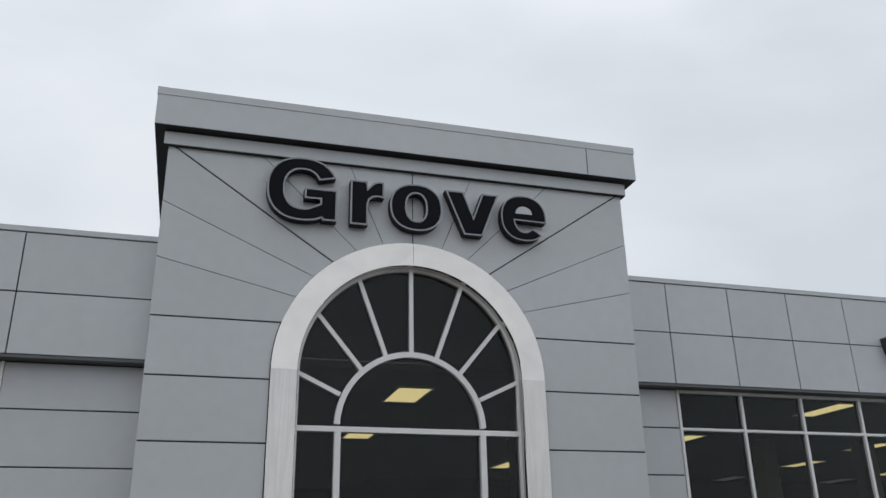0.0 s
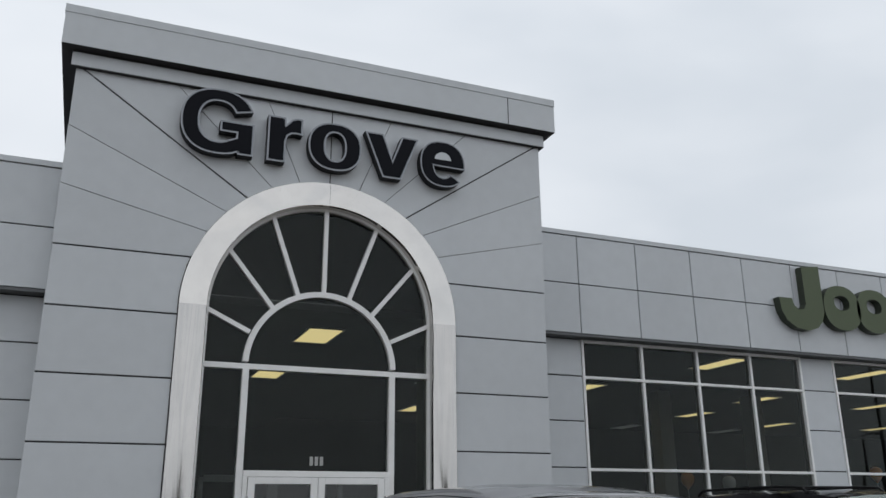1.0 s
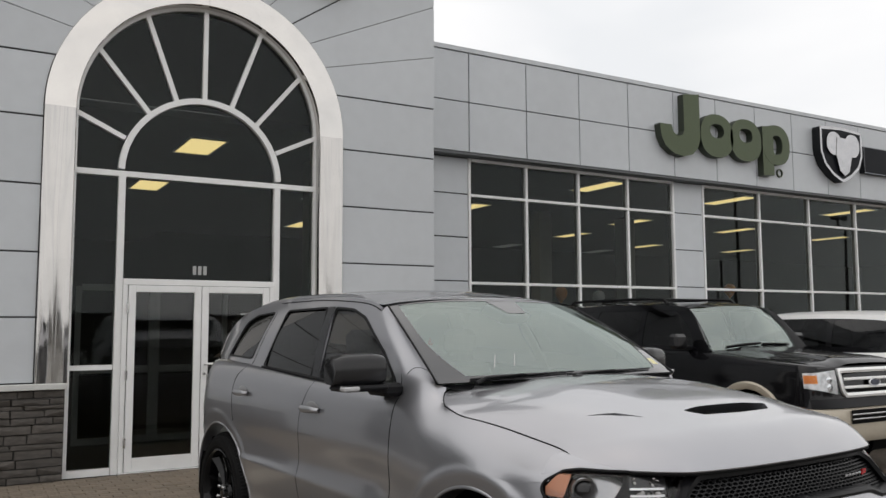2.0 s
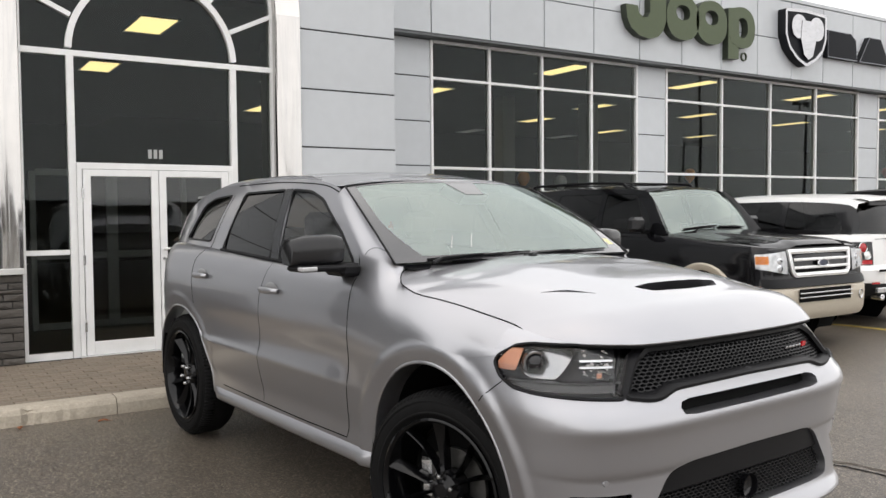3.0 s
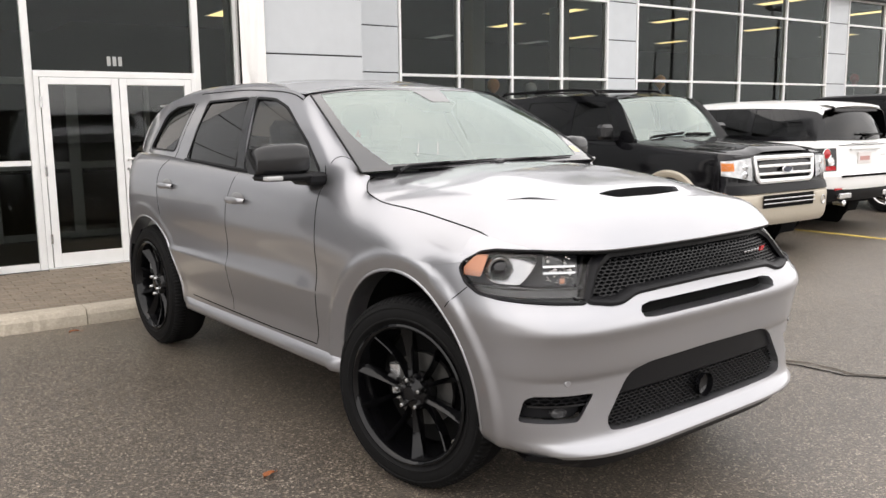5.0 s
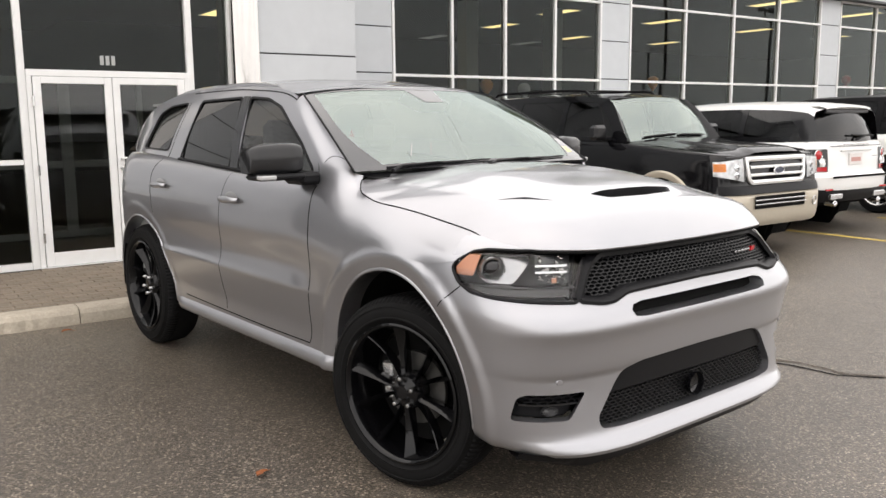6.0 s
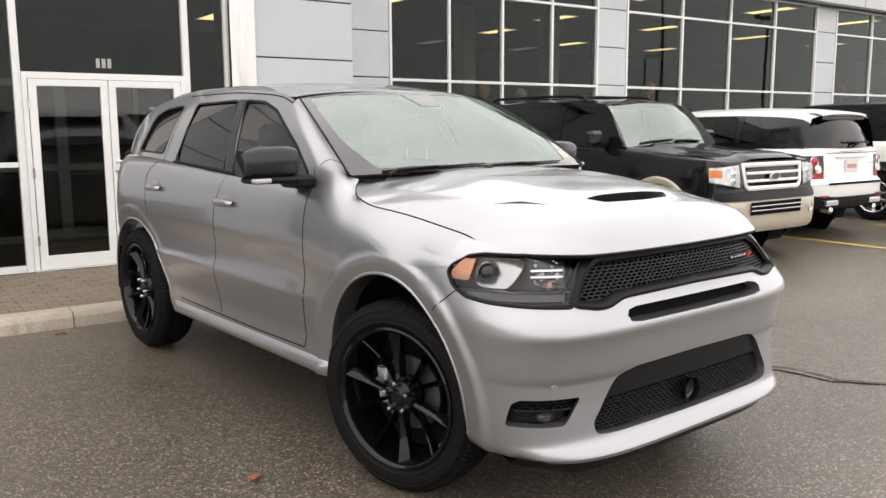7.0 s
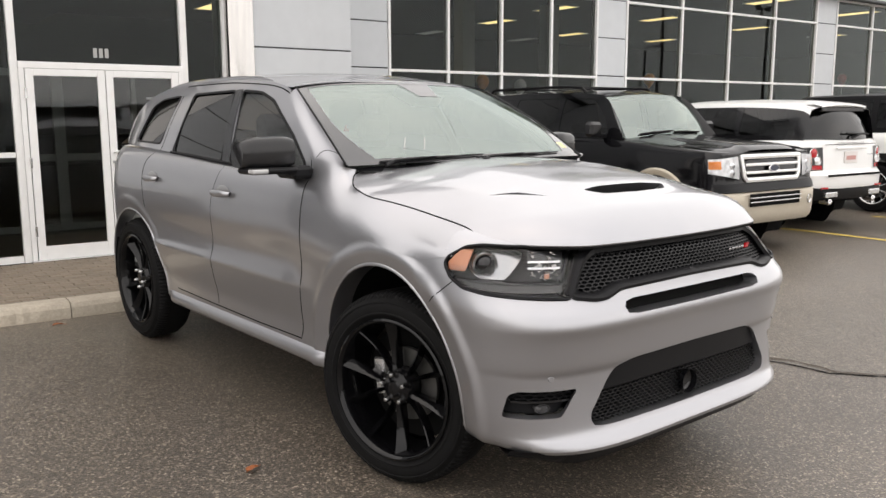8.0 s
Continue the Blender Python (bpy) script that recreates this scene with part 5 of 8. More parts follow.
        for o in both("side_window", pane, mat, car, "dark tinted side glass"):
            o.visible_shadow = False
    for poly, wd in ((WIN_F, 0.014), (WIN_R, 0.014), (WIN_Q, 0.012)):
        both("window_seal", outline_strip(ccw(poly), side_place, wd, 0.004), M_BLACKPLASTIC, car, "black rubber seal")
    bm = bmesh.new()
    ribbon(bm, [[side_place(a[0] + (b[0] - a[0]) * k / 8, a[1] + (b[1] - a[1]) * k / 8, 0.003) for k in range(9)] for a, b in (((1.555, 1.302), (1.692, 1.722)), ((1.60, 1.302), (1.735, 1.722)), ((1.652, 1.302), (1.782, 1.722)))])
    bmesh.ops.recalc_face_normals(bm, faces=bm.faces)
    both("door_pillar", bm, M_GLOSSBLACK, car, "gloss black pillar between the door windows")
    # bright belt moulding
    bm = bmesh.new()
    ribbon(bm, [[(u, side_v(u, BELT(u)) + o, BELT(u) + dz) for o, dz in ((-0.002, 0.000), (0.008, 0.004), (0.009, 0.014), (0.002, 0.020))] for u in [0.70 + 0.06 * k for k in range(30)]])
    bmesh.ops.recalc_face_normals(bm, faces=bm.faces)
    both("belt_moulding", bm, M_BLACKPLASTIC, car, "black moulding under the side windows")

    # roof
    bm = bmesh.new()
    grid = []
    for i in range(45):
        s = (i / 44) ** 2.2
        line = []
        for j in range(37):
            q = -1 + 2 * j / 36
            u = roof_edge_front(abs(q)) + (3.84 - roof_edge_front(abs(q))) * s
            line.append((u, q * side_v(u, CANT(u)), roof_w(u, abs(q))))
        grid.append(line)
    ribbon(bm, grid)
    bmesh.ops.recalc_face_normals(bm, faces=bm.faces)
    sun_roof = cut(bm, round_poly([(1.42, -0.42), (2.05, -0.42), (2.05, 0.42), (1.42, 0.42)], 0.08), (0, 1), anywhere, (0, 0, -0.01))
    part("roof", bm, M_PAINT, car, smooth=True)
    bmesh.ops.translate(sun_roof, verts=sun_roof.verts, vec=(0, 0, -0.003))
    part("sunroof", sun_roof, M_FRIT, car, "dark glass sunroof", smooth=True)
    for sy in (1, -1):
        bm = bmesh.new()
        pts = [(u, sy * (side_v(u, CANT(u)) - 0.045), roof_w(u, 0.93) + h) for u, h in [(1.45, -0.006), (1.50, -0.002), (1.62, 0.001)] + [(1.62 + 0.2 * k, 0.001) for k in range(1, 7)] + [(3.02, -0.002), (3.08, -0.008)]]
        tube(bm, pts, [0.008, 0.012] + [0.014] * (len(pts) - 4) + [0.012, 0.008], 8)
        part("roof_rail", bm, M_PAINT, car, smooth=True)
    # rear gate
    bm = bmesh.new()
    ribbon(bm, [[((3.84 + (3.93 - 3.84) * k / 6), sgn * side_v(3.84, CANT(3.84)) * (1 + 0.06 * k / 6), roof_w(3.84, abs(sgn)) - (roof_w(3.84, abs(sgn)) - 1.36) * k / 6) for sgn in [-1 + 0.1 * j for j in range(21)]] for k in range(7)])
    bmesh.ops.recalc_face_normals(bm, faces=bm.faces)
    part("rear_window", bm, M_FRIT, car, smooth=True)

    # hood with a centre scoop and two outlets
    hood = hood_sheet()
    scoop = round_poly([(-0.612, -0.215), (-0.622, 0.0), (-0.612, 0.215), (-0.548, 0.275), (-0.522, 0.15), (-0.518, 0.0), (-0.522, -0.15), (-0.548, -0.275)], 0.02, 2)
    cut(hood, scoop, (0, 1), anywhere, (0.05, 0, -0.045))
    for sy in (1, -1):
        vent = [(-0.345, sy * 0.626), (-0.440, sy * 0.552), (-0.530, sy * 0.470), (-0.424, sy * 0.532)]
        cut(hood, vent, (0, 1), anywhere, (0.01, 0, -0.03))
    bmesh.ops.recalc_face_normals(hood, faces=hood.faces)
    hood_ob = part("hood", hood, M_PAINT, car, smooth=True, sharp=35)
    bm = bmesh.new()
    add_box(bm, -0.63, -0.42, -0.30, 0.30, 1.10, 1.205, 0.01)
    part("scoop_duct", bm, M_MATTE, hood_ob, "black scoop duct")
    for sy in (1, -1):
        bm = box(-0.54, -0.33, sy * 0.55 - 0.09, sy * 0.55 + 0.08, 1.12, 1.19)
        part("outlet_duct", bm, M_MATTE, hood_ob, "black outlet duct")
    # turned-down edge of the hood all round
    bm = bmesh.new()
    edge = [hood_point(1, 1 - k / 40) for k in range(41)] + [hood_point(1 - 2 * k / 40, 0) for k in range(1, 41)] + [hood_point(-1, k / 40) for k in range(1, 41)]
    ribbon(bm, [[p, (p[0], p[1] * 0.999, p[2] - 0.004), (p[0] + 0.008, p[1] * 0.992, p[2] - 0.010)] for p in edge])
    part("hood_edge", bm, M_PAINT, hood_ob, smooth=True)
    gapline = [(p[0] - 0.002, p[1] * 1.003, p[2] - 0.0015) for p in edge]
    for a, b in ((0, 41), (80, 121)):
        bm = bmesh.new()
        tube(bm, gapline[a:b], 0.0028, 6)
        part("hood_gap", bm, M_MATTE, car, "dark gap along the hood")
    bm = bmesh.new()
    tube(bm, [(p[0] + 0.004, p[1] * 0.997, p[2] - 0.010) for p in edge[40:81]], 0.0065, 6)
    part("hood_seal", bm, M_MATTE, car, "black gap under the front edge of the hood")
    # washer nozzle
    bm = bmesh.new()
    add_box(bm, 0.215, 0.245, 0.10, 0.14, 1.338, 1.356, 0.004)
    part("washer_nozzle", bm, M_BLACKPLASTIC, hood_ob)

    # windscreen with black border, wipers and sensor box
    bm = bmesh.new()
    ribbon(bm, [[screen_point(-1 + 2 * j / 40, i / 30) for j in range(41)] for i in range(31)])
    bmesh.ops.recalc_face_normals(bm, faces=bm.faces)
    if sum(f.normal.z for f in bm.faces) < 0:
        bmesh.ops.reverse_faces(bm, faces=bm.faces)
    ws = part("windscreen", bm, M_SCREEN, car, smooth=True)
    ws.visible_shadow = False
    bm = bmesh.new()

    def below(q, s):
        p = screen_point(q, s)
        return (p[0] - 0.001, p[1], p[2] + 0.0015)
    def inner(s):
        """Clear half-width of the glass: the border spreads towards the lower corners."""
        return 0.925 - 0.15 * max(0.0, 1 - s / 0.55) ** 2

    for i in range(40):
        s0, s1 = i / 40, (i + 1) / 40
        q0, q1 = -1 + 2 * s0, -1 + 2 * s1
        for quad in (((q0, 0.0), (q1, 0.0), (q1, 0.055), (q0, 0.055)), ((q0, 0.965), (q1, 0.965), (q1, 1.0), (q0, 1.0)),
                     ((-1.0, s0), (-1.0, s1), (-inner(s1), s1), (-inner(s0), s0)), ((1.0, s0), (1.0, s1), (inner(s1), s1), (inner(s0), s0))):
            bm.faces.new([bm.verts.new(below(*c)) for c in quad])
    for k in range(8):
        s0, s1 = 0.965 - 0.026 * k, 0.965 - 0.026 * (k + 1)
        h0, h1 = 0.15 - 0.008 * k, 0.15 - 0.008 * (k + 1)
        bm.faces.new([bm.verts.new(below(*c)) for c in ((0.02 - h0, s0), (0.02 + h0, s0), (0.02 + h1, s1), (0.02 - h1, s1))])
    bmesh.ops.remove_doubles(bm, verts=bm.verts, dist=1e-4)
    part("screen_border", bm, M_BORDER, ws, "black border of the windscreen", smooth=True)
    bm = bmesh.new()
    a, b, c, d = (Vector(below(*q)) + Vector((0.012, 0, -0.014)) for q in ((-0.10, 0.97), (0.16, 0.97), (0.10, 0.78), (-0.16, 0.78)))
    dn = Vector((0.05, 0, -0.05))
    vs = [bm.verts.new(p) for p in (a, b, c, d, a + dn, b + dn, c + dn, d + dn)]
    for q in ((0, 1, 2, 3), (4, 7, 6, 5), (0, 4, 5, 1), (1, 5, 6, 2), (2, 6, 7, 3), (3, 7, 4, 0)):
        bm.faces.new([vs[i] for i in q])
    part("sensor_box", bm, M_BLACKPLASTIC, ws)
    # the two thin pale marks are reflections painted onto the glass
    for q0, q1, s0, s1, lean, mat, label in ((0.588, 0.594, 0.12, 0.24, -0.065, M_PALEMARK, "thin pale reflection painted on the glass"), (0.448, 0.454, 0.12, 0.24, -0.065, M_PALEMARK, "thin pale reflection painted on the glass"), (-0.93, -0.86, 0.10, 0.17, 0.0, M_STICKER, "pale yellow service sticker")):
        bm = bmesh.new()
        bm.faces.new([bm.verts.new(below(*c)) for c in ((q0, s0), (q1, s0), (q1 + lean, s1), (q0 + lean, s1))])
        part("sticker", bm, mat, ws, label)
    for q0, q1 in ((0.80, 0.05), (0.12, -0.72)):
        bm = bmesh.new()
        pts = [Vector(screen_point(q0 + (q1 - q0) * k / 8, 0.012 + 0.030 * k / 8)) + Vector((-0.006, 0, 0.007)) for k in range(9)]
        tube(bm, pts, [0.006, 0.007, 0.007, 0.007, 0.006, 0.006, 0.005, 0.005, 0.004], 6)
        p0 = Vector(screen_point(q0, 0.0)) + Vector((-0.05, 0, 0.0))
        tube(bm, [p0, pts[1] + Vector((-0.008, 0, 0.003)), pts[4] + Vector((-0.004, 0, 0.006))], [0.010, 0.008, 0.005], 6)
        part("wiper", bm, M_BLACKPLASTIC, car, "black windscreen wiper", smooth=True)
    bm = bmesh.new()
    ribbon(bm, [[(screen_point(q, 0)[0] - 0.045, screen_point(q, 0)[1] * 0.90, screen_point(q, 0)[2] - 0.030), (screen_point(q, 0)[0] + 0.02, screen_point(q, 0)[1] * 0.98, screen_point(q, 0)[2] - 0.010)] for q in [-1 + 0.1 * k for k in range(21)]])
    part("cowl", bm, M_BLACKPLASTIC, car, "black cowl under the windscreen", smooth=True)
    # crown of the fender, which runs up into the windscreen pillar
    rows = crown_rows()
    split = next(k for k, r in enumerate(rows) if r[-1].z > 1.375)
    for sy in (1, -1):
        side_rows = [[(q.x, q.y * sy, q.z) for q in r] for r in rows]
        for name, piece in (("fender_crown", side_rows[:split + 1]), ("windscreen_pillar", side_rows[split:])):
            bm = bmesh.new()
            ribbon(bm, piece)
            bmesh.ops.recalc_face_normals(bm, faces=bm.faces)
            part(name, bm, M_PAINT, car, smooth=True, sharp=60)
        bm = bmesh.new()
        tube(bm, side_rows[split][3:], 0.0016, 5)
        part("pillar_gap", bm, M_MATTE, car, "thin dark panel gap")
        bm = bmesh.new()
        tube(bm, [(q.x - 0.002, q.y * sy, q.z + 0.001) for q in [Vector(screen_point(0.995, k / 24)) for k in range(25)]], 0.0055, 6)
        part("screen_seal", bm, M_BLACKPLASTIC, car, "black seal along the windscreen", smooth=True)

    # joints between the body panels
    half = smooth_table(SUV["half"])
    bot, top = smooth_table(SUV["bottom"]), smooth_table(SUV["top"])

    def seam(name, line, wide=0.005):
        bm = bmesh.new()
        pts = []
        for (u0, w0), (u1, w1) in zip(line, line[1:]):
            n = max(2, int(math.hypot(u1 - u0, w1 - w0) / 0.03))
            pts += [(u0 + (u1 - u0) * k / n, w0 + (w1 - w0) * k / n) for k in range(n)]
        pts.append(line[-1])
        rings = []
        for k, q in enumerate(pts):
            d = np.array(pts[min(k + 1, len(pts) - 1)]) - np.array(pts[max(k - 1, 0)])
            d = d / np.linalg.norm(d)
            nn = np.array((-d[1], d[0])) * wide / 2
            rings.append([skin(q[0] + nn[0], q[1] + nn[1], -0.002), skin(q[0] + nn[0], q[1] + nn[1], 0.0012), skin(q[0] - nn[0], q[1] - nn[1], 0.0012), skin(q[0] - nn[0], q[1] - nn[1], -0.002)])
        ribbon(bm, rings)
        bmesh.ops.recalc_face_normals(bm, faces=bm.faces)
        both(name, bm, M_MATTE, car, "thin dark panel gap", smooth=False)
    seam("door_gap", round_open([(1.124, 1.668), (0.898, 1.518), (0.70, 1.375), (0.66, 1.25), (0.648, 1.10), (0.645, 0.80), (0.70, 0.50), (0.72, 0.46)]))
    seam("door_gap", [(1.60, 1.285), (1.66, 1.10), (1.68, 0.80), (1.69, 0.47)], 0.003)
    seam("door_gap", round_open([(2.56, 1.70), (2.62, 1.36), (2.74, 1.27), (2.76, 1.15), (2.70, 0.97)]))
    seam("door_gap", [(0.72, 0.455), (1.20, 0.452), (1.70, 0.458), (2.30, 0.468)], 0.006)
    seam("roof_gap", [(u, CANT(u) - 0.018) for u in [1.124 + 0.06 * k for k in range(25)]], 0.006)
    seam("bumper_gap", [(-0.375, 0.835), (-0.43, 0.885), (-0.49, 0.93)], 0.004)
    bm = bmesh.new()
    # rocker moulding
    ribbon(bm, [[skin(u, w, l * min(1.0, (u - 0.46) / 0.10, (2.46 - u) / 0.10)) for w, l in ((bot(u) + 0.004, 0.0), (bot(u) + 0.010, 0.022), (bot(u) + 0.022, 0.034), (bot(u) + 0.036, 0.037), (bot(u) + 0.060, 0.030), (bot(u) + 0.084, 0.014), (bot(u) + 0.094, 0.0))] for u in [0.46 + 0.05 * k for k in range(41)]])
    bmesh.ops.recalc_face_normals(bm, faces=bm.faces)
    both("rocker_moulding", bm, M_PAINT, car)

    # door handles with their cups
    for u0 in (1.52, 2.575):
        w0 = 1.138 + 0.028 * (u0 - 1.52)
        v0 = skin(u0, w0)[1]
        # a raised disc in a shaded copy of the paint stands for the hollow
        bm = bmesh.new()
        bmesh.ops.create_uvsphere(bm, u_segments=20, v_segments=10, radius=1.0)
        bmesh.ops.scale(bm, verts=bm.verts, vec=(0.085, 0.004, 0.040))
        bmesh.ops.translate(bm, verts=bm.verts, vec=(u0 - 0.01, v0 - 0.001, w0 + 0.004))
        both("handle_cup", bm, M_CUP, car)
        bm = bmesh.new()
        rings = []
        for k in range(13):
            t = k / 12
            u = u0 + 0.115 - 0.23 * t
            bow = 0.030 * math.sin(math.pi * min(1, max(0, t))) ** 0.4 + 0.006
            rings.append([(u, v0 + bow + 0.012 * math.cos(a), w0 + (0.012 + 0.009 * math.sin(math.pi * t)) * math.sin(a)) for a in [2 * math.pi * j / 10 for j in range(11)]])
        ribbon(bm, rings)
        bmesh.ops.remove_doubles(bm, verts=bm.verts, dist=1e-5)
        bmesh.ops.recalc_face_normals(bm, faces=bm.faces)
        both("door_handle", bm, M_PAINT, car)

    # mirrors
    for sy in (1, -1):
        m = new("mirror")
        m.parent = car
        m.matrix_basis = Matrix.Diagonal((1, sy, 1, 1)) if sy > 0 else Matrix.Translation((0.12, -0.115, 0.14)) @ Matrix.Diagonal((0.88, -0.84, 0.90, 1))
        bm = bmesh.new()
        rings = []
        for k in range(9):
            t = k / 8
            v = 0.965 + 0.245 * t
            f = 1 - 0.20 * (2 * t - 1) ** 4 - 0.05 * t
            cu, cw = 0.725 + 0.05 * t, 1.392 - 0.008 * t
            hu, hw = 0.085 * f, 0.082 * f
            rings.append([(cu + hu * (abs(math.cos(a)) ** 0.6) * (1 if math.cos(a) > 0 else -1), v, cw + hw * (abs(math.sin(a)) ** 0.55) * (1 if math.sin(a) > 0 else -1)) for a in [2 * math.pi * j / 24 for j in range(25)]])
        rows = ribbon(bm, rings)
        bm.faces.new(rows[0][:-1])
        bm.faces.new(rows[-1][:-1])
        bmesh.ops.remove_doubles(bm, verts=bm.verts, dist=1e-5)
        bmesh.ops.recalc_face_normals(bm, faces=bm.faces)
        part("housing", bm, M_MIRROR, m, "black mirror housing", smooth=True, sharp=60)
        bm = bmesh.new()
        add_box(bm, 0.64, 0.80, 0.955, 1.205, 1.292, 1.322, 0.012)
        part("lower_housing", bm, M_BLACKPLASTIC, m)
        bm = bmesh.new()
        add_box(bm, 0.65, 0.83, 0.865, 0.985, 1.262, 1.325, 0.018)
        part("bracket", bm, M_BLACKPLASTIC, m)
        part("turn_signal", box(0.632, 0.68, 1.12, 1.207, 1.296, 1.318, 0.006), M_SIGNAL, m, "clear turn signal strip")

    # headlamps
    spun(lens, 45)
    if sum(f.normal.y - f.normal.x for f in lens.faces) < 0:
        bmesh.ops.reverse_faces(lens, faces=lens.faces)
    for sy in (1, -1):
        lamp = new("headlight")
        lamp.parent = car
        lamp.matrix_basis = Matrix.Diagonal((1, sy, 1, 1))
        b = lens.copy()
        bmesh.ops.translate(b, verts=b.verts, vec=(0.003, -0.003, 0))
        o = part("lens", b, M_LENS, lamp, "clear lamp lens", smooth=True)
        o.visible_shadow = False
        b = lens.copy()
        for v in b.verts:
            v.co += Vector((0.100, -0.080, 0))
        part("housing", b, M_LINER, lamp, "black lamp housing", smooth=True)
        # rim inside the lens edge
        b = lens.copy()
        edges = [e for e in b.edges if len(e.link_faces) == 1]
        r = bmesh.ops.extrude_edge_only(b, edges=edges)["geom"]
        bmesh.ops.translate(b, verts=[g for g in r if isinstance(g, bmesh.types.BMVert)], vec=(0.102, -0.082, 0))
        bmesh.ops.delete(b, geom=[f for f in b.faces if not any(v in [g for g in r if isinstance(g, bmesh.types.BMVert)] for v in f.verts)], context="FACES")
        part("bezel", b, M_LINER, lamp)
        # black seal round the lens
        nxt = {}
        for e in lens.edges:
            if len(e.link_faces) == 1:
                for p, q in ((e.verts[0], e.verts[1]), (e.verts[1], e.verts[0])):
                    nxt.setdefault(p, []).append(q)
        loop = [next(iter(nxt))]
        while True:
            more = [q for q in nxt[loop[-1]] if q not in loop[-2:] and q is not loop[0]]
            if not more or len(loop) > 400:
                break
            loop.append(more[0])
        b = bmesh.new()
        pts = [v.co + Vector((-0.002, 0.002, 0)) for v in loop]
        tube(b, [tuple(p) for p in pts + pts[:2]], 0.0065, 6)
        part("lens_seal", b, M_BLACKPLASTIC, lamp, "black rubber seal", smooth=True)

        def at(pp, w, dd=0.0):
            """A point behind the lens: pp round the corner, dd metres in."""
            # follow the corner of the body
            lo, hi = 0.30, 0.9485
            for _ in range(26):
                v = (lo + hi) / 2
                lo, hi = (v, hi) if (front_u(SUV, v, w) + v) / math.sqrt(2) < pp else (lo, v)
            best = (0, front_u(SUV, lo, w), lo)
            n = Vector((-0.62, 0.78, 0))
            return Vector((best[1], best[2], w)) - n * dd
        # main projector
        c = at(0.205, 0.998, 0.045)
        bm = bmesh.new()
        lathe(bm, [(0.030, -0.02), (0.040, 0.012), (0.047, 0.014), (0.050, 0.006), (0.052, -0.02)], 28)
        bmesh.ops.rotate(bm, verts=bm.verts, cent=(0, 0, 0), matrix=Matrix.Rotation(radians(55), 3, "Z"))
        bmesh.ops.translate(bm, verts=bm.verts, vec=c)
        pr = part("projector_ring", bm, M_REFLECTOR, lamp, "chrome projector ring", smooth=True)
        bm = bmesh.new()
        bmesh.ops.create_uvsphere(bm, u_segments=24, v_segments=12, radius=0.037)
        bmesh.ops.translate(bm, verts=bm.verts, vec=c)
        part("projector_lens", bm, M_GLOSSBLACK, pr, "dark projector lens", smooth=True)

        def shelf(name, p0, p1, w0, w1, d0, d1, mat, label, top_in=0.0, shape=lambda t: (0.0, 1.0)):
            """A block behind the lens; shape gives the share of its height that it fills along its length."""
            bm = bmesh.new()
            rings = []
            for k in range(17):
                pp = p0 + (p1 - p0) * k / 16
                lo, hi = shape(k / 16)
                wa, wb = w0 + (w1 - w0) * lo, w0 + (w1 - w0) * hi
                rings.append([at(pp, wa, d0), at(pp, wa, d1), at(pp, wb, d1 + top_in), at(pp, wb, d0 + top_in), at(pp, wa, d0)])
            ribbon(bm, rings)
            bmesh.ops.recalc_face_normals(bm, faces=bm.faces)
            part(name, bm, mat, lamp, label, smooth=True, sharp=30)

        def bowl(t):
            k = math.sqrt(max(0.0, 1 - (max(0.0, t - 0.72) / 0.28) ** 2 * 0.9))
            lo = 0.72 * max(0.0, 1 - t / 0.34) ** 1.4
            return 0.5 - 0.5 * k + lo, 0.5 + 0.5 * k - 0.10 * max(0.0, 1 - t / 0.10)
        shelf("reflector", 0.070, 0.268, 0.946, 1.050, 0.050, 0.07, M_REFLECTOR, "bright lamp reflector", 0.022, bowl)
        shelf("amber_marker", 0.250, 0.345, 0.972, 1.052, 0.012, 0.04, M_AMBER, "amber side marker", 0.0,
              lambda t: (0.92 * max(0.0, 1 - t / 0.28), 1.0 - 0.66 * (max(0.0, t - 0.42) / 0.58) ** 1.3))
        shelf("daylight_strip", -0.085, 0.318, 0.910, 0.934, 0.014, 0.03, M_DRL, "dark running light strip", 0.0, lambda t: (0.45 * max(0.0, t - 0.7) / 0.3, 1.0))
        shelf("divider", -0.110, 0.330, 0.9385, 0.9435, 0.010, 0.05, M_GLOSSBLACK, "black divider over the strip")
        shelf("signal_box", -0.085, 0.045, 0.952, 1.050, 0.036, 0.05, M_LINER, "dark signal lamp recess")
        for w in (0.990, 1.012):
            shelf("signal_bar", -0.080, 0.040, w, w + 0.007, 0.016, 0.036, M_SILVERTRIM, "chrome signal bar")
        bm = bmesh.new()
        rng = random.Random(7)
        for k in range(46):
            w = rng.choice((rng.uniform(0.955, 0.986), rng.uniform(1.020, 1.048), rng.uniform(0.996, 1.010)))
            c = at(0.040 - rng.random() ** 0.8 * 0.115 - (1.046 - w) * 0.12, w, 0.030)
            m = Matrix.Translation(c) @ Matrix.Rotation(rng.uniform(0, 3), 4, "Z") @ Matrix.Rotation(rng.uniform(-1, 1), 4, "X") @ Matrix.Diagonal((1.0, rng.uniform(0.4, 1.0), rng.uniform(0.3, 0.9), 1))
            bmesh.ops.create_icosphere(bm, subdivisions=1, radius=rng.uniform(0.004, 0.011), matrix=m)
        part("signal_facets", bm, M_CHROME_FACET, lamp, "faceted chrome signal reflector")
        shelf("signal_bulb", -0.040, -0.022, 0.958, 0.972, 0.016, 0.04, M_AMBER, "amber signal bulb")
        for k in range(16):
            w = 0.934 + 0.0068 * k
            p0 = -0.122 - 0.026 * (k / 15)
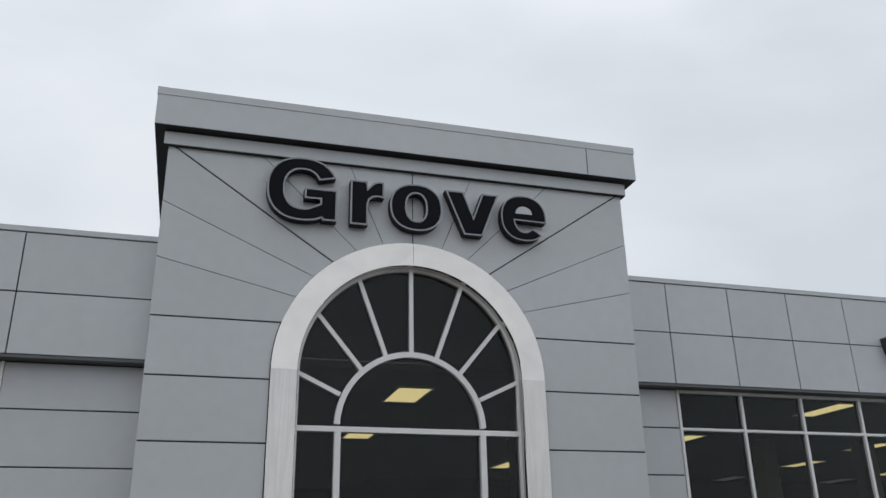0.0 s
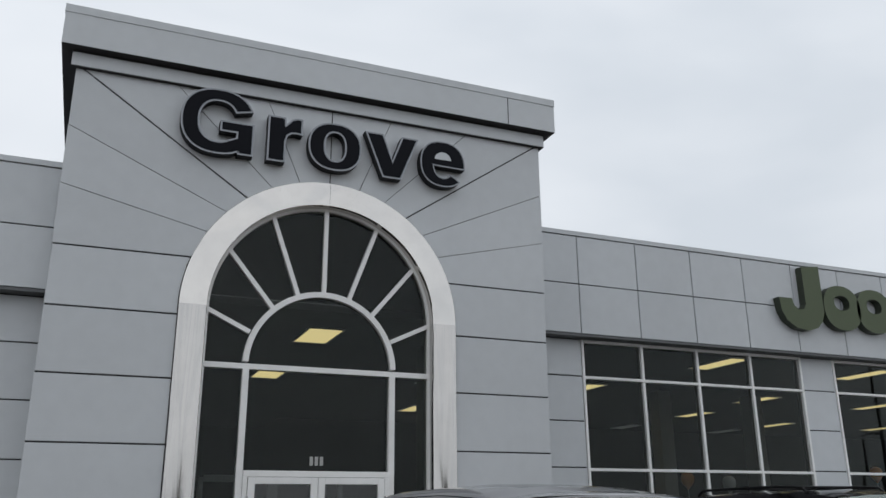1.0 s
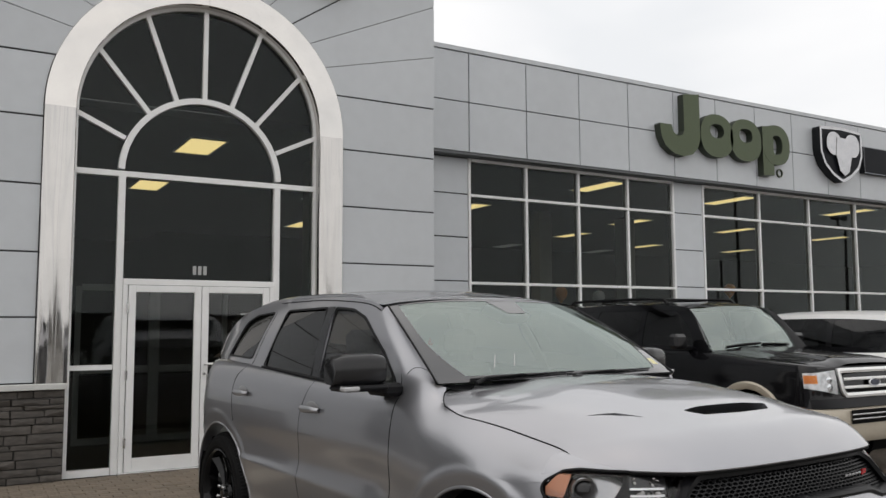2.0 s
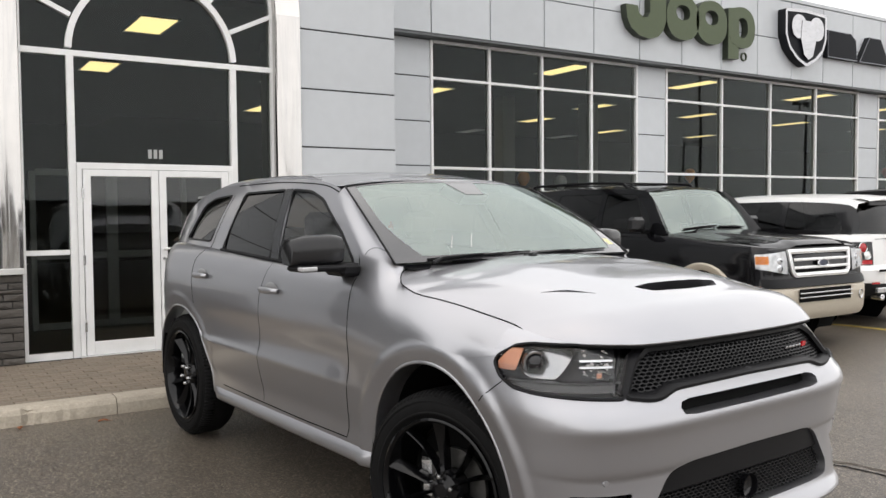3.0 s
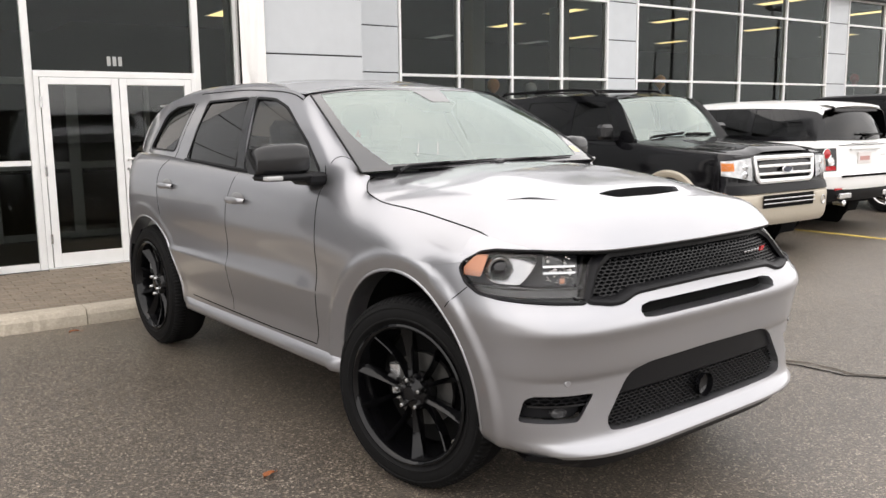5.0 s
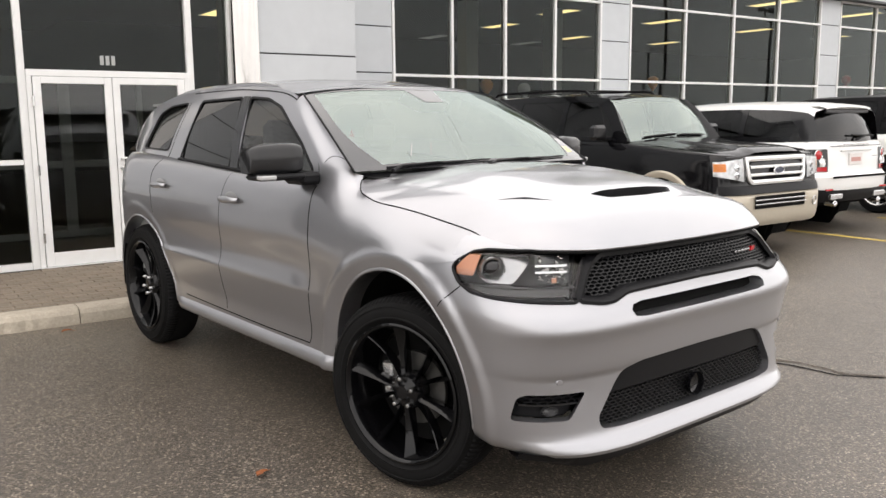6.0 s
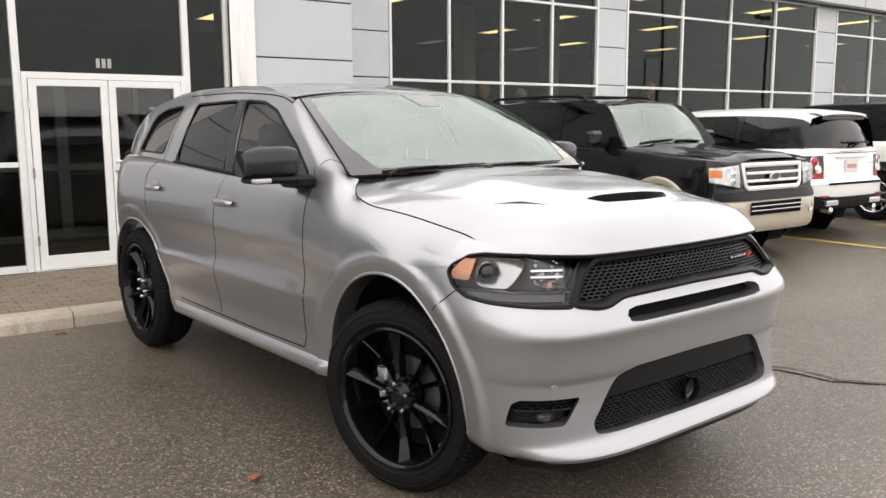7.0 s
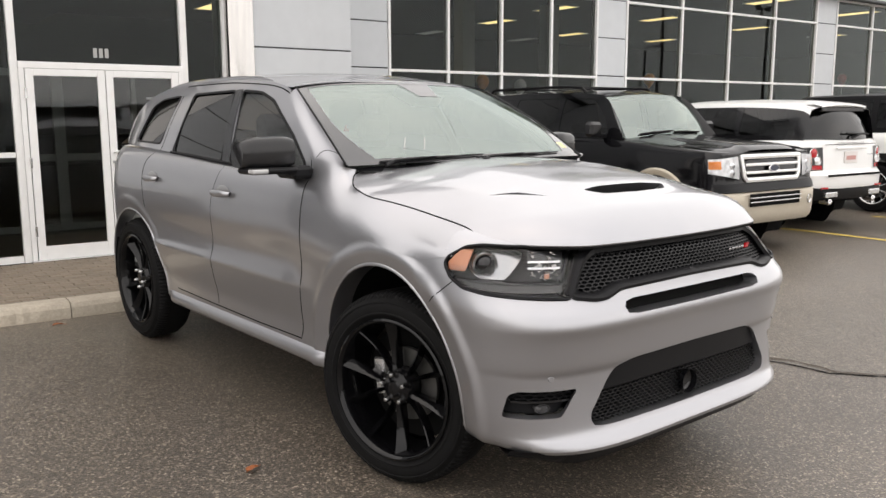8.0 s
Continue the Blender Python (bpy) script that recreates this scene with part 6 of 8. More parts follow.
            shelf("edge_rib", p0, p0 + 0.010, w, w + 0.0030, 0.014, 0.03, M_SIGNALBOX, "pale rib of the lamp edge")
    # fog lamps
    spun(fog_face, 45)
    for sy in (1, -1):
        fog = new("fog_light")
        fog.parent = car
        fog.matrix_basis = Matrix.Diagonal((1, sy, 1, 1))
        b = fog_face.copy()
        for v in b.verts:
            v.co += Vector((0.055, -0.035, 0))
        part("housing", b, M_BLACKPLASTIC, fog, "black fog light recess")
        bm = bmesh.new()

        def fplace(v, w, d):
            u = front_u(SUV, min(v, 0.93), w)
            return (u + 0.030 + d * 0.8, v - 0.02 - d * 0.5, w)
        b = hex_lattice([(0.70, 0.50), (0.875, 0.50), (0.865, 0.54), (0.69, 0.54)], fplace, 0.034, 0.020, 0.004, 0.015)
        part("fog_mesh", b, M_BLACKPLASTIC, fog)
        bm = bmesh.new()
        ribbon(bm, [[fplace(v, w, dd) for w, dd in ((0.492, -0.005), (0.492, 0.03), (0.500, 0.03), (0.500, -0.005), (0.492, -0.005))] for v in [0.69 + 0.2 * k / 10 for k in range(11)]])
        part("fog_bar", bm, M_GLOSSBLACK, fog)
        bm = bmesh.new()
        lathe(bm, [(0, 0.006), (0.018, 0.004), (0.026, -0.004), (0.030, -0.004), (0.032, -0.02)], 24)
        bmesh.ops.scale(bm, verts=bm.verts, vec=(1.1, 1, 0.62))
        bmesh.ops.rotate(bm, verts=bm.verts, cent=(0, 0, 0), matrix=Matrix.Rotation(radians(68), 3, "Z"))
        bmesh.ops.translate(bm, verts=bm.verts, vec=fplace(0.80, 0.467, 0.004))
        part("fog_lamp", bm, M_FOGLENS, fog, "small dark fog lamp", smooth=True)

    # grille
    full = GRILLE + [(-v, w) for v, w in GRILLE[::-1][1:-1]]
    grille = new("grille")
    grille.parent = car

    def lip(v):
        """Height under the hood's front edge."""
        return 1.070 - 0.010 * min(1.0, abs(v) / 0.862) ** 2.2

    def gplace(v, w, d):
        lean = max(0.0, w - 1.03) * 0.35
        return (front_u(SUV, v, w) + 0.022 + lean + d, v, min(w, lip(v) - 0.02))
    rim_poly = ccw(round_poly([(v, min(w, lip(v))) for v, w in full], 0.02, 2))
    bm = bmesh.new()
    inner = inset_poly(rim_poly, 0.030)
    ribbon(bm, [[(front_u(SUV, q[0], q[1]) + dd + max(0, q[1] - 1.03) * 0.35, q[0], q[1]) for q, dd in ((p, 0.020), (p, -0.006), ((np.array(p) * 0.6 + np.array(i) * 0.4), -0.012), (i, 0.004), (i, 0.06))] for p, i in zip(rim_poly, inner)], True)
    bmesh.ops.recalc_face_normals(bm, faces=bm.faces)
    part("grille_frame", bm, M_BLACKPLASTIC, grille, "satin black grille frame", smooth=True)
    part("grille_mesh", hex_lattice([tuple(i) for i in inner], gplace, 0.030, 0.0165, 0.0036, 0.014), M_GRILLE, grille, "black honeycomb mesh")
    bm = bmesh.new()
    bm.faces.new([bm.verts.new((front_u(SUV, q[0], q[1]) + 0.065, q[0], q[1])) for q in inner])
    part("grille_back", bm, M_MATTE, grille)
    for k in range(5):
        v = -0.335 - 0.030 * k
        bm = bmesh.new()
        u = front_u(SUV, v, 0.97)
        add_box(bm, u + 0.012, u + 0.022, v - 0.0095, v + 0.0095, 0.967, 0.977, 0.002)
        part("badge_bar", bm, M_EMBLEM, grille, "small chrome badge bar")
    for k in range(2):
        v = -0.492 - 0.020 * k
        bm = bmesh.new()
        u = front_u(SUV, v, 0.97)
        vs = [bm.verts.new((u + dd, v + a, w)) for dd in (0.012, 0.022) for a, w in ((0.010, 0.962), (-0.002, 0.962), (-0.010, 0.982), (0.002, 0.982))]
        for q in ((0, 1, 2, 3), (4, 7, 6, 5), (0, 4, 5, 1), (1, 5, 6, 2), (2, 6, 7, 3), (3, 7, 4, 0)):
            bm.faces.new([vs[i] for i in q])
        part("badge_slash", bm, M_RED, grille, "small red badge slash")
    # air slot in the bumper and the low intake
    sfull = SLOT + [(-v, w) for v, w in SLOT[::-1][1:-1]]
    bm = bmesh.new()
    bm.faces.new([bm.verts.new((front_u(SUV, q[0], q[1]) + 0.07, q[0], q[1])) for q in sfull])
    part("slot_back", bm, M_MATTE, car, "black panel in the bumper slot")
    intake = new("lower_intake")
    intake.parent = car
    ifull = ccw(INTAKE + [(-v, w) for v, w in INTAKE[::-1][1:-1]])

    def iplace(v, w, d):
        return (front_u(SUV, v, w) + 0.035 + d, v, w)
    low = [(-0.545, 0.388), (0.545, 0.388), (0.602, 0.405), (0.608, 0.43), (0.565, 0.505), (-0.565, 0.505), (-0.608, 0.43), (-0.602, 0.405)]
    part("intake_mesh", hex_lattice(low, iplace, 0.030, 0.0165, 0.0036, 0.014), M_GRILLE, intake, "black honeycomb mesh")
    bm = bmesh.new()
    rings = []
    for k in range(33):
        v = -0.62 + 1.24 * k / 32
        rings.append([iplace(v, 0.505, -0.004), iplace(v * 0.985, 0.515, -0.016), iplace(v * 0.90, 0.615, -0.010), iplace(v * 0.88, 0.630, 0.03)])
    ribbon(bm, rings)
    bmesh.ops.recalc_face_normals(bm, faces=bm.faces)
    part("intake_panel", bm, M_BLACKPLASTIC, intake, "plain black upper panel", smooth=True)
    bm = bmesh.new()
    bm.faces.new([bm.verts.new((-0.85, q[0], q[1])) for q in ((-0.64, 0.36), (0.64, 0.36), (0.64, 0.64), (-0.64, 0.64))])
    part("intake_back", bm, M_MATTE, intake)
    bm = bmesh.new()
    lathe(bm, [(0, 0.004), (0.034, 0.003), (0.046, -0.004), (0.050, -0.03)], 32)
    bmesh.ops.rotate(bm, verts=bm.verts, cent=(0, 0, 0), matrix=Matrix.Rotation(radians(-90), 3, "Z"))
    bmesh.ops.translate(bm, verts=bm.verts, vec=(front_u(SUV, 0, 0.44) + 0.03, 0.0, 0.445))
    part("radar_cover", bm, M_GLOSSBLACK, intake, "round black sensor cover", smooth=True)
    for v, w in ((0.779, 0.593), (-0.779, 0.593)):
        bm = bmesh.new()
        lathe(bm, [(0, 0.004), (0.010, 0.004), (0.012, 0.001), (0.014, 0.001), (0.014, -0.01)], 16)
        bmesh.ops.rotate(bm, verts=bm.verts, cent=(0, 0, 0), matrix=Matrix.Rotation(radians(65 if v > 0 else 115), 3, "Z"))
        bmesh.ops.translate(bm, verts=bm.verts, vec=(front_u(SUV, v, w), v, w))
        part("parking_sensor", bm, M_PAINT, car, smooth=True)

    # cabin
    cab = new("cabin")
    cab.parent = car
    bm = bmesh.new()
    ribbon(bm, [[(0.50 + 0.3 * k / 6, y, 1.24 - 0.03 * (k / 6) ** 2 - 0.02 * abs(y)) for y in (-0.78, -0.5, 0, 0.5, 0.78)] for k in range(7)])
    part("dashboard", bm, M_DASH, cab, "grey dashboard", smooth=True)
    part("dash_front", box(0.80, 0.86, -0.76, 0.76, 0.75, 1.205, 0.02), M_DASH, cab)
    part("cabin_floor", box(0.5, 3.7, -0.82, 0.82, 0.45, 0.50), M_SEAT, cab)
    for sy in (1, -1):
        part("door_lining", box(0.6, 3.6, sy * 0.84 - 0.01, sy * 0.84 + 0.01, 0.5, 1.24), M_SEAT, cab)
    for uu in (1.25, 2.25):
        for vv in (0.38, -0.38):
            seat = bmesh.new()
            add_box(seat, uu, uu + 0.52, vv - 0.25, vv + 0.25, 0.70, 0.86, 0.05)
            part("seat", seat, M_SEAT, cab)
            sb = bmesh.new()
            add_box(sb, uu + 0.50, uu + 0.64, vv - 0.25, vv + 0.25, 0.80, 1.38, 0.05)
            bmesh.ops.rotate(sb, verts=sb.verts, cent=(uu + 0.5, 0, 0.8), matrix=Matrix.Rotation(radians(12), 3, "Y"))
            part("backrest", sb, M_SEAT, cab)
            hb = bmesh.new()
            add_box(hb, uu + 0.63, uu + 0.73, vv - 0.13, vv + 0.13, 1.40, 1.58, 0.04)
            part("headrest", hb, M_SEAT, cab)
    bm = bmesh.new()
    lathe(bm, [(0.185 + 0.014 * math.cos(a), 0.014 * math.sin(a)) for a in [2 * math.pi * k / 8 for k in range(9)]], 32)
    bmesh.ops.rotate(bm, verts=bm.verts, cent=(0, 0, 0), matrix=Matrix.Rotation(radians(-90), 3, "Z") @ Matrix.Rotation(radians(20), 3, "X"))
    bmesh.ops.translate(bm, verts=bm.verts, vec=(0.98, -0.38, 1.16))
    part("steering_wheel", bm, M_BLACKPLASTIC, cab, smooth=True)
    part("headliner", box(1.3, 3.6, -0.58, 0.58, 1.70, 1.715), M_SEAT, cab)

    # wheels
    first = build_wheel(mats=(M_WHEEL, M_NUT))
    first.parent = car
    tagged(first, "gloss black alloy wheel with twin spokes")
    base = Matrix.Translation((-0.02, 0.815, AX_W)) @ Matrix.Rotation(radians(14), 4, "Z") @ Matrix.Rotation(radians(5), 4, "Y")
    first.matrix_basis = base
    for m in (Matrix.Translation((3.02, 0.815, 0.428)) @ Matrix.Rotation(radians(38), 4, "Y"),
              Matrix.Translation((-0.02, -0.80, AX_W)) @ Matrix.Rotation(radians(190), 4, "Z"),
              Matrix.Translation((3.02, -0.80, 0.428)) @ Matrix.Rotation(radians(180), 4, "Z")):
        copy_thing(first, m)
    # tail lamps
    bm = bmesh.new()
    ribbon(bm, [[(SUV["ur"] + 0.37 * math.cos(a), 0.93 * math.sin(a) + 0.004, w) for w in (1.06, 1.12, 1.2)] for a in [radians(30 + 50 * k / 8) for k in range(9)]])
    both("tail_light", bm, M_RED, car)
    lens.free()
    fog_face.free()


def round_open(line, r=0.05):
    """Rounds the inner corners of an open line."""
    out = [line[0]]
    for a, b, c in zip(line, line[1:], line[2:]):
        a, b, c = np.array(a), np.array(b), np.array(c)
        ra = min(r, 0.4 * np.linalg.norm(a - b), 0.4 * np.linalg.norm(c - b))
        p, q = b + (a - b) / np.linalg.norm(a - b) * ra, b + (c - b) / np.linalg.norm(c - b) * ra
        out += [tuple((1 - t) ** 2 * p + 2 * t * (1 - t) * b + t * t * q) for t in (0, 0.33, 0.67, 1)]
    return out + [line[-1]]


M_PALEMARK = material("pale_bar_and_glint", (0.42, 0.42, 0.41), 0.5, vary=0.1)
M_STICKER = material("pale_yellow_sticker", (0.62, 0.58, 0.30), 0.5, vary=0.1)
M_DOORGLASS = glass("door_glass", (0.45, 0.47, 0.45), 1.6)
M_SCREEN = glass("windscreen_glass", (0.70, 0.79, 0.74), 2.85, shine=(0.89, 1.0, 0.95))
M_CUP = material("shaded_handle_cup", (0.40, 0.395, 0.40), 0.35, 0.7, coat=0.5)
M_MIRROR = material("mirror_black", (0.010, 0.010, 0.011), 0.20, coat=0.12, spec=0.4)
M_GRILLE = material("satin_black_mesh", (0.010, 0.010, 0.011), 0.36, spec=0.28, vary=0.05)
M_DASH = material("grey_dashboard", (0.20, 0.205, 0.20), 0.7, vary=0.1)
M_DRL = material("running_light_strip", (0.045, 0.044, 0.043), 0.2, 0.1)
M_SIGNALBOX = material("faceted_signal_lamp", (0.17, 0.17, 0.175), 0.25, 0.8, vary=0.6, grain=70, bump=0.004, bump_scale=90)
WHEEL_R, AX_W = 0.430, 0.381
build_silver_suv()

# ---- parked vehicles ----


def place_car(x, y, facing, s=1.0):
    """Pose of a car whose front axle stands at x, y; facing is -1 with the nose to -y, 1 with the nose away."""
    if facing < 0:
        u, v = (0, 1), (-1, 0)
    else:
        u, v = (0, -1), (1, 0)
    return Matrix(((u[0], v[0], 0, x), (u[1], v[1], 0, y), (0, 0, 1, 0), (0, 0, 0, 1))) @ Matrix.Scale(s, 4)


def parked_suv(p, root):
    """A parked sport utility vehicle from its tables; returns its helper functions."""
    paint = p["paint"]
    cant, belt = smooth_table(p["cant"]), smooth_table(p["top"])
    wb = p["base"]

    def side(u, w):
        k = (w - p["belt_w"]) / (p["roof"] - p["belt_w"])
        return p["v_belt"] - p["lean"] * (0.5 * k + 0.5 * k * k) - 0.03 * ((u - 1.8) / 2) ** 2 - 0.20 * max(0.0, u - p["taper"]) ** 2

    def roof_h(u, q):
        return cant(max(u, p["roof_u"])) + 0.05 * (1 - abs(q) ** 2.6)

    shell = half_shell(p)
    for cu in (0.0, wb):
        lip = circle_poly(cu, 0.40, p["arch"], p["arch"] * 1.08, 24, -14, 194)
        lip[0], lip[-1] = (cu + p["arch"], 0.18), (cu - p["arch"], 0.18)
        cut(shell, lip, (0, 2), lambda c: c.y > 0.6, (0, -0.12, 0))
    split = p.get("split")
    low = bmesh.new()
    if split:
        bmesh.ops.bisect_plane(shell, geom=shell.verts[:] + shell.edges[:] + shell.faces[:], plane_co=(0, 0, split), plane_no=(0, 0, 1))
        gone = [f for f in shell.faces if f.calc_center_median().z < split]
        vm = {}
        for f in gone:
            for v in f.verts:
                if v not in vm:
                    vm[v] = low.verts.new(v.co)
            low.faces.new([vm[v] for v in f.verts])
        bmesh.ops.delete(shell, geom=gone, context="FACES")
        part("lower_cladding", mirrored(low), p["low_paint"], root, p["low_label"], smooth=True, sharp=35)
    else:
        low.free()
    part("body", mirrored(shell), paint, root, smooth=True, sharp=35)
    # glass house
    us = [p["a_foot"] + (p["roof_u"] - p["a_foot"]) * k / 12 for k in range(12)] + [p["roof_u"] + (p["end"] - p["roof_u"]) * k / 30 for k in range(31)]
    gh = bmesh.new()
    ribbon(gh, [[(u, side(u, w), w) for w in [belt(u) + 0.004 + (max(cant(u), belt(u) + 0.008) - belt(u) - 0.004) * k / 12 for k in range(13)]] for u in us])
    for poly in p["windows"]:
        pane = cut(gh, round_poly(poly, 0.04), (0, 2), lambda c: True, (0, -0.015, 0))
        bmesh.ops.translate(pane, verts=pane.verts, vec=(0, -0.006, 0))
        if sum(f.normal.y for f in pane.faces) < 0:
            bmesh.ops.reverse_faces(pane, faces=pane.faces)
        for o in both("side_window", pane, M_PRIVACY, root, "dark tinted side glass"):
            o.visible_shadow = False
    part("window_surround", mirrored(gh), p.get("pillar", paint), root, smooth=True)
    bm = bmesh.new()
    n = 24

    def front_edge(q):
        return p["roof_u"] + 0.04 - 0.14 * (1 - q * q)
    ribbon(bm, [[(front_edge(q) + (p["end"] - front_edge(q)) * s, q * side(front_edge(q) + (p["end"] - front_edge(q)) * s, cant(front_edge(q) + (p["end"] - front_edge(q)) * s)),
                  roof_h(front_edge(q) + (p["end"] - front_edge(q)) * s, q)) for q in [-1 + 2 * j / n for j in range(n + 1)]] for s in [k / 20 for k in range(21)]])
    bmesh.ops.recalc_face_normals(bm, faces=bm.faces)
    drop = p.get("drop", 0.0)
    if drop:
        for sy in (1, -1):
            ribbon(bm, [[(u, sy * (side(u, cant(u) - drop * k / 3) + 0.004), cant(u) - drop * k / 3) for k in range(4)] for u in [p["roof_u"] + 0.05 + (p["end"] - 0.05 - p["roof_u"]) * j / 24 for j in range(25)]])
        bmesh.ops.recalc_face_normals(bm, faces=bm.faces)
    part("roof", bm, p.get("roof_paint", paint), root, smooth=True)

    # windscreen and its pillars
    def screen(q, s):
        a = (p["screen_u"] + 0.10 * q * q, p["v_belt"] * 0.86 * q, belt(p["screen_u"]) + 0.05 * (1 - q * q) + 0.01)
        b = (front_edge(q), q * (side(p["roof_u"], cant(p["roof_u"])) - 0.03), roof_h(front_edge(q), q) - 0.003)
        g = 0.035 * math.sin(math.pi * s)
        return tuple(x + (y - x) * s for x, y in zip(a, b))[0] - g * 0.4, a[1] + (b[1] - a[1]) * s, a[2] + (b[2] - a[2]) * s + g
    bm = bmesh.new()
    ribbon(bm, [[screen(-1 + 2 * j / 16, i / 10) for j in range(17)] for i in range(11)])
    bmesh.ops.recalc_face_normals(bm, faces=bm.faces)
    if sum(f.normal.z for f in bm.faces) < 0:
        bmesh.ops.reverse_faces(bm, faces=bm.faces)
    o = part("windscreen", bm, M_SCREEN, root, smooth=True)
    o.visible_shadow = False
    bm = bmesh.new()
    ribbon(bm, [[(screen(1, k / 12)), ((screen(1, k / 12)[0] + uu) / 2 - 0.01, (screen(1, k / 12)[1] + side(uu, cant(uu))) / 2 + 0.015, (screen(1, k / 12)[2] + cant(uu)) / 2 + 0.012), (uu, side(uu, cant(uu)), cant(uu))]
                 for k, uu in [(k, p["a_foot"] + (p["roof_u"] + 0.08 - p["a_foot"]) * k / 12) for k in range(13)]])
    bmesh.ops.recalc_face_normals(bm, faces=bm.faces)
    both("windscreen_pillar", bm, p.get("pillar", paint), root)

    # hood
    def hood_pt(q, s):
        v = q * p["hood_half"]
        nose = p["uf"] - (p["uf"] - p["hood_nose"]) * (1 - min(0.99, abs(v) / 0.98) ** p["nf"]) ** (1 / p["nf"])
        u = nose + (p["screen_u"] - 0.02 + 0.1 * q * q - nose) * s
        w = belt(u) + 0.02 + 0.045 * (1 - abs(q) ** 2.5) - 0.05 * max(0.0, 1 - s / 0.12) ** 2
        dome = max(0.0, min(1.0, (0.62 - abs(q)) / 0.14))
        return u, v, w + 0.018 * dome * dome * (3 - 2 * dome)
    bm = bmesh.new()
    ribbon(bm, [[hood_pt(-1 + 2 * j / 28, s) for j in range(29)] for s in [0, 0.02, 0.05, 0.09] + [0.13 + 0.87 * k / 12 for k in range(13)]])
    bmesh.ops.recalc_face_normals(bm, faces=bm.faces)
    part("hood", bm, paint, root, smooth=True)
    for q0, q1 in ((0.75, 0.05), (0.0, -0.7)):
        bm = bmesh.new()
        tube(bm, [Vector(screen(q0 + (q1 - q0) * k / 6, 0.05 + 0.02 * k / 6)) + Vector((-0.012, 0, 0.014)) for k in range(7)], 0.011, 6)
        part("wiper", bm, M_BLACKPLASTIC, root)
    part("underbody", box(-0.6, p["end"] - 0.2, -0.82, 0.82, 0.32, 0.42, 0.02), M_MATTE, root)
    part("cabin_floor", box(0.6, p["end"] - 0.15, -0.80, 0.80, 0.80, 0.84), M_SEAT, root)
    part("dashboard", box(p["screen_u"] + 0.05, p["screen_u"] + 0.45, -0.75, 0.75, 1.0, belt(p["screen_u"]) - 0.02, 0.03), M_DASH, root)
    for vv in (0.4, -0.4):
        part("seat", box(1.75, 1.9, vv - 0.25, vv + 0.25, 0.85, 1.5, 0.05), M_SEAT, root)
    for cu in (0.0, wb):
        bm = bmesh.new()
        ribbon(bm, [[(cu + (p["arch"] + 0.01) * math.cos(a), y, 0.40 + (p["arch"] * 1.08 + 0.01) * math.sin(a)) for y in (0.95, 0.5)] for a in [radians(-30 + 240 * k / 16) for k in range(17)]])
        both("wheel_liner", bm, M_MATTE, root)
        bm = bmesh.new()
        bm.faces.new([bm.verts.new((cu + 0.55 * math.cos(2 * math.pi * k / 20), 0.52, 0.40 + 0.58 * math.sin(2 * math.pi * k / 20))) for k in range(20)])
        both("inner_liner", bm, M_MATTE, root)
    wheel = build_wheel(0.395, 0.262, 0.26, p["spokes"], (p["rim_mat"], M_CHROME), twin=p.get("twin", False))
    wheel.parent = root
    wheel.matrix_basis = Matrix.Translation((0, 0.83, 0.392))
    for m in (Matrix.Translation((wb, 0.83, 0.392)), Matrix.Translation((0, -0.83, 0.392)) @ Matrix.Rotation(radians(180), 4, "Z"), Matrix.Translation((wb, -0.83, 0.392)) @ Matrix.Rotation(radians(180), 4, "Z")):
        copy_thing(wheel, m)
    # mirrors
    for sy in (1, -1):
        m = new("mirror")
        m.parent = root
        m.matrix_basis = Matrix.Diagonal((1, sy, 1, 1))
        um = p["mirror_u"]
        part("housing", box(um - 0.06, um + 0.09, p["v_belt"] + 0.07, p["v_belt"] + 0.29, belt(um) + 0.03, belt(um) + 0.22, 0.04), p.get("mirror_mat", M_MIRROR), m)
        part("bracket", box(um - 0.04, um + 0.05, p["v_belt"] - 0.06, p["v_belt"] + 0.09, belt(um) + 0.015, belt(um) + 0.07, 0.015), M_BLACKPLASTIC, m)
    # door handles and door joints
    for uh in p["handles"]:
        both("door_handle", box(uh - 0.10, uh + 0.10, p["v_belt"] + 0.052, p["v_belt"] + 0.085, belt(uh) - 0.20, belt(uh) - 0.165, 0.01), paint, root)
    return side, roof_h, belt, cant, screen


ROWS = [0, 0.04, 0.10, 0.17, 0.25, 0.33, 0.42, 0.50, 0.58, 0.66, 0.74, 0.82, 0.89, 0.94, 0.975, 1.0]
NO_CREASE = dict(roll=[(0.03, 0.010), (0.08, 0.016), (0.16, 0.018)])

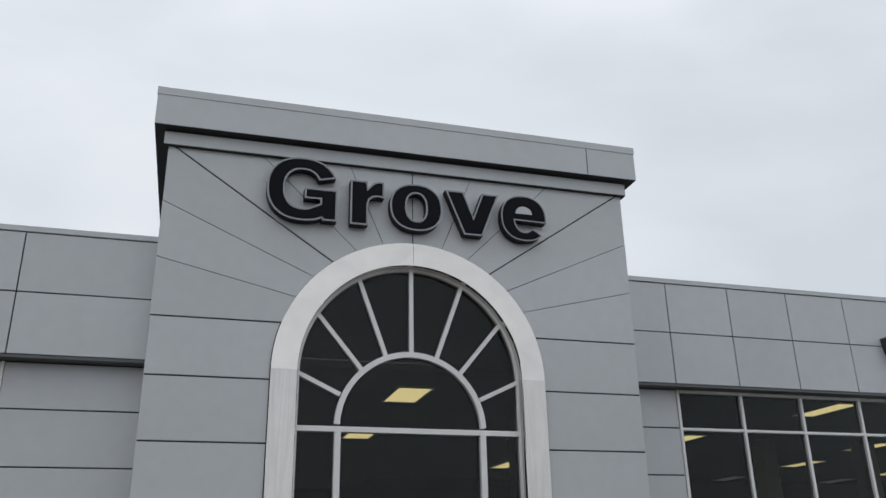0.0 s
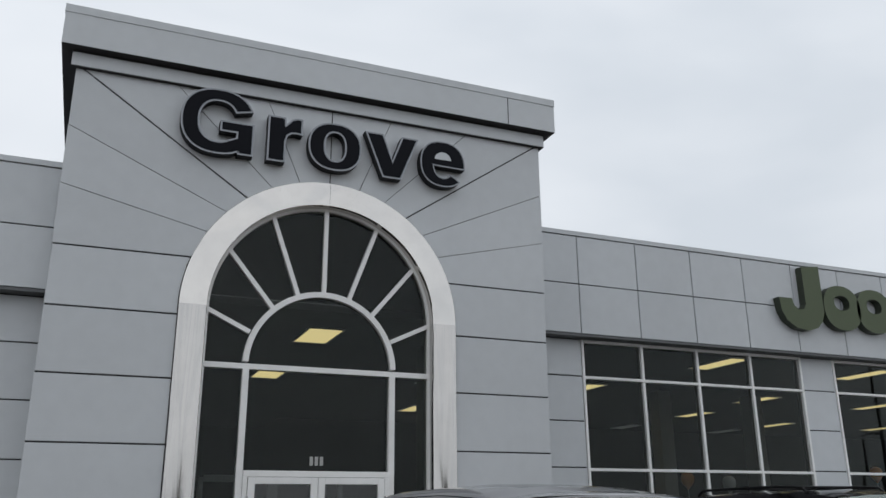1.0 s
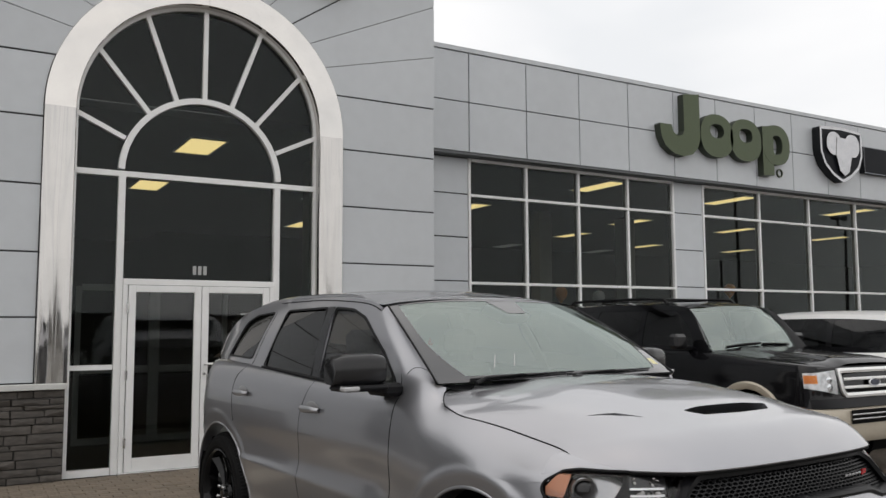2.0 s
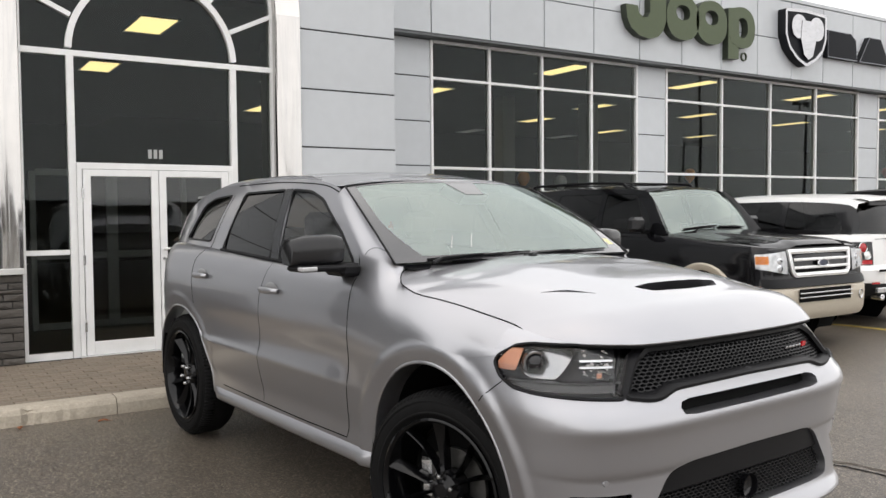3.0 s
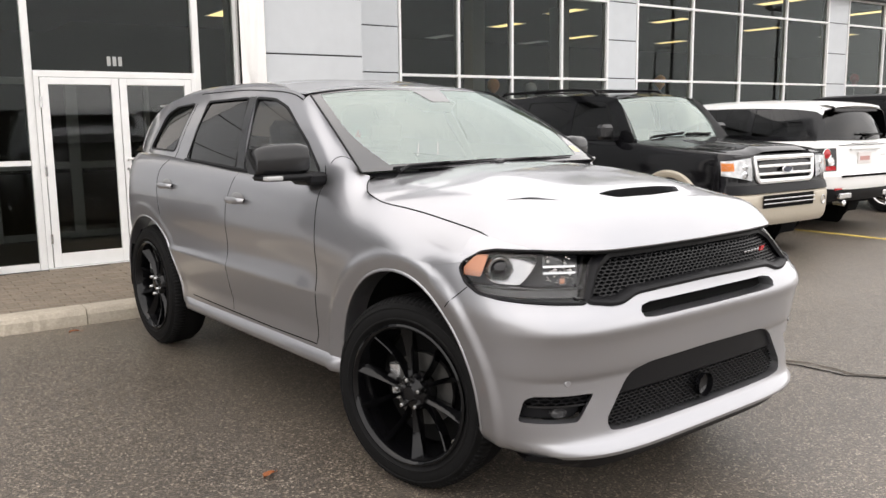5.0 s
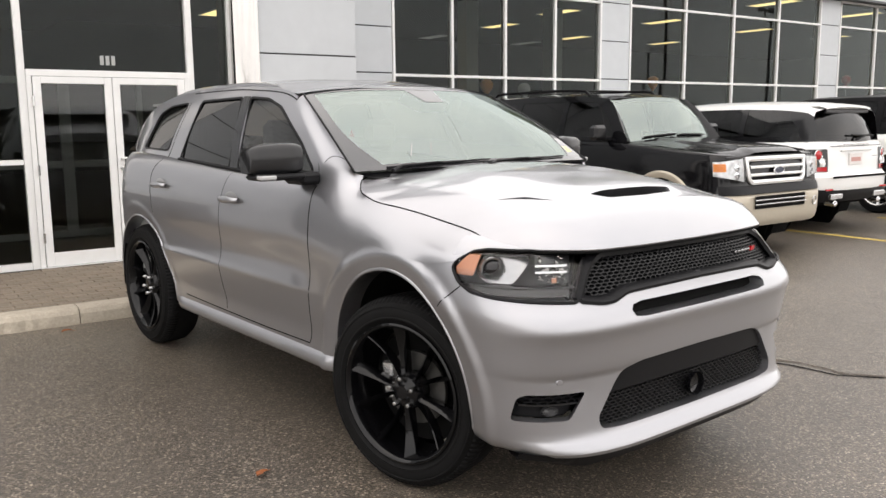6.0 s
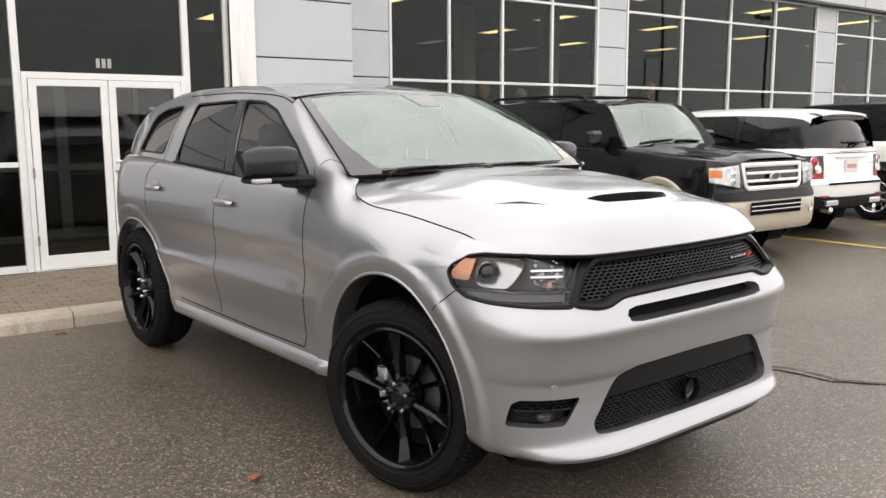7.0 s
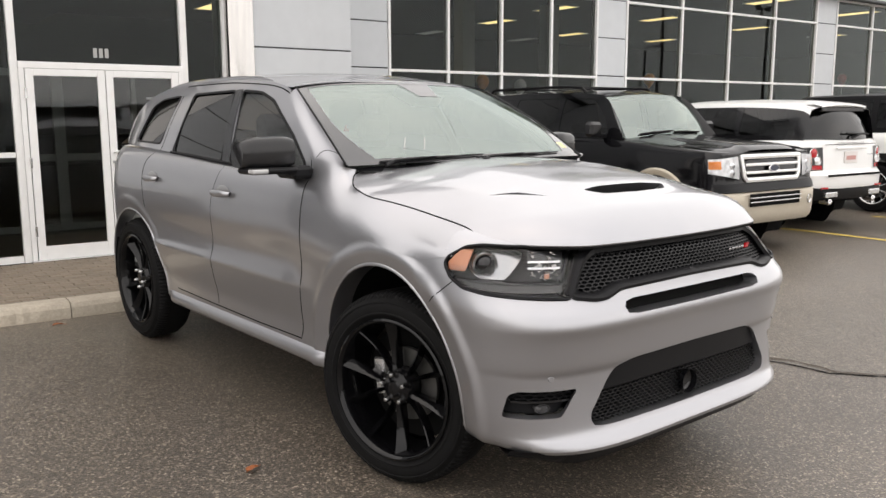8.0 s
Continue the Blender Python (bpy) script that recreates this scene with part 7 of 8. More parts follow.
BLACK_SUV = dict(
    uf=-0.42, ur=3.7, nf=6.0, nr=5.0, cf=18, cs=40, cr=10, rows=ROWS,
    bottom=[(-0.95, 0.36), (-0.4, 0.36), (0.5, 0.42), (3.0, 0.42), (4.3, 0.45)],
    top=[(-0.95, 1.175), (-0.6, 1.205), (0.0, 1.245), (0.6, 1.30), (1.2, 1.325), (4.3, 1.35)],
    half=[(0, 0.94), (0.05, 0.975), (0.2, 0.995), (0.5, 1.0), (0.8, 0.995), (0.92, 0.975), (1.0, 0.93)],
    nose=[(0.36, -0.90), (0.42, -0.935), (0.68, -0.945), (0.735, -0.935), (0.765, -0.895), (0.82, -0.885), (1.0, -0.875), (1.18, -0.845)],
    tail=[(0.4, 4.25), (1.35, 4.15)],
    crease=lambda u, t, w: 0.018 * math.exp(-((math.hypot(u, w - 0.40) - 0.50) / 0.06) ** 2) + 0.018 * math.exp(-((math.hypot(u - 3.02, w - 0.40) - 0.50) / 0.06) ** 2),
    cant=[(0.60, 1.335), (0.80, 1.58), (1.00, 1.81), (1.15, 1.880), (1.4, 1.905), (2.2, 1.925), (3.6, 1.915), (4.1, 1.86)],
    base=3.02, arch=0.475, paint=M_BLACKPAINT, split=0.735, low_paint=M_TAN, low_label="champagne lower cladding and bumper",
    belt_w=1.31, roof=1.92, v_belt=0.945, lean=0.20, taper=3.6, roof_u=1.06, a_foot=0.62, end=4.12, screen_u=0.56, hood_half=0.86, hood_nose=-0.86,
    windows=[[(1.22, 1.80), (0.98, 1.60), (0.86, 1.385), (1.78, 1.385), (1.80, 1.84), (1.32, 1.835)], [(1.90, 1.845), (1.88, 1.39), (2.80, 1.40), (2.78, 1.845)], [(2.92, 1.84), (2.94, 1.405), (3.75, 1.42), (3.65, 1.83)]],
    spokes=6, rim_mat=M_CHROME, mirror_u=0.92, handles=(1.65, 2.65), **NO_CREASE)

black_car = thing("car", place_car(6.62, -2.62, -1), "black full-size sport utility vehicle with champagne lower cladding", "car")


def build_black_suv():
    root, p = black_car, BLACK_SUV
    side, roof_h, belt, cant, screen = parked_suv(p, root)

    def fu(v, w):
        return p["uf"] - (p["uf"] - smooth_table(p["nose"])(w)) * (1 - min(0.999, abs(v) / 1.0) ** p["nf"]) ** (1 / p["nf"])
    # chrome grille with three dark bands
    grille = new("grille")
    grille.parent = root
    bm = bmesh.new()
    outer = ccw(round_poly([(-0.60, 1.165), (0.60, 1.165), (0.56, 0.90), (0.50, 0.845), (-0.50, 0.845), (-0.56, 0.90)], 0.03, 2))
    inner = inset_poly(outer, 0.052)
    ribbon(bm, [[(fu(q[0], q[1]) + d, q[0], q[1]) for q, d in ((a, 0.01), (a, -0.022), ((np.array(a) + np.array(i)) / 2, -0.034), (i, -0.020), (i, 0.02))] for a, i in zip(outer, inner)], True)
    bmesh.ops.recalc_face_normals(bm, faces=bm.faces)
    part("grille_frame", bm, M_BRIGHT, grille, "broad chrome grille frame", smooth=True)
    bm = bmesh.new()
    bm.faces.new([bm.verts.new((fu(q[0], q[1]) - 0.004, q[0], q[1])) for q in inner])
    part("grille_back", bm, M_MATTE, grille)
    for w in (0.955, 1.045):
        bm = bmesh.new()
        ribbon(bm, [[(fu(v, w) + d, v, w + z) for d, z in ((0.0, -0.016), (-0.026, -0.014), (-0.030, 0.0), (-0.024, 0.016), (0.0, 0.016))] for v in [-0.525 + 1.05 * k / 14 for k in range(15)]])
        bmesh.ops.recalc_face_normals(bm, faces=bm.faces)
        part("grille_bar", bm, M_BRIGHT, grille, "chrome grille bar", smooth=True)
    bm = bmesh.new()
    lathe(bm, [(0, 0.010), (0.088, 0.008), (0.092, 0.0)], 28)
    bmesh.ops.scale(bm, verts=bm.verts, vec=(1, 1, 0.42))
    bmesh.ops.rotate(bm, verts=bm.verts, cent=(0, 0, 0), matrix=Matrix.Rotation(radians(90), 3, "Z"))
    bmesh.ops.translate(bm, verts=bm.verts, vec=(fu(0, 1.0) - 0.034, 0, 1.0))
    badge = part("badge", bm, M_BADGE, grille, "plain dark oval badge", smooth=True)
    bm = bmesh.new()
    lathe(bm, [(0.086, 0.012), (0.094, 0.014), (0.102, 0.010), (0.104, 0.0)], 28)
    bmesh.ops.scale(bm, verts=bm.verts, vec=(1, 1, 0.42))
    bmesh.ops.rotate(bm, verts=bm.verts, cent=(0, 0, 0), matrix=Matrix.Rotation(radians(90), 3, "Z"))
    bmesh.ops.translate(bm, verts=bm.verts, vec=(fu(0, 1.0) - 0.034, 0, 1.0))
    part("badge_rim", bm, M_CHROME, badge, "chrome rim", smooth=True)
    # lamps
    for sy in (1, -1):
        lamp = new("headlight")
        lamp.parent = root
        lamp.matrix_basis = Matrix.Diagonal((1, sy, 1, 1))

        def patch(name, v0, v1, w0, w1, off, mat, label, lean=0.0, foot=0.0):
            bm = bmesh.new()
            ribbon(bm, [[(fu(min(v, 0.985), w) + off, v + 0.004, w) for w in (w0 + foot * (v - v0) / (v1 - v0), (w0 + w1) / 2, w1 - lean * (v - v0) / (v1 - v0))] for v in [v0 + (v1 - v0) * k / 12 for k in range(13)]])
            bmesh.ops.recalc_face_normals(bm, faces=bm.faces)
            if sum(f.normal.x for f in bm.faces) > 0:
                bmesh.ops.reverse_faces(bm, faces=bm.faces)
            return part(name, bm, mat, lamp, label, smooth=True)
        patch("reflector", 0.62, 0.985, 0.885, 1.145, -0.010, M_REFLECTOR2, "bright lamp reflector", 0.03, 0.07)
        o = patch("lens", 0.60, 0.992, 0.875, 1.155, -0.022, M_LENS, "clear lamp lens", 0.03, 0.07)
        o.visible_shadow = False
        patch("amber_marker", 0.89, 0.986, 1.005, 1.095, -0.016, M_AMBER2, "amber turn signal")
        for w in (0.955, 1.035):
            bm = bmesh.new()
            lathe(bm, [(0, 0.0), (0.03, 0.006), (0.045, 0.0), (0.050, -0.02)], 20)
            bmesh.ops.rotate(bm, verts=bm.verts, cent=(0, 0, 0), matrix=Matrix.Rotation(radians(80), 3, "Z"))
            bmesh.ops.translate(bm, verts=bm.verts, vec=(fu(0.74, w) - 0.012, 0.74, w))
            part("bulb_bowl", bm, M_CHROME, lamp, smooth=True)
        # fog lamp in the bumper
        bm = bmesh.new()
        lathe(bm, [(0, -0.01), (0.04, -0.005), (0.052, 0.006), (0.058, 0.0)], 24)
        bmesh.ops.rotate(bm, verts=bm.verts, cent=(0, 0, 0), matrix=Matrix.Rotation(radians(80), 3, "Z"))
        bmesh.ops.translate(bm, verts=bm.verts, vec=(fu(0.74, 0.60) - 0.004, 0.74, 0.60))
        part("fog_lamp", bm, M_SILVERTRIM, lamp, "round fog lamp", smooth=True)
    # black band over the bumper and its intake
    bm = bmesh.new()
    ribbon(bm, [[(fu(min(v, 0.99) if v > 0 else max(v, -0.99), w) - d, v, w) for w, d in ((0.742, 0.012), (0.756, 0.028), (0.812, 0.028), (0.838, 0.010))] for v in [-0.97 + 1.94 * k / 40 for k in range(41)]])
    bmesh.ops.recalc_face_normals(bm, faces=bm.faces)
    part("bumper_pad", bm, M_BLACKPLASTIC, root, "black bumper pad", smooth=True)
    bm = bmesh.new()
    ribbon(bm, [[(-0.953, v, w) for w in (0.565, 0.715)] for v in [-0.50 + k * 0.1 for k in range(11)]])
    part("bumper_intake", bm, M_MATTE, root, "dark bumper intake")
    for w in (0.61, 0.66):
        part("intake_bar", box(-0.973, -0.955, -0.50, 0.50, w, w + 0.014, 0.004), M_SILVERTRIM, root)
    # flares round the wheels
    for cu in (0.0, 3.02):
        bm = bmesh.new()
        ribbon(bm, [[(cu + r * math.cos(a), y, 0.40 + 1.08 * r * math.sin(a)) for r, y in ((0.472, 0.93), (0.472, 1.022), (0.490, 1.032), (0.535, 1.028), (0.552, 1.005))] for a in [radians(-8 + 196 * k / 28) for k in range(29)]])
        bmesh.ops.recalc_face_normals(bm, faces=bm.faces)
        both("wheel_flare", bm, M_TAN, root, "champagne wheel flare")
    # roof rack
    for sy in (1, -1):
        bm = bmesh.new()
        pts = [(1.55, 0.0), (1.62, 0.055), (1.75, 0.065)] + [(1.75 + 0.28 * k, 0.068) for k in range(1, 7)] + [(3.55, 0.06), (3.65, 0.0)]
        tube(bm, [(u, sy * (side(u, cant(u)) - 0.09), roof_h(u, 0.85) + z) for u, z in pts], 0.020, 8)
        part("roof_rail", bm, M_BLACKPLASTIC, root, "black roof rail", smooth=True)
    for u in (2.05, 3.15):
        part("cross_bar", box(u - 0.03, u + 0.03, -0.66, 0.66, roof_h(u, 0.85) + 0.06, roof_h(u, 0.85) + 0.085, 0.008), M_BLACKPLASTIC, root, "black roof rack bar")


M_BRIGHT = material("bright_grille_chrome", (0.86, 0.86, 0.85), 0.3, 0.35)
M_BADGE = material("dark_blue_badge", (0.02, 0.03, 0.06), 0.25, coat=0.5)
M_REFLECTOR2 = material("bright_reflector", (0.85, 0.85, 0.85), 0.25, 0.35, vary=0.35, grain=22, bump=0.01, bump_scale=18)
M_AMBER2 = material("orange_signal", (0.90, 0.30, 0.04), 0.3)
build_black_suv()

WHITE_SUV = dict(
    uf=-0.30, ur=3.35, nf=3.6, nr=3.6, cf=14, cs=36, cr=18, rows=ROWS,
    bottom=[(-0.9, 0.30), (0.4, 0.36), (2.4, 0.36), (3.0, 0.40), (3.9, 0.43)],
    top=[(-0.9, 1.02), (0.2, 1.12), (0.8, 1.17), (3.0, 1.20), (3.9, 1.205)],
    half=[(0, 0.90), (0.05, 0.935), (0.2, 0.955), (0.5, 0.965), (0.8, 0.96), (0.93, 0.94), (1.0, 0.905)],
    nose=[(0.3, -0.85), (0.6, -0.88), (1.0, -0.80)],
    tail=[(0.40, 3.72), (0.50, 3.80), (0.60, 3.85), (0.78, 3.85), (0.815, 3.78), (1.0, 3.77), (1.21, 3.74)],
    crease=lambda u, t, w: 0.0,
    cant=[(0.52, 1.19), (0.80, 1.42), (1.10, 1.62), (1.30, 1.685), (1.7, 1.715), (2.4, 1.72), (3.1, 1.70), (3.5, 1.66), (3.62, 1.60)],
    base=2.745, arch=0.445, paint=M_WHITEPAINT, belt_w=1.19, roof=1.72, v_belt=0.915, lean=0.22, taper=3.1, roof_u=1.16, a_foot=0.54, end=3.60, screen_u=0.5, hood_half=0.80, hood_nose=-0.84,
    windows=[[(1.30, 1.62), (0.95, 1.40), (0.80, 1.25), (1.72, 1.255), (1.72, 1.655)], [(1.80, 1.66), (1.80, 1.26), (2.55, 1.265), (2.52, 1.665)], [(2.60, 1.665), (2.63, 1.27), (3.50, 1.275), (3.22, 1.64)]],
    spokes=5, twin=True, rim_mat=M_SILVERTRIM, mirror_u=0.80, handles=(1.6, 2.45), mirror_mat=M_WHITEPAINT, pillar=M_GLOSSBLACK, drop=0.065, **NO_CREASE)

white_car = thing("car", Matrix.Translation((8.34, -3.00, 0)) @ Matrix.Rotation(radians(-1.5), 4, "Z") @ Matrix.Translation((-8.28, 2.90, 0)) @ place_car(9.28, -2.90 + 3.85 * 1.045, 1, 1.045), "white sport utility vehicle parked with its tail outwards", "car")


def build_white_suv():
    root, p = white_car, WHITE_SUV
    side, roof_h, belt, cant, screen = parked_suv(p, root)
    tail = smooth_table(p["tail"])

    def tu(v, w):
        return p["ur"] + (tail(w) - p["ur"]) * (1 - min(0.999, abs(v) / 0.965) ** p["nr"]) ** (1 / p["nr"])
    # tailgate glass under a roof spoiler
    gate = new("tailgate")
    gate.parent = root

    def gp(q, s):
        wt, wb2 = 1.63, 1.215
        w = wt + (wb2 - wt) * s
        v = q * (0.53 + 0.19 * s)
        return (3.60 + 0.135 * s + 0.03 * math.sin(math.pi * s) - 0.12 * abs(q) ** 3, v, w)
    bm = bmesh.new()
    ribbon(bm, [[gp(-1 + 2 * j / 16, i / 8) for j in range(17)] for i in range(9)])
    bmesh.ops.recalc_face_normals(bm, faces=bm.faces)
    if sum(f.normal.x for f in bm.faces) < 0:
        bmesh.ops.reverse_faces(bm, faces=bm.faces)
    part("rear_window", bm, M_PRIVACY, gate, "dark rear window", smooth=True)
    for sy in (1, -1):
        bm = bmesh.new()
        ribbon(bm, [[gp(sy, k / 10), (gp(sy, k / 10)[0] - 0.05, sy * (abs(gp(sy, k / 10)[1]) + 0.05), gp(sy, k / 10)[2]), (3.44 + 0.02 * k / 10, sy * side(3.44, 1.63 - 0.40 * k / 10), 1.64 - 0.42 * k / 10)] for k in range(11)])
        bmesh.ops.recalc_face_normals(bm, faces=bm.faces)
        part("rear_pillar", bm, M_GLOSSBLACK, gate, "gloss black rear pillar", smooth=True)
    bm = bmesh.new()
    ribbon(bm, [[(3.42, q * 0.66, roof_h(3.42, q) + 0.004), (3.56, q * 0.58, 1.712 - 0.03 * q * q), (3.64, q * 0.53, 1.690 - 0.03 * q * q), (3.645, q * 0.525, 1.672 - 0.03 * q * q), (3.60, q * 0.52, 1.640)] for q in [-1 + 0.1 * k for k in range(21)]])
    bmesh.ops.recalc_face_normals(bm, faces=bm.faces)
    part("roof_spoiler", bm, M_WHITEPAINT, gate, "white roof spoiler", smooth=True)
    part("spoiler_underside", box(3.57, 3.63, -0.50, 0.50, 1.585, 1.645, 0.01), M_GLOSSBLACK, gate)
    bm = bmesh.new()
    tube(bm, [(3.76, 0.02, 1.235), (3.79, 0.10, 1.27), (3.77, 0.30, 1.30)], [0.02, 0.014, 0.010], 8)
    tube(bm, [(3.775, -0.12, 1.30), (3.785, 0.38, 1.285)], 0.012, 6)
    part("rear_wiper", bm, M_BLACKPLASTIC, gate, "black rear wiper")
    for sy in (1, -1):
        lamp = new("tail_light")
        lamp.parent = root
        lamp.matrix_basis = Matrix.Diagonal((1, sy, 1, 1))

        def patch(name, v0, v1, w0, w1, off, mat, label=""):
            bm = bmesh.new()
            ribbon(bm, [[(tu(v, w) + off, v + off * 0.5, w) for w in (w0, (w0 + w1) / 2, w1)] for v in [v0 + (v1 - v0) * k / 10 for k in range(11)]])
            bmesh.ops.recalc_face_normals(bm, faces=bm.faces)
            return part(name, bm, mat, lamp, label, smooth=True)
        patch("housing", 0.60, 0.964, 0.82, 1.12, 0.005, M_LINER, "black lamp housing")
        patch("red_lens", 0.62, 0.955, 0.83, 0.885, 0.009, M_RED, "red reflector strip")
        patch("red_lens", 0.88, 0.963, 1.0, 1.105, 0.009, M_RED, "red side lens")
        for v, w, r, mat in ((0.76, 1.045, 0.062, M_RED), (0.70, 0.945, 0.050, M_REFLECTOR2), (0.82, 0.945, 0.055, M_REFLECTOR2)):
            bm = bmesh.new()
            lathe(bm, [(0, 0.012), (r * 0.6, 0.010), (r, 0.0)], 20)
            bmesh.ops.rotate(bm, verts=bm.verts, cent=(0, 0, 0), matrix=Matrix.Rotation(radians(-78), 3, "Z"))
            bmesh.ops.translate(bm, verts=bm.verts, vec=(tu(v, w) + 0.008, v, w))
            part("round_lamp", bm, mat, lamp, "round lamp", smooth=True)
            bm = bmesh.new()
            lathe(bm, [(r, 0.002), (r + 0.006, 0.010), (r + 0.012, 0.0)], 20)
            bmesh.ops.rotate(bm, verts=bm.verts, cent=(0, 0, 0), matrix=Matrix.Rotation(radians(-78), 3, "Z"))
            bmesh.ops.translate(bm, verts=bm.verts, vec=(tu(v, w) + 0.008, v, w))
            part("lamp_ring", bm, M_SILVERTRIM, lamp, "silver lamp ring", smooth=True)
        part("bumper_reflector", box(3.815, 3.83, 0.56, 0.72, 0.575, 0.60, 0.003), M_RED, root, "red bumper reflector").matrix_basis = Matrix.Diagonal((1, sy, 1, 1))
    # tailgate joints, handle bar, plate and lettering bars
    part("gate_gap", box(3.772, 3.7765, -0.60, 0.60, 1.150, 1.158), M_MATTE, gate)
    part("gate_bar", box(3.775, 3.80, -0.36, 0.36, 1.085, 1.118, 0.008), M_WHITEPAINT, gate)
    part("step_gap", box(3.852, 3.857, -0.62, 0.62, 0.735, 0.765), M_MATTE, root)
    plate = part("number_plate", box(3.773, 3.785, -0.155, 0.155, 0.90, 1.055, 0.004), M_PLATE, gate, "pale number plate")
    part("plate_bar", box(3.786, 3.788, -0.11, 0.11, 0.945, 1.000), M_PLATEINK, plate, "faded plain red bar")
    part("script_bar", box(3.775, 3.779, -0.32, 0.32, 1.168, 1.180), M_SILVERTRIM, gate, "thin silver bar")
    part("script_bar", box(3.775, 3.779, 0.40, 0.54, 1.005, 1.015), M_SILVERTRIM, gate, "thin silver bar")
    # dark lower bumper with silver corner plates
    bm = bmesh.new()
    ribbon(bm, [[(tu(v, 0.55) + d, v, w) for w, d in ((0.42, -0.03), (0.46, 0.0), (0.58, 0.008), (0.64, 0.004))] for v in [-0.80 + 1.6 * k / 24 for k in range(25)]])
    bmesh.ops.recalc_face_normals(bm, faces=bm.faces)
    part("lower_bumper", bm, M_BLACKPLASTIC, root, "black lower bumper", smooth=True)
    for sy in (1, -1):
        part("bumper_plate", box(3.80, 3.86, min(sy * 0.38, sy * 0.64), max(sy * 0.38, sy * 0.64), 0.46, 0.53, 0.01), M_SILVERTRIM, root, "silver bumper corner plate")
        bm = bmesh.new()
        lathe(bm, [(0.035, 3.70), (0.045, 3.84), (0.040, 3.845), (0.03, 3.80)], 18)
        bmesh.ops.rotate(bm, verts=bm.verts, cent=(0, 0, 0), matrix=Matrix.Rotation(radians(-90), 3, "Z"))
        bmesh.ops.translate(bm, verts=bm.verts, vec=(0, sy * 0.52, 0.40))
        part("exhaust_tip", bm, M_CHROME, root, smooth=True)


M_PLATE = material("pale_plate", (0.72, 0.68, 0.66), 0.5, vary=0.05)
M_PLATEINK = material("faded_red_ink", (0.55, 0.30, 0.27), 0.6)
build_white_suv()

TRUCK = dict(WHITE_SUV)
TRUCK.update(
    top=[(-0.9, 1.10), (0.2, 1.20), (0.8, 1.25), (3.0, 1.27), (3.9, 1.28)],
    cant=[(0.52, 1.27), (0.80, 1.55), (1.10, 1.78), (1.30, 1.835), (1.7, 1.85), (2.4, 1.86), (3.1, 1.86), (3.5, 1.85), (3.62, 1.82)],
    belt_w=1.25, roof=1.86, lean=0.12, v_belt=0.92, paint=M_WHITEPAINT, roof_paint=M_BLACKPLASTIC, pillar=M_BLACKPLASTIC, mirror_mat=M_BLACKPLASTIC, split=0.95, low_paint=M_BLACKPAINT, low_label="black lower body",
    windows=[[(1.30, 1.76), (0.98, 1.52), (0.86, 1.33), (1.72, 1.335), (1.72, 1.79)], [(1.80, 1.80), (1.80, 1.34), (2.60, 1.345), (2.60, 1.80)], [(2.70, 1.80), (2.70, 1.35), (3.45, 1.355), (3.40, 1.79)]])
truck = thing("car", place_car(12.72, -2.05 + TRUCK["base"] * 1.04, 1, 1.04), "white off-road vehicle with a black top, parked tail outwards", "car")
parked_suv(TRUCK, truck)
part("rear_window", box(TRUCK["end"] - 0.03, TRUCK["end"] + 0.012, -0.80, 0.80, 1.27, 1.80, 0.03), M_FRIT, truck, "dark upright rear window")
part("rear_panel", box(TRUCK["end"] - 0.03, TRUCK["end"] + 0.010, -0.80, 0.80, 1.16, 1.268, 0.01), M_WHITEPAINT, truck)

# the room's dimness is put into the grey of the inner frames
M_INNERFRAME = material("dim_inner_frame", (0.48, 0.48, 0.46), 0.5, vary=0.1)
M_TAR = material("sandy_crack_edge", (0.085, 0.07, 0.055), 0.85, vary=0.4, grain=60)
M_LEAF = material("orange_brown_leaf", (0.30, 0.10, 0.035), 0.6, vary=0.3, grain=90)
M_CONIFER = material("dark_conifer", (0.022, 0.030, 0.020), 0.9, vary=0.4, grain=1.5)
M_SHED = material("dark_shed_cladding", (0.10, 0.085, 0.075), 0.8, vary=0.15, grain=0.6)

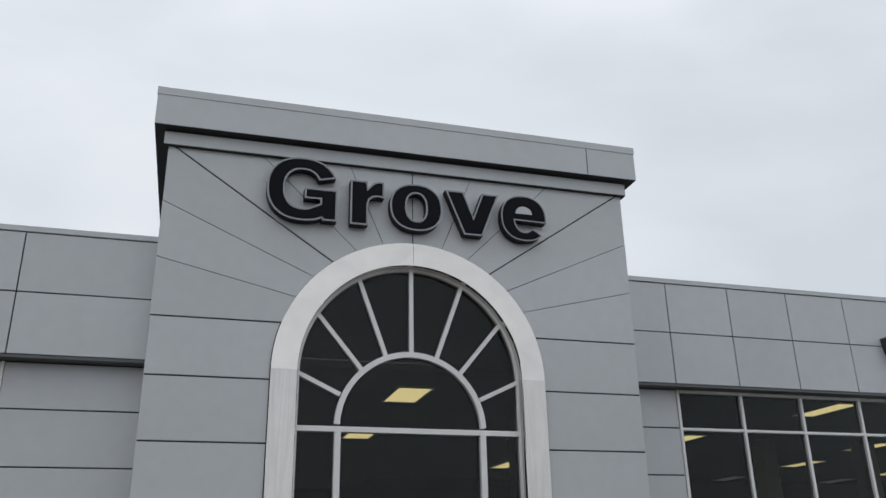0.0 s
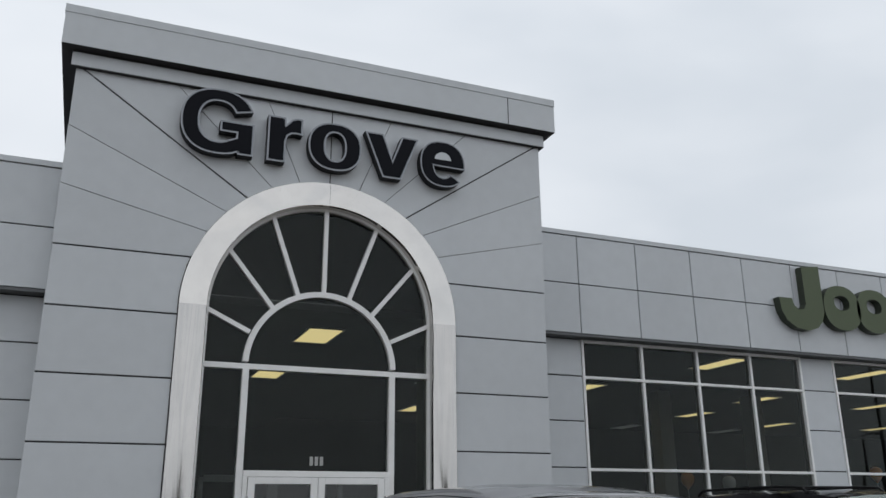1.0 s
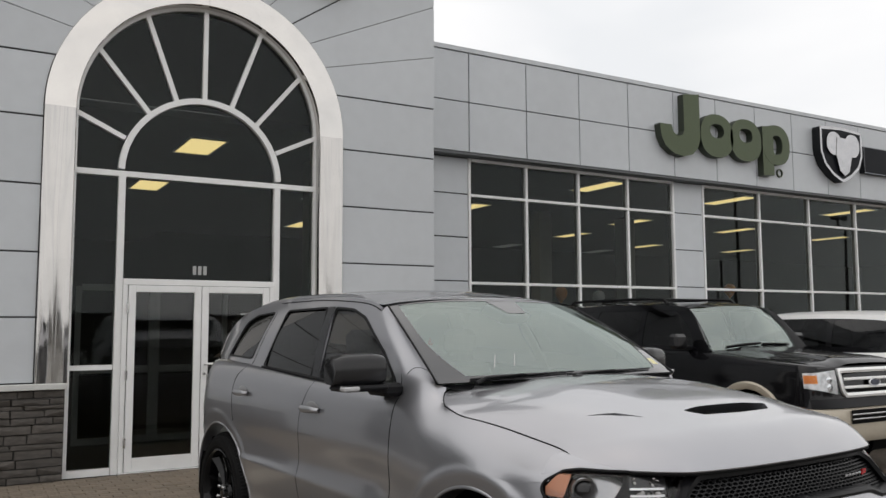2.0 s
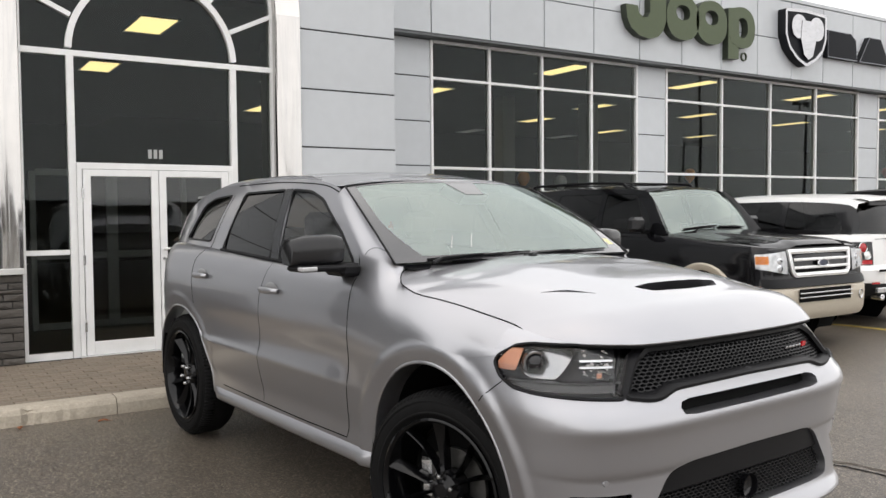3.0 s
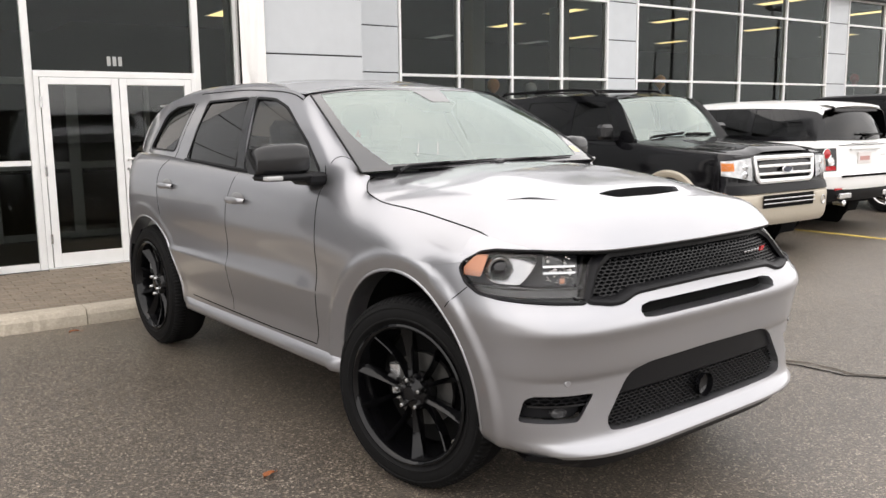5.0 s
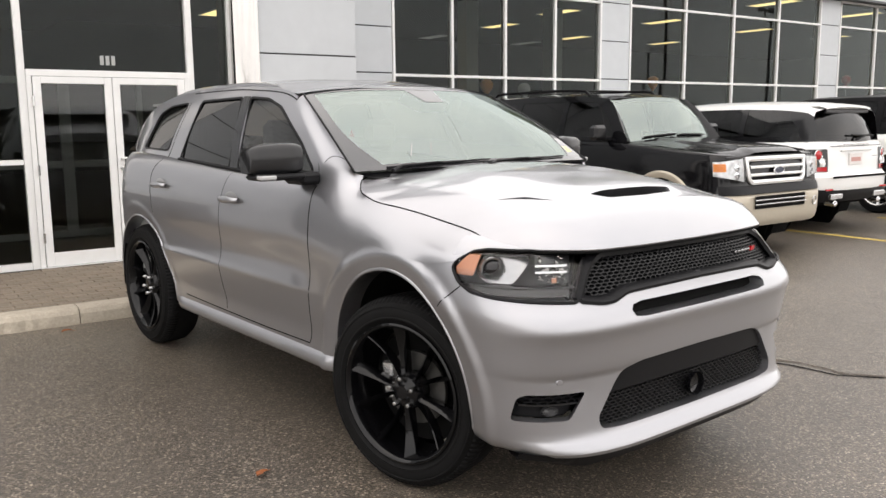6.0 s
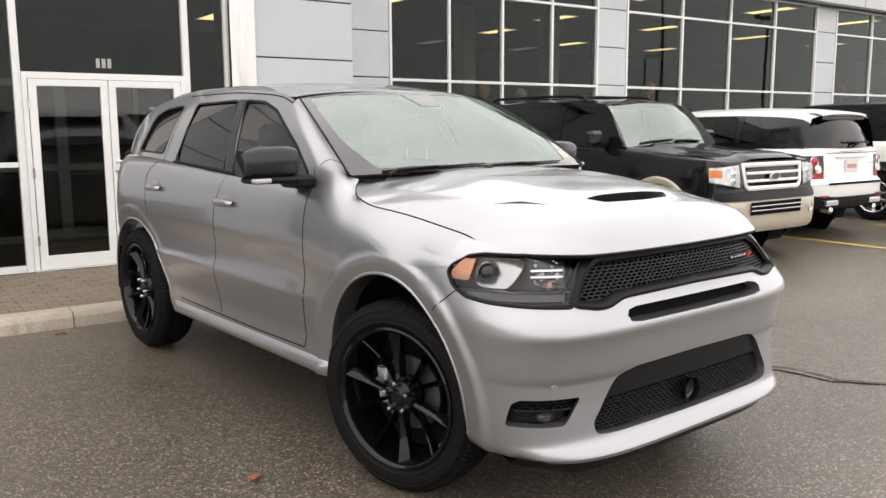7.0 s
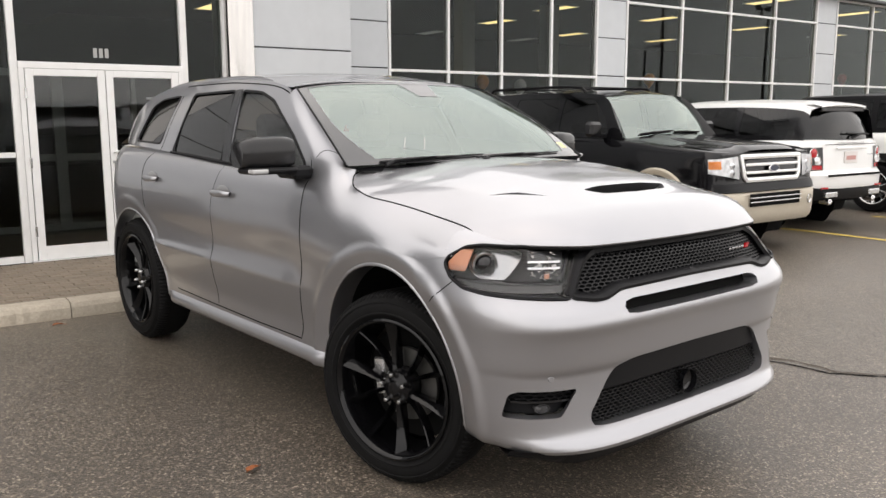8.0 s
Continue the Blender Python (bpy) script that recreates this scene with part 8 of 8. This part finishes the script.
# ---- signs ----


def sign_piece(name, loops, y_back, y_front, mats, parent, rim=0.0, label=""):
    """A raised sign shape from outlines in x, z: one loop, or an outer and an inner loop of the same count."""
    side_mat, edge_mat, face_mat = mats
    bm = bmesh.new()
    outer = ccw(loops[0])

    def walls(loop, y0, y1):
        a = [bm.verts.new((x, y0, z)) for x, z in loop]
        b = [bm.verts.new((x, y1, z)) for x, z in loop]
        for i in range(len(loop)):
            j = (i + 1) % len(loop)
            bm.faces.new((a[i], a[j], b[j], b[i]))
        return a
    walls(outer, y_front, y_back)
    if len(loops) > 1:
        inner = ccw(loops[1])
        walls(inner, y_front, y_back)
        ring_a = [bm.verts.new((x, y_front, z)) for x, z in outer]
        ring_b = [bm.verts.new((x, y_front, z)) for x, z in inner]
        faces = [bm.faces.new((ring_a[i], ring_a[(i + 1) % len(outer)], ring_b[(i + 1) % len(outer)], ring_b[i])) for i in range(len(outer))]
    else:
        faces = [bm.faces.new([bm.verts.new((x, y_front, z)) for x, z in outer])]
    bmesh.ops.remove_doubles(bm, verts=bm.verts, dist=1e-6)
    for f in bm.faces:
        f.material_index = 1 if all(abs(v.co.y - y_front) < 1e-5 for v in f.verts) else 0
    bmesh.ops.recalc_face_normals(bm, faces=bm.faces)
    body = part("letter_box", bm, [side_mat, edge_mat], parent)
    if rim:
        bm = bmesh.new()
        o2 = inset_poly(outer, rim)
        yf = y_front - 0.004
        if len(loops) > 1:
            i2 = inset_poly(inner, -rim)
            ra, rb = [bm.verts.new((x, yf, z)) for x, z in o2], [bm.verts.new((x, yf, z)) for x, z in i2]
            for i in range(len(o2)):
                j = (i + 1) % len(o2)
                bm.faces.new((ra[i], ra[j], rb[j], rb[i]))
        else:
            bm.faces.new([bm.verts.new((x, yf, z)) for x, z in o2])
        bmesh.ops.recalc_face_normals(bm, faces=bm.faces)
        part("letter_face", bm, face_mat, body)
    return body


def oval(cx, cz, rx, rz, n=44, p=2.3, a0=0.0, a1=360.0):
    pts = []
    closed = a1 - a0 >= 360
    for k in range(n if closed else n + 1):
        a = radians(a0 + (a1 - a0) * k / n)
        c, s = math.cos(a), math.sin(a)
        pts.append((cx + rx * math.copysign(abs(c) ** (2 / p), c), cz + rz * math.copysign(abs(s) ** (2 / p), s)))
    return pts


BLACK_SET = (M_SIGNSIDE, M_SIGNRIM, M_SIGN)
sign = thing("wall_sign", Matrix(), "large black raised sign shapes with grey rims on the tower", "sign")
YB, YFACE = -0.012, -0.135
cx, cz = -1.365, 6.105
big = oval(cx, cz, 0.425, 0.415, 40, 2.3, 22, 308) + [(-1.125, 5.79), (-1.125, 5.715), (-0.945, 5.715), (-0.945, 6.125), (-1.34, 6.125), (-1.34, 5.985), (-1.150, 5.985), (-1.150, 5.93)] + oval(cx, cz, 0.215, 0.255, 36, 2.3, 27, 302)[::-1]
sign_piece("big", [big], YB, YFACE, BLACK_SET, sign, 0.022)
stub = [(-0.785, 5.705), (-0.565, 5.705), (-0.565, 5.98), (-0.545, 6.05), (-0.50, 6.085), (-0.44, 6.095), (-0.365, 6.085), (-0.365, 6.30), (-0.43, 6.305), (-0.50, 6.28), (-0.565, 6.21), (-0.575, 6.295), (-0.785, 6.295)]
sign_piece("stub", [stub], YB, YFACE, BLACK_SET, sign, 0.022)
sign_piece("ring", [oval(0.045, 6.01, 0.335, 0.315), oval(0.045, 6.01, 0.125, 0.185)], YB, YFACE, BLACK_SET, sign, 0.022)
wedge = [(0.425, 6.295), (0.665, 6.295), (0.79, 5.955), (0.915, 6.295), (1.14, 6.295), (0.905, 5.705), (0.66, 5.705)]
sign_piece("wedge", [wedge], YB, YFACE, BLACK_SET, sign, 0.022)
cx, cz = 1.475, 6.01
last = oval(cx, cz, 0.31, 0.315, 40, 2.3, -6, 318) + [(1.62, 5.855)] + oval(cx, cz, 0.125, 0.19, 16, 2.3, 318, 200)[::1] + [(1.35, 5.972)]
sign_piece("broken_ring", [last], YB, YFACE, BLACK_SET, sign, 0.018)
sign_hole = bmesh.new()
half_oval = oval(cx, cz + 0.055, 0.115, 0.105, 14, 2.0, 0, 180)
sign_hole.faces.new([sign_hole.verts.new((x, YFACE - 0.006, z)) for x, z in half_oval])
part("letter_gap", sign_hole, M_PANEL, sign, "grey gap in the ring")

GREEN_SET = (M_GREENSIDE, M_GREEN, M_GREEN)
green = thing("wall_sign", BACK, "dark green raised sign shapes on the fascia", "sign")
YB, YFACE = YF - 0.004, YF - 0.13
hook = [(7.70, 5.36), (8.06, 5.40), (8.06, 4.66), (8.0, 4.50), (7.88, 4.39), (7.68, 4.34), (7.46, 4.37), (7.28, 4.48), (7.20, 4.62), (7.17, 4.83), (7.43, 4.83), (7.46, 4.72), (7.55, 4.66), (7.65, 4.68), (7.70, 4.76)]
sign_piece("hook", [hook], YB, YFACE, GREEN_SET, green)
for cx in (8.46, 9.16):
    sign_piece("green_ring", [oval(cx, 4.76, 0.385, 0.36), oval(cx, 4.84, 0.16, 0.12)], YB, YFACE, GREEN_SET, green)
sign_piece("green_ring", [oval(9.93, 4.76, 0.355, 0.35), oval(9.95, 4.76, 0.14, 0.17)], YB, YFACE, GREEN_SET, green)
sign_piece("tail", [[(9.58, 5.06), (9.86, 5.09), (9.86, 4.22), (9.58, 4.20)]], YB, YFACE + 0.003, GREEN_SET, green)
sign_piece("mark", [oval(10.13, 4.30, 0.075, 0.075, 20, 2.0), oval(10.13, 4.30, 0.058, 0.058, 20, 2.0)], YB, YF - 0.03, GREEN_SET, green)

emblem = thing("wall_sign", BACK, "chrome shield emblem with a plain dark face on the fascia", "sign")
shield = [(11.09, 5.24), (11.70, 5.275), (12.32, 5.24), (12.32, 4.78), (12.22, 4.55), (11.98, 4.36), (11.71, 4.24), (11.44, 4.35), (11.20, 4.54), (11.09, 4.78)]
sign_piece("shield", [round_poly(shield, 0.05, 2)], YF - 0.004, YF - 0.17, (M_SIGNSIDE, M_EMBLEM, M_SIGN), emblem, 0.055)
for sx in (-1, 1):
    sign_piece("curl", [oval(11.705 + sx * 0.265, 4.94, 0.215, 0.215, 30, 2.2)], YF - 0.174, YF - 0.205, (M_EMBLEM, M_EMBLEM, M_EMBLEM), emblem)
sign_piece("blaze", [[(11.52, 5.06), (11.89, 5.06), (11.93, 4.72), (11.84, 4.44), (11.705, 4.36), (11.57, 4.44), (11.48, 4.72)]], YF - 0.174, YF - 0.215, (M_EMBLEM, M_EMBLEM, M_EMBLEM), emblem)
blocks = thing("wall_sign", BACK, "black raised block shapes with grey rims on the fascia", "sign")
for pts in ([(12.46, 4.50), (12.46, 5.01), (13.20, 5.01), (13.38, 4.90), (13.42, 4.50)],
            [(13.50, 4.50), (13.84, 5.01), (14.24, 5.01), (14.58, 4.50)],
            [(14.72, 4.50), (14.72, 5.01), (15.90, 5.01), (15.90, 4.50)]):
    sign_piece("block", [pts], YF - 0.004, YF - 0.11, BLACK_SET, blocks, 0.014)

# plain bars in place of the number over the entrance
numerals = thing("door_number", Matrix(), "three small pale bars on the glass over the doors", "sign")
for k in range(3):
    part("bar", box(-0.055 + 0.058 * k, -0.017 + 0.058 * k, GY + 0.022, GY + 0.028, 2.228, 2.325, 0.002), M_PALEMARK, numerals)

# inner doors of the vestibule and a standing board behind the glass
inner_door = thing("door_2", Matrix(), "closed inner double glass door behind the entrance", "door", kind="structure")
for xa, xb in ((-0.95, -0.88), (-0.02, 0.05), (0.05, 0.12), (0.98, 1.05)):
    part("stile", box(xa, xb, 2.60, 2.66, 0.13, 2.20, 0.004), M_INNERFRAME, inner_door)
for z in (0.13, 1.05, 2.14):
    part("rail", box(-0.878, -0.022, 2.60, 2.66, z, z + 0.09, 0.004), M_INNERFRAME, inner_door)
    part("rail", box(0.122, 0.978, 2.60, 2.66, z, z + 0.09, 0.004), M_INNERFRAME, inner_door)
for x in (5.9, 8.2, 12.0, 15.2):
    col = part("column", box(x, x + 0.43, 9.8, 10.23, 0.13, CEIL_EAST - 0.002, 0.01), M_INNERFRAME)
    tagged(col, "grey square column inside the showroom", "column", "showroom columns", "structure")

# ---- lot ----


def flat_strip(name, line, wide, mat, label, category, jag=0.0, lift=0.004):
    bm = bmesh.new()
    rings = []
    pts = [np.array(p, float) for p in line]
    for k, q in enumerate(pts):
        d = pts[min(k + 1, len(pts) - 1)] - pts[max(k - 1, 0)]
        d = d / np.linalg.norm(d)
        nn = np.array((-d[1], d[0]))
        a, b = q + nn * (wide / 2 + random.uniform(-jag, jag)), q - nn * (wide / 2 + random.uniform(-jag, jag))
        rings.append([(a[0], a[1], ground_z(a[1]) + lift), (b[0], b[1], ground_z(b[1]) + lift)])
    ribbon(bm, rings)
    bmesh.ops.recalc_face_normals(bm, faces=bm.faces)
    return tagged(part(name, bm, mat), label, category, kind="structure")


for x0, x1 in ((8.50, 8.78), (11.0, 11.28)):
    flat_strip("parking_line", [(x0 + (x1 - x0) * (-0.6 - y) / 4.2, y) for y in [-0.9 - 0.3 * k for k in range(14)] if y < KY], 0.10, M_YELLOW, "worn yellow parking line on the asphalt", "parking line", 0.006)
crack_line = [(2.20 + 0.03 * k + random.uniform(-0.012, 0.012) + 0.06 * math.sin(k * 0.5), -5.30 - 0.055 * k + random.uniform(-0.012, 0.012)) for k in range(34)]
flat_strip("asphalt_crack", crack_line, 0.020, M_MATTE, "thin dark crack across the asphalt", "crack", 0.005)
flat_strip("asphalt_crack", [(x + 0.10 + 0.02 * math.sin(7 * y), y - 0.03) for x, y in crack_line[6:]], 0.03, M_TAR, "sandy worn edge beside the crack", "crack", 0.012)

leaf_bm = bmesh.new()
rows = []
for k in range(9):
    t = k / 8
    wdt = 0.022 * math.sin(math.pi * min(1, t * 1.05)) ** 0.8 * (1 + 0.3 * math.sin(9 * t))
    rows.append([(0.075 * (t - 0.5), s * wdt, 0.006 + 0.010 * abs(s) + 0.006 * math.sin(3 * t)) for s in (-1, -0.5, 0, 0.5, 1)])
ribbon(leaf_bm, rows)
tube(leaf_bm, [(0.036, 0, 0.008), (0.055, 0.004, 0.005), (0.070, 0.012, 0.004)], 0.0015, 5)
leaf = part("fallen_leaf", leaf_bm, M_LEAF, smooth=True)
leaf.matrix_world = pose(-0.86, -5.78, ground_z(-5.78) + 0.002, 0, 0, 25)
tagged(leaf, "small orange-brown fallen leaf on the asphalt", "leaf")
for k, (x, y) in enumerate(((-1.05, -2.42), (-1.62, -2.30))):
    lf = copy_thing(leaf, pose(x, y, 0.002, 0, 0, 80 * k))

# ---- land behind the camera ----
trees = bmesh.new()
rng = random.Random(5)
# the ring's unseen western end is added to darken the car's reflections
for k in range(170):
    a = radians(-212 + 220 * k / 170 + rng.uniform(-2, 2))
    rr = rng.uniform(150, 230)
    x, y, h = 2 + rr * math.cos(a), -8 + rr * math.sin(a), rng.uniform(2.5, 8.0)
    z = -0.2
    for j in range(5):
        zb, zt = z + h * (0.08 + 0.17 * j), z + h * (0.36 + 0.16 * j)
        r = h * (0.20 - 0.034 * j)
        n = 9
        top = trees.verts.new((x + rng.uniform(-0.1, 0.1), y, min(zt, z + h)))
        ring = [trees.verts.new((x + r * rng.uniform(0.7, 1.15) * math.cos(2 * math.pi * i / n), y + r * rng.uniform(0.7, 1.15) * math.sin(2 * math.pi * i / n), zb - rng.uniform(0, 0.05) * h)) for i in range(n)]
        for i in range(n):
            trees.faces.new((ring[i], ring[(i + 1) % n], top))
tagged(part("distant_trees", trees, M_CONIFER), "dark conifers far across the lot", "trees", kind="stuff")
for x0, x1, y, h in ((-66, -24, -112, 4.2), (-6, 40, -120, 3.6), (58, 110, -108, 4.0)):
    shed = thing("distant_building", Matrix(), "long low dark building across the lot", "building")
    part("wall", box(x0, x1, y - 14, y, -0.25, h, 0.05), M_SHED, shed)
    part("roof", box(x0 - 0.4, x1 + 0.4, y - 14.4, y + 0.4, h + 0.004, h + 0.35, 0.05), M_SOFFIT, shed)
    n = int((x1 - x0) / 4)
    for k in range(n):
        xa = x0 + 1.2 + k * 4
        wdw = part("window", box(xa, xa + 2.2, y + 0.002, y + 0.06, 1.0, 3.0, 0.02), M_FRAME, shed)
        part("pane", box(xa + 0.12, xa + 2.08, y + 0.062, y + 0.07, 1.12, 2.88), M_FRIT, wdw)

M_POLE = material("dark_galvanised_pole", (0.10, 0.10, 0.10), 0.6, 0.3, vary=0.1)


def street_pole(x, y, h, r, label):
    e = thing("street_lamp", pose(x, y, -0.2), label, "street lamp")
    bm = bmesh.new()
    tube(bm, [(0, 0, 0), (0, 0, h * 0.5), (0, 0, h)], [r * 1.3, r, r * 0.75], 10)
    part("pole", bm, M_POLE, e, smooth=True)
    return e


lamp_post = street_pole(65.6, -45, 8.2, 0.14, "grey curved-arm street lamp across the lot")
bm = bmesh.new()
tube(bm, [(0, 0, 8.15), (0.15, 0, 8.6), (0.7, 0, 8.85), (1.9, 0, 8.9)], [0.11, 0.09, 0.08, 0.07], 8)
part("arm", bm, M_POLE, lamp_post, smooth=True)
part("lamp_head", box(1.8, 2.7, -0.2, 0.2, 8.78, 8.95, 0.05), M_POLE, lamp_post)
street_pole(68.2, -45, 16.0, 0.16, "tall dark pole across the lot")
flood = street_pole(86.0, -45, 14.6, 0.17, "tall floodlight pole across the lot")
part("cross_arm", box(-1.3, 1.3, -0.06, 0.06, 14.35, 14.5, 0.02), M_POLE, flood)
for xa in (-1.1, 0.9):
    part("floodlight", box(xa - 0.35, xa + 0.35, 0.06, 0.40, 14.2, 14.75, 0.05), M_POLE, flood)

# ---- stones, pavers and kerb ----
stone_meshes = []
for k in range(10):
    rng2 = random.Random(40 + k)
    vs = []
    for x in (0, 1):
        for z in (0, 1):
            vs.append((x + (0.04 if x == 0 else -0.04) * rng2.random(), -rng2.uniform(0.4, 1.0), z + (0.10 if z == 0 else -0.10) * rng2.random()))
    vs += [(0, 0, 0), (0, 0, 1), (1, 0, 0), (1, 0, 1)]
    mid = (0.5, -rng2.uniform(0.7, 1.15), 0.5)
    vs.append(mid)
    fs = [(0, 2, 8), (2, 3, 8), (3, 1, 8), (1, 0, 8), (4, 0, 1, 5), (2, 6, 7, 3), (1, 3, 7, 5), (4, 6, 2, 0)]
    me = mesh_of("stone", vs, fs)
    me.materials.append(M_STONE)
    stone_meshes.append(me)
for base in [o for o in scene.objects if o.name.startswith("stone_base")]:
    core = [c for c in base.children if c.name.startswith("core")][0]
    xs = [v.co.x for v in core.data.vertices]
    xa, xb = min(xs), max(xs)
    z = Z_PAVE + 0.004
    rng3 = random.Random(11)
    while z < 1.02:
        h = min(rng3.uniform(0.045, 0.095), 1.028 - z)
        if 1.028 - z - h < 0.03:
            h = 1.028 - z
        x = xa
        while x < xb - 0.01:
            w = rng3.uniform(0.14, 0.42)
            if xb - x - w < 0.10:
                w = xb - x
            st = new("stone", rng3.choice(stone_meshes))
            st.parent = base
            st.matrix_basis = Matrix.Translation((x + 0.003, 0.0, z + 0.003)) @ Matrix.Diagonal((w - 0.006, rng3.uniform(0.025, 0.05), h - 0.006, 1))
            x += w
        z += h

paver_me = []
for k in range(4):
    rng4 = random.Random(70 + k)
    bm = bmesh.new()
    add_box(bm, 0.002, 0.198, 0.002, 0.098, -0.05, 0.0)
    top = [v for v in bm.verts if v.co.z > -0.01]
    for v in top:
        v.co.z += rng4.uniform(-0.003, 0.002)
    bmesh.ops.bevel(bm, geom=[e for e in bm.edges if all(v.co.z > -0.01 for v in e.verts)], offset=0.006, segments=1, affect="EDGES")
    me = bpy.data.meshes.new("paver")
    bm.to_mesh(me)
    bm.free()
    me.materials.append(M_PAVER)
    paver_me.append(me)
far_v, far_f, near_n = [], [], 0
rng5 = random.Random(3)
for row in range(19):
    y = KY + 0.226 + row * 0.1055
    for col in range(-24, 25):
        x = col * 0.2025 + (0.10 if row % 2 else 0.0)
        dz = Z_PAVE + rng5.uniform(-0.003, 0.003)
        if -2.55 < x < -0.15 and near_n < 300:
            o = new("paver", rng5.choice(paver_me))
            o.parent = pave
            o.matrix_basis = Matrix.Translation((x, y, dz))
            near_n += 1
        else:
            n0 = len(far_v)
            far_v += [(x + a, y + b, dz + c) for c in (-0.05, 0) for a, b in ((0.002, 0.002), (0.198, 0.002), (0.198, 0.098), (0.002, 0.098))]
            far_f += [(n0 + 4, n0 + 5, n0 + 6, n0 + 7), (n0, n0 + 1, n0 + 5, n0 + 4), (n0 + 1, n0 + 2, n0 + 6, n0 + 5), (n0 + 2, n0 + 3, n0 + 7, n0 + 6), (n0 + 3, n0, n0 + 4, n0 + 7)]
me = mesh_of("far_pavers", far_v, far_f)
me.materials.append(M_PAVER)
far = new("far_pavers", me)
far.parent = pave
tagged(far, kind="stuff")
kerb_meshes = []
for k in range(5):
    rng6 = random.Random(90 + k)
    kerb_bm = bmesh.new()
    prof = [(0.0, -0.05), (0.004, 0.03), (0.012, 0.085), (0.035, 0.120), (0.06, 0.130), (0.14, 0.133), (0.215, 0.134), (0.22, 0.10)]
    rings = []
    for n in range(41):
        x = 0.004 + 1.992 * n / 40
        chip = 0.016 * max(0.0, rng6.gauss(-0.5, 1.0))
        rings.append([(x, KY + a + (chip + rng6.uniform(-0.003, 0.003) if 0 < a < 0.05 else 0), b - (chip * 0.7 + rng6.uniform(-0.002, 0.002) if 0.02 < a < 0.1 else 0)) for a, b in prof])
    ribbon(kerb_bm, rings)
    for ring in (rings[0], rings[-1]):
        kerb_bm.faces.new([kerb_bm.verts.new(p) for p in ring])
    bmesh.ops.remove_doubles(kerb_bm, verts=kerb_bm.verts, dist=1e-5)
    bmesh.ops.recalc_face_normals(kerb_bm, faces=kerb_bm.faces)
    me = bpy.data.meshes.new("kerb_stone")
    kerb_bm.to_mesh(me)
    kerb_bm.free()
    me.materials.append(M_CONCRETE)
    kerb_meshes.append(me)
for k in range(-8, 3):
    o = new("kerb_stone", kerb_meshes[k % 5])
    o.parent = pave
    o.matrix_basis = Matrix.Translation((2.0 * k - 0.9, 0, 0))
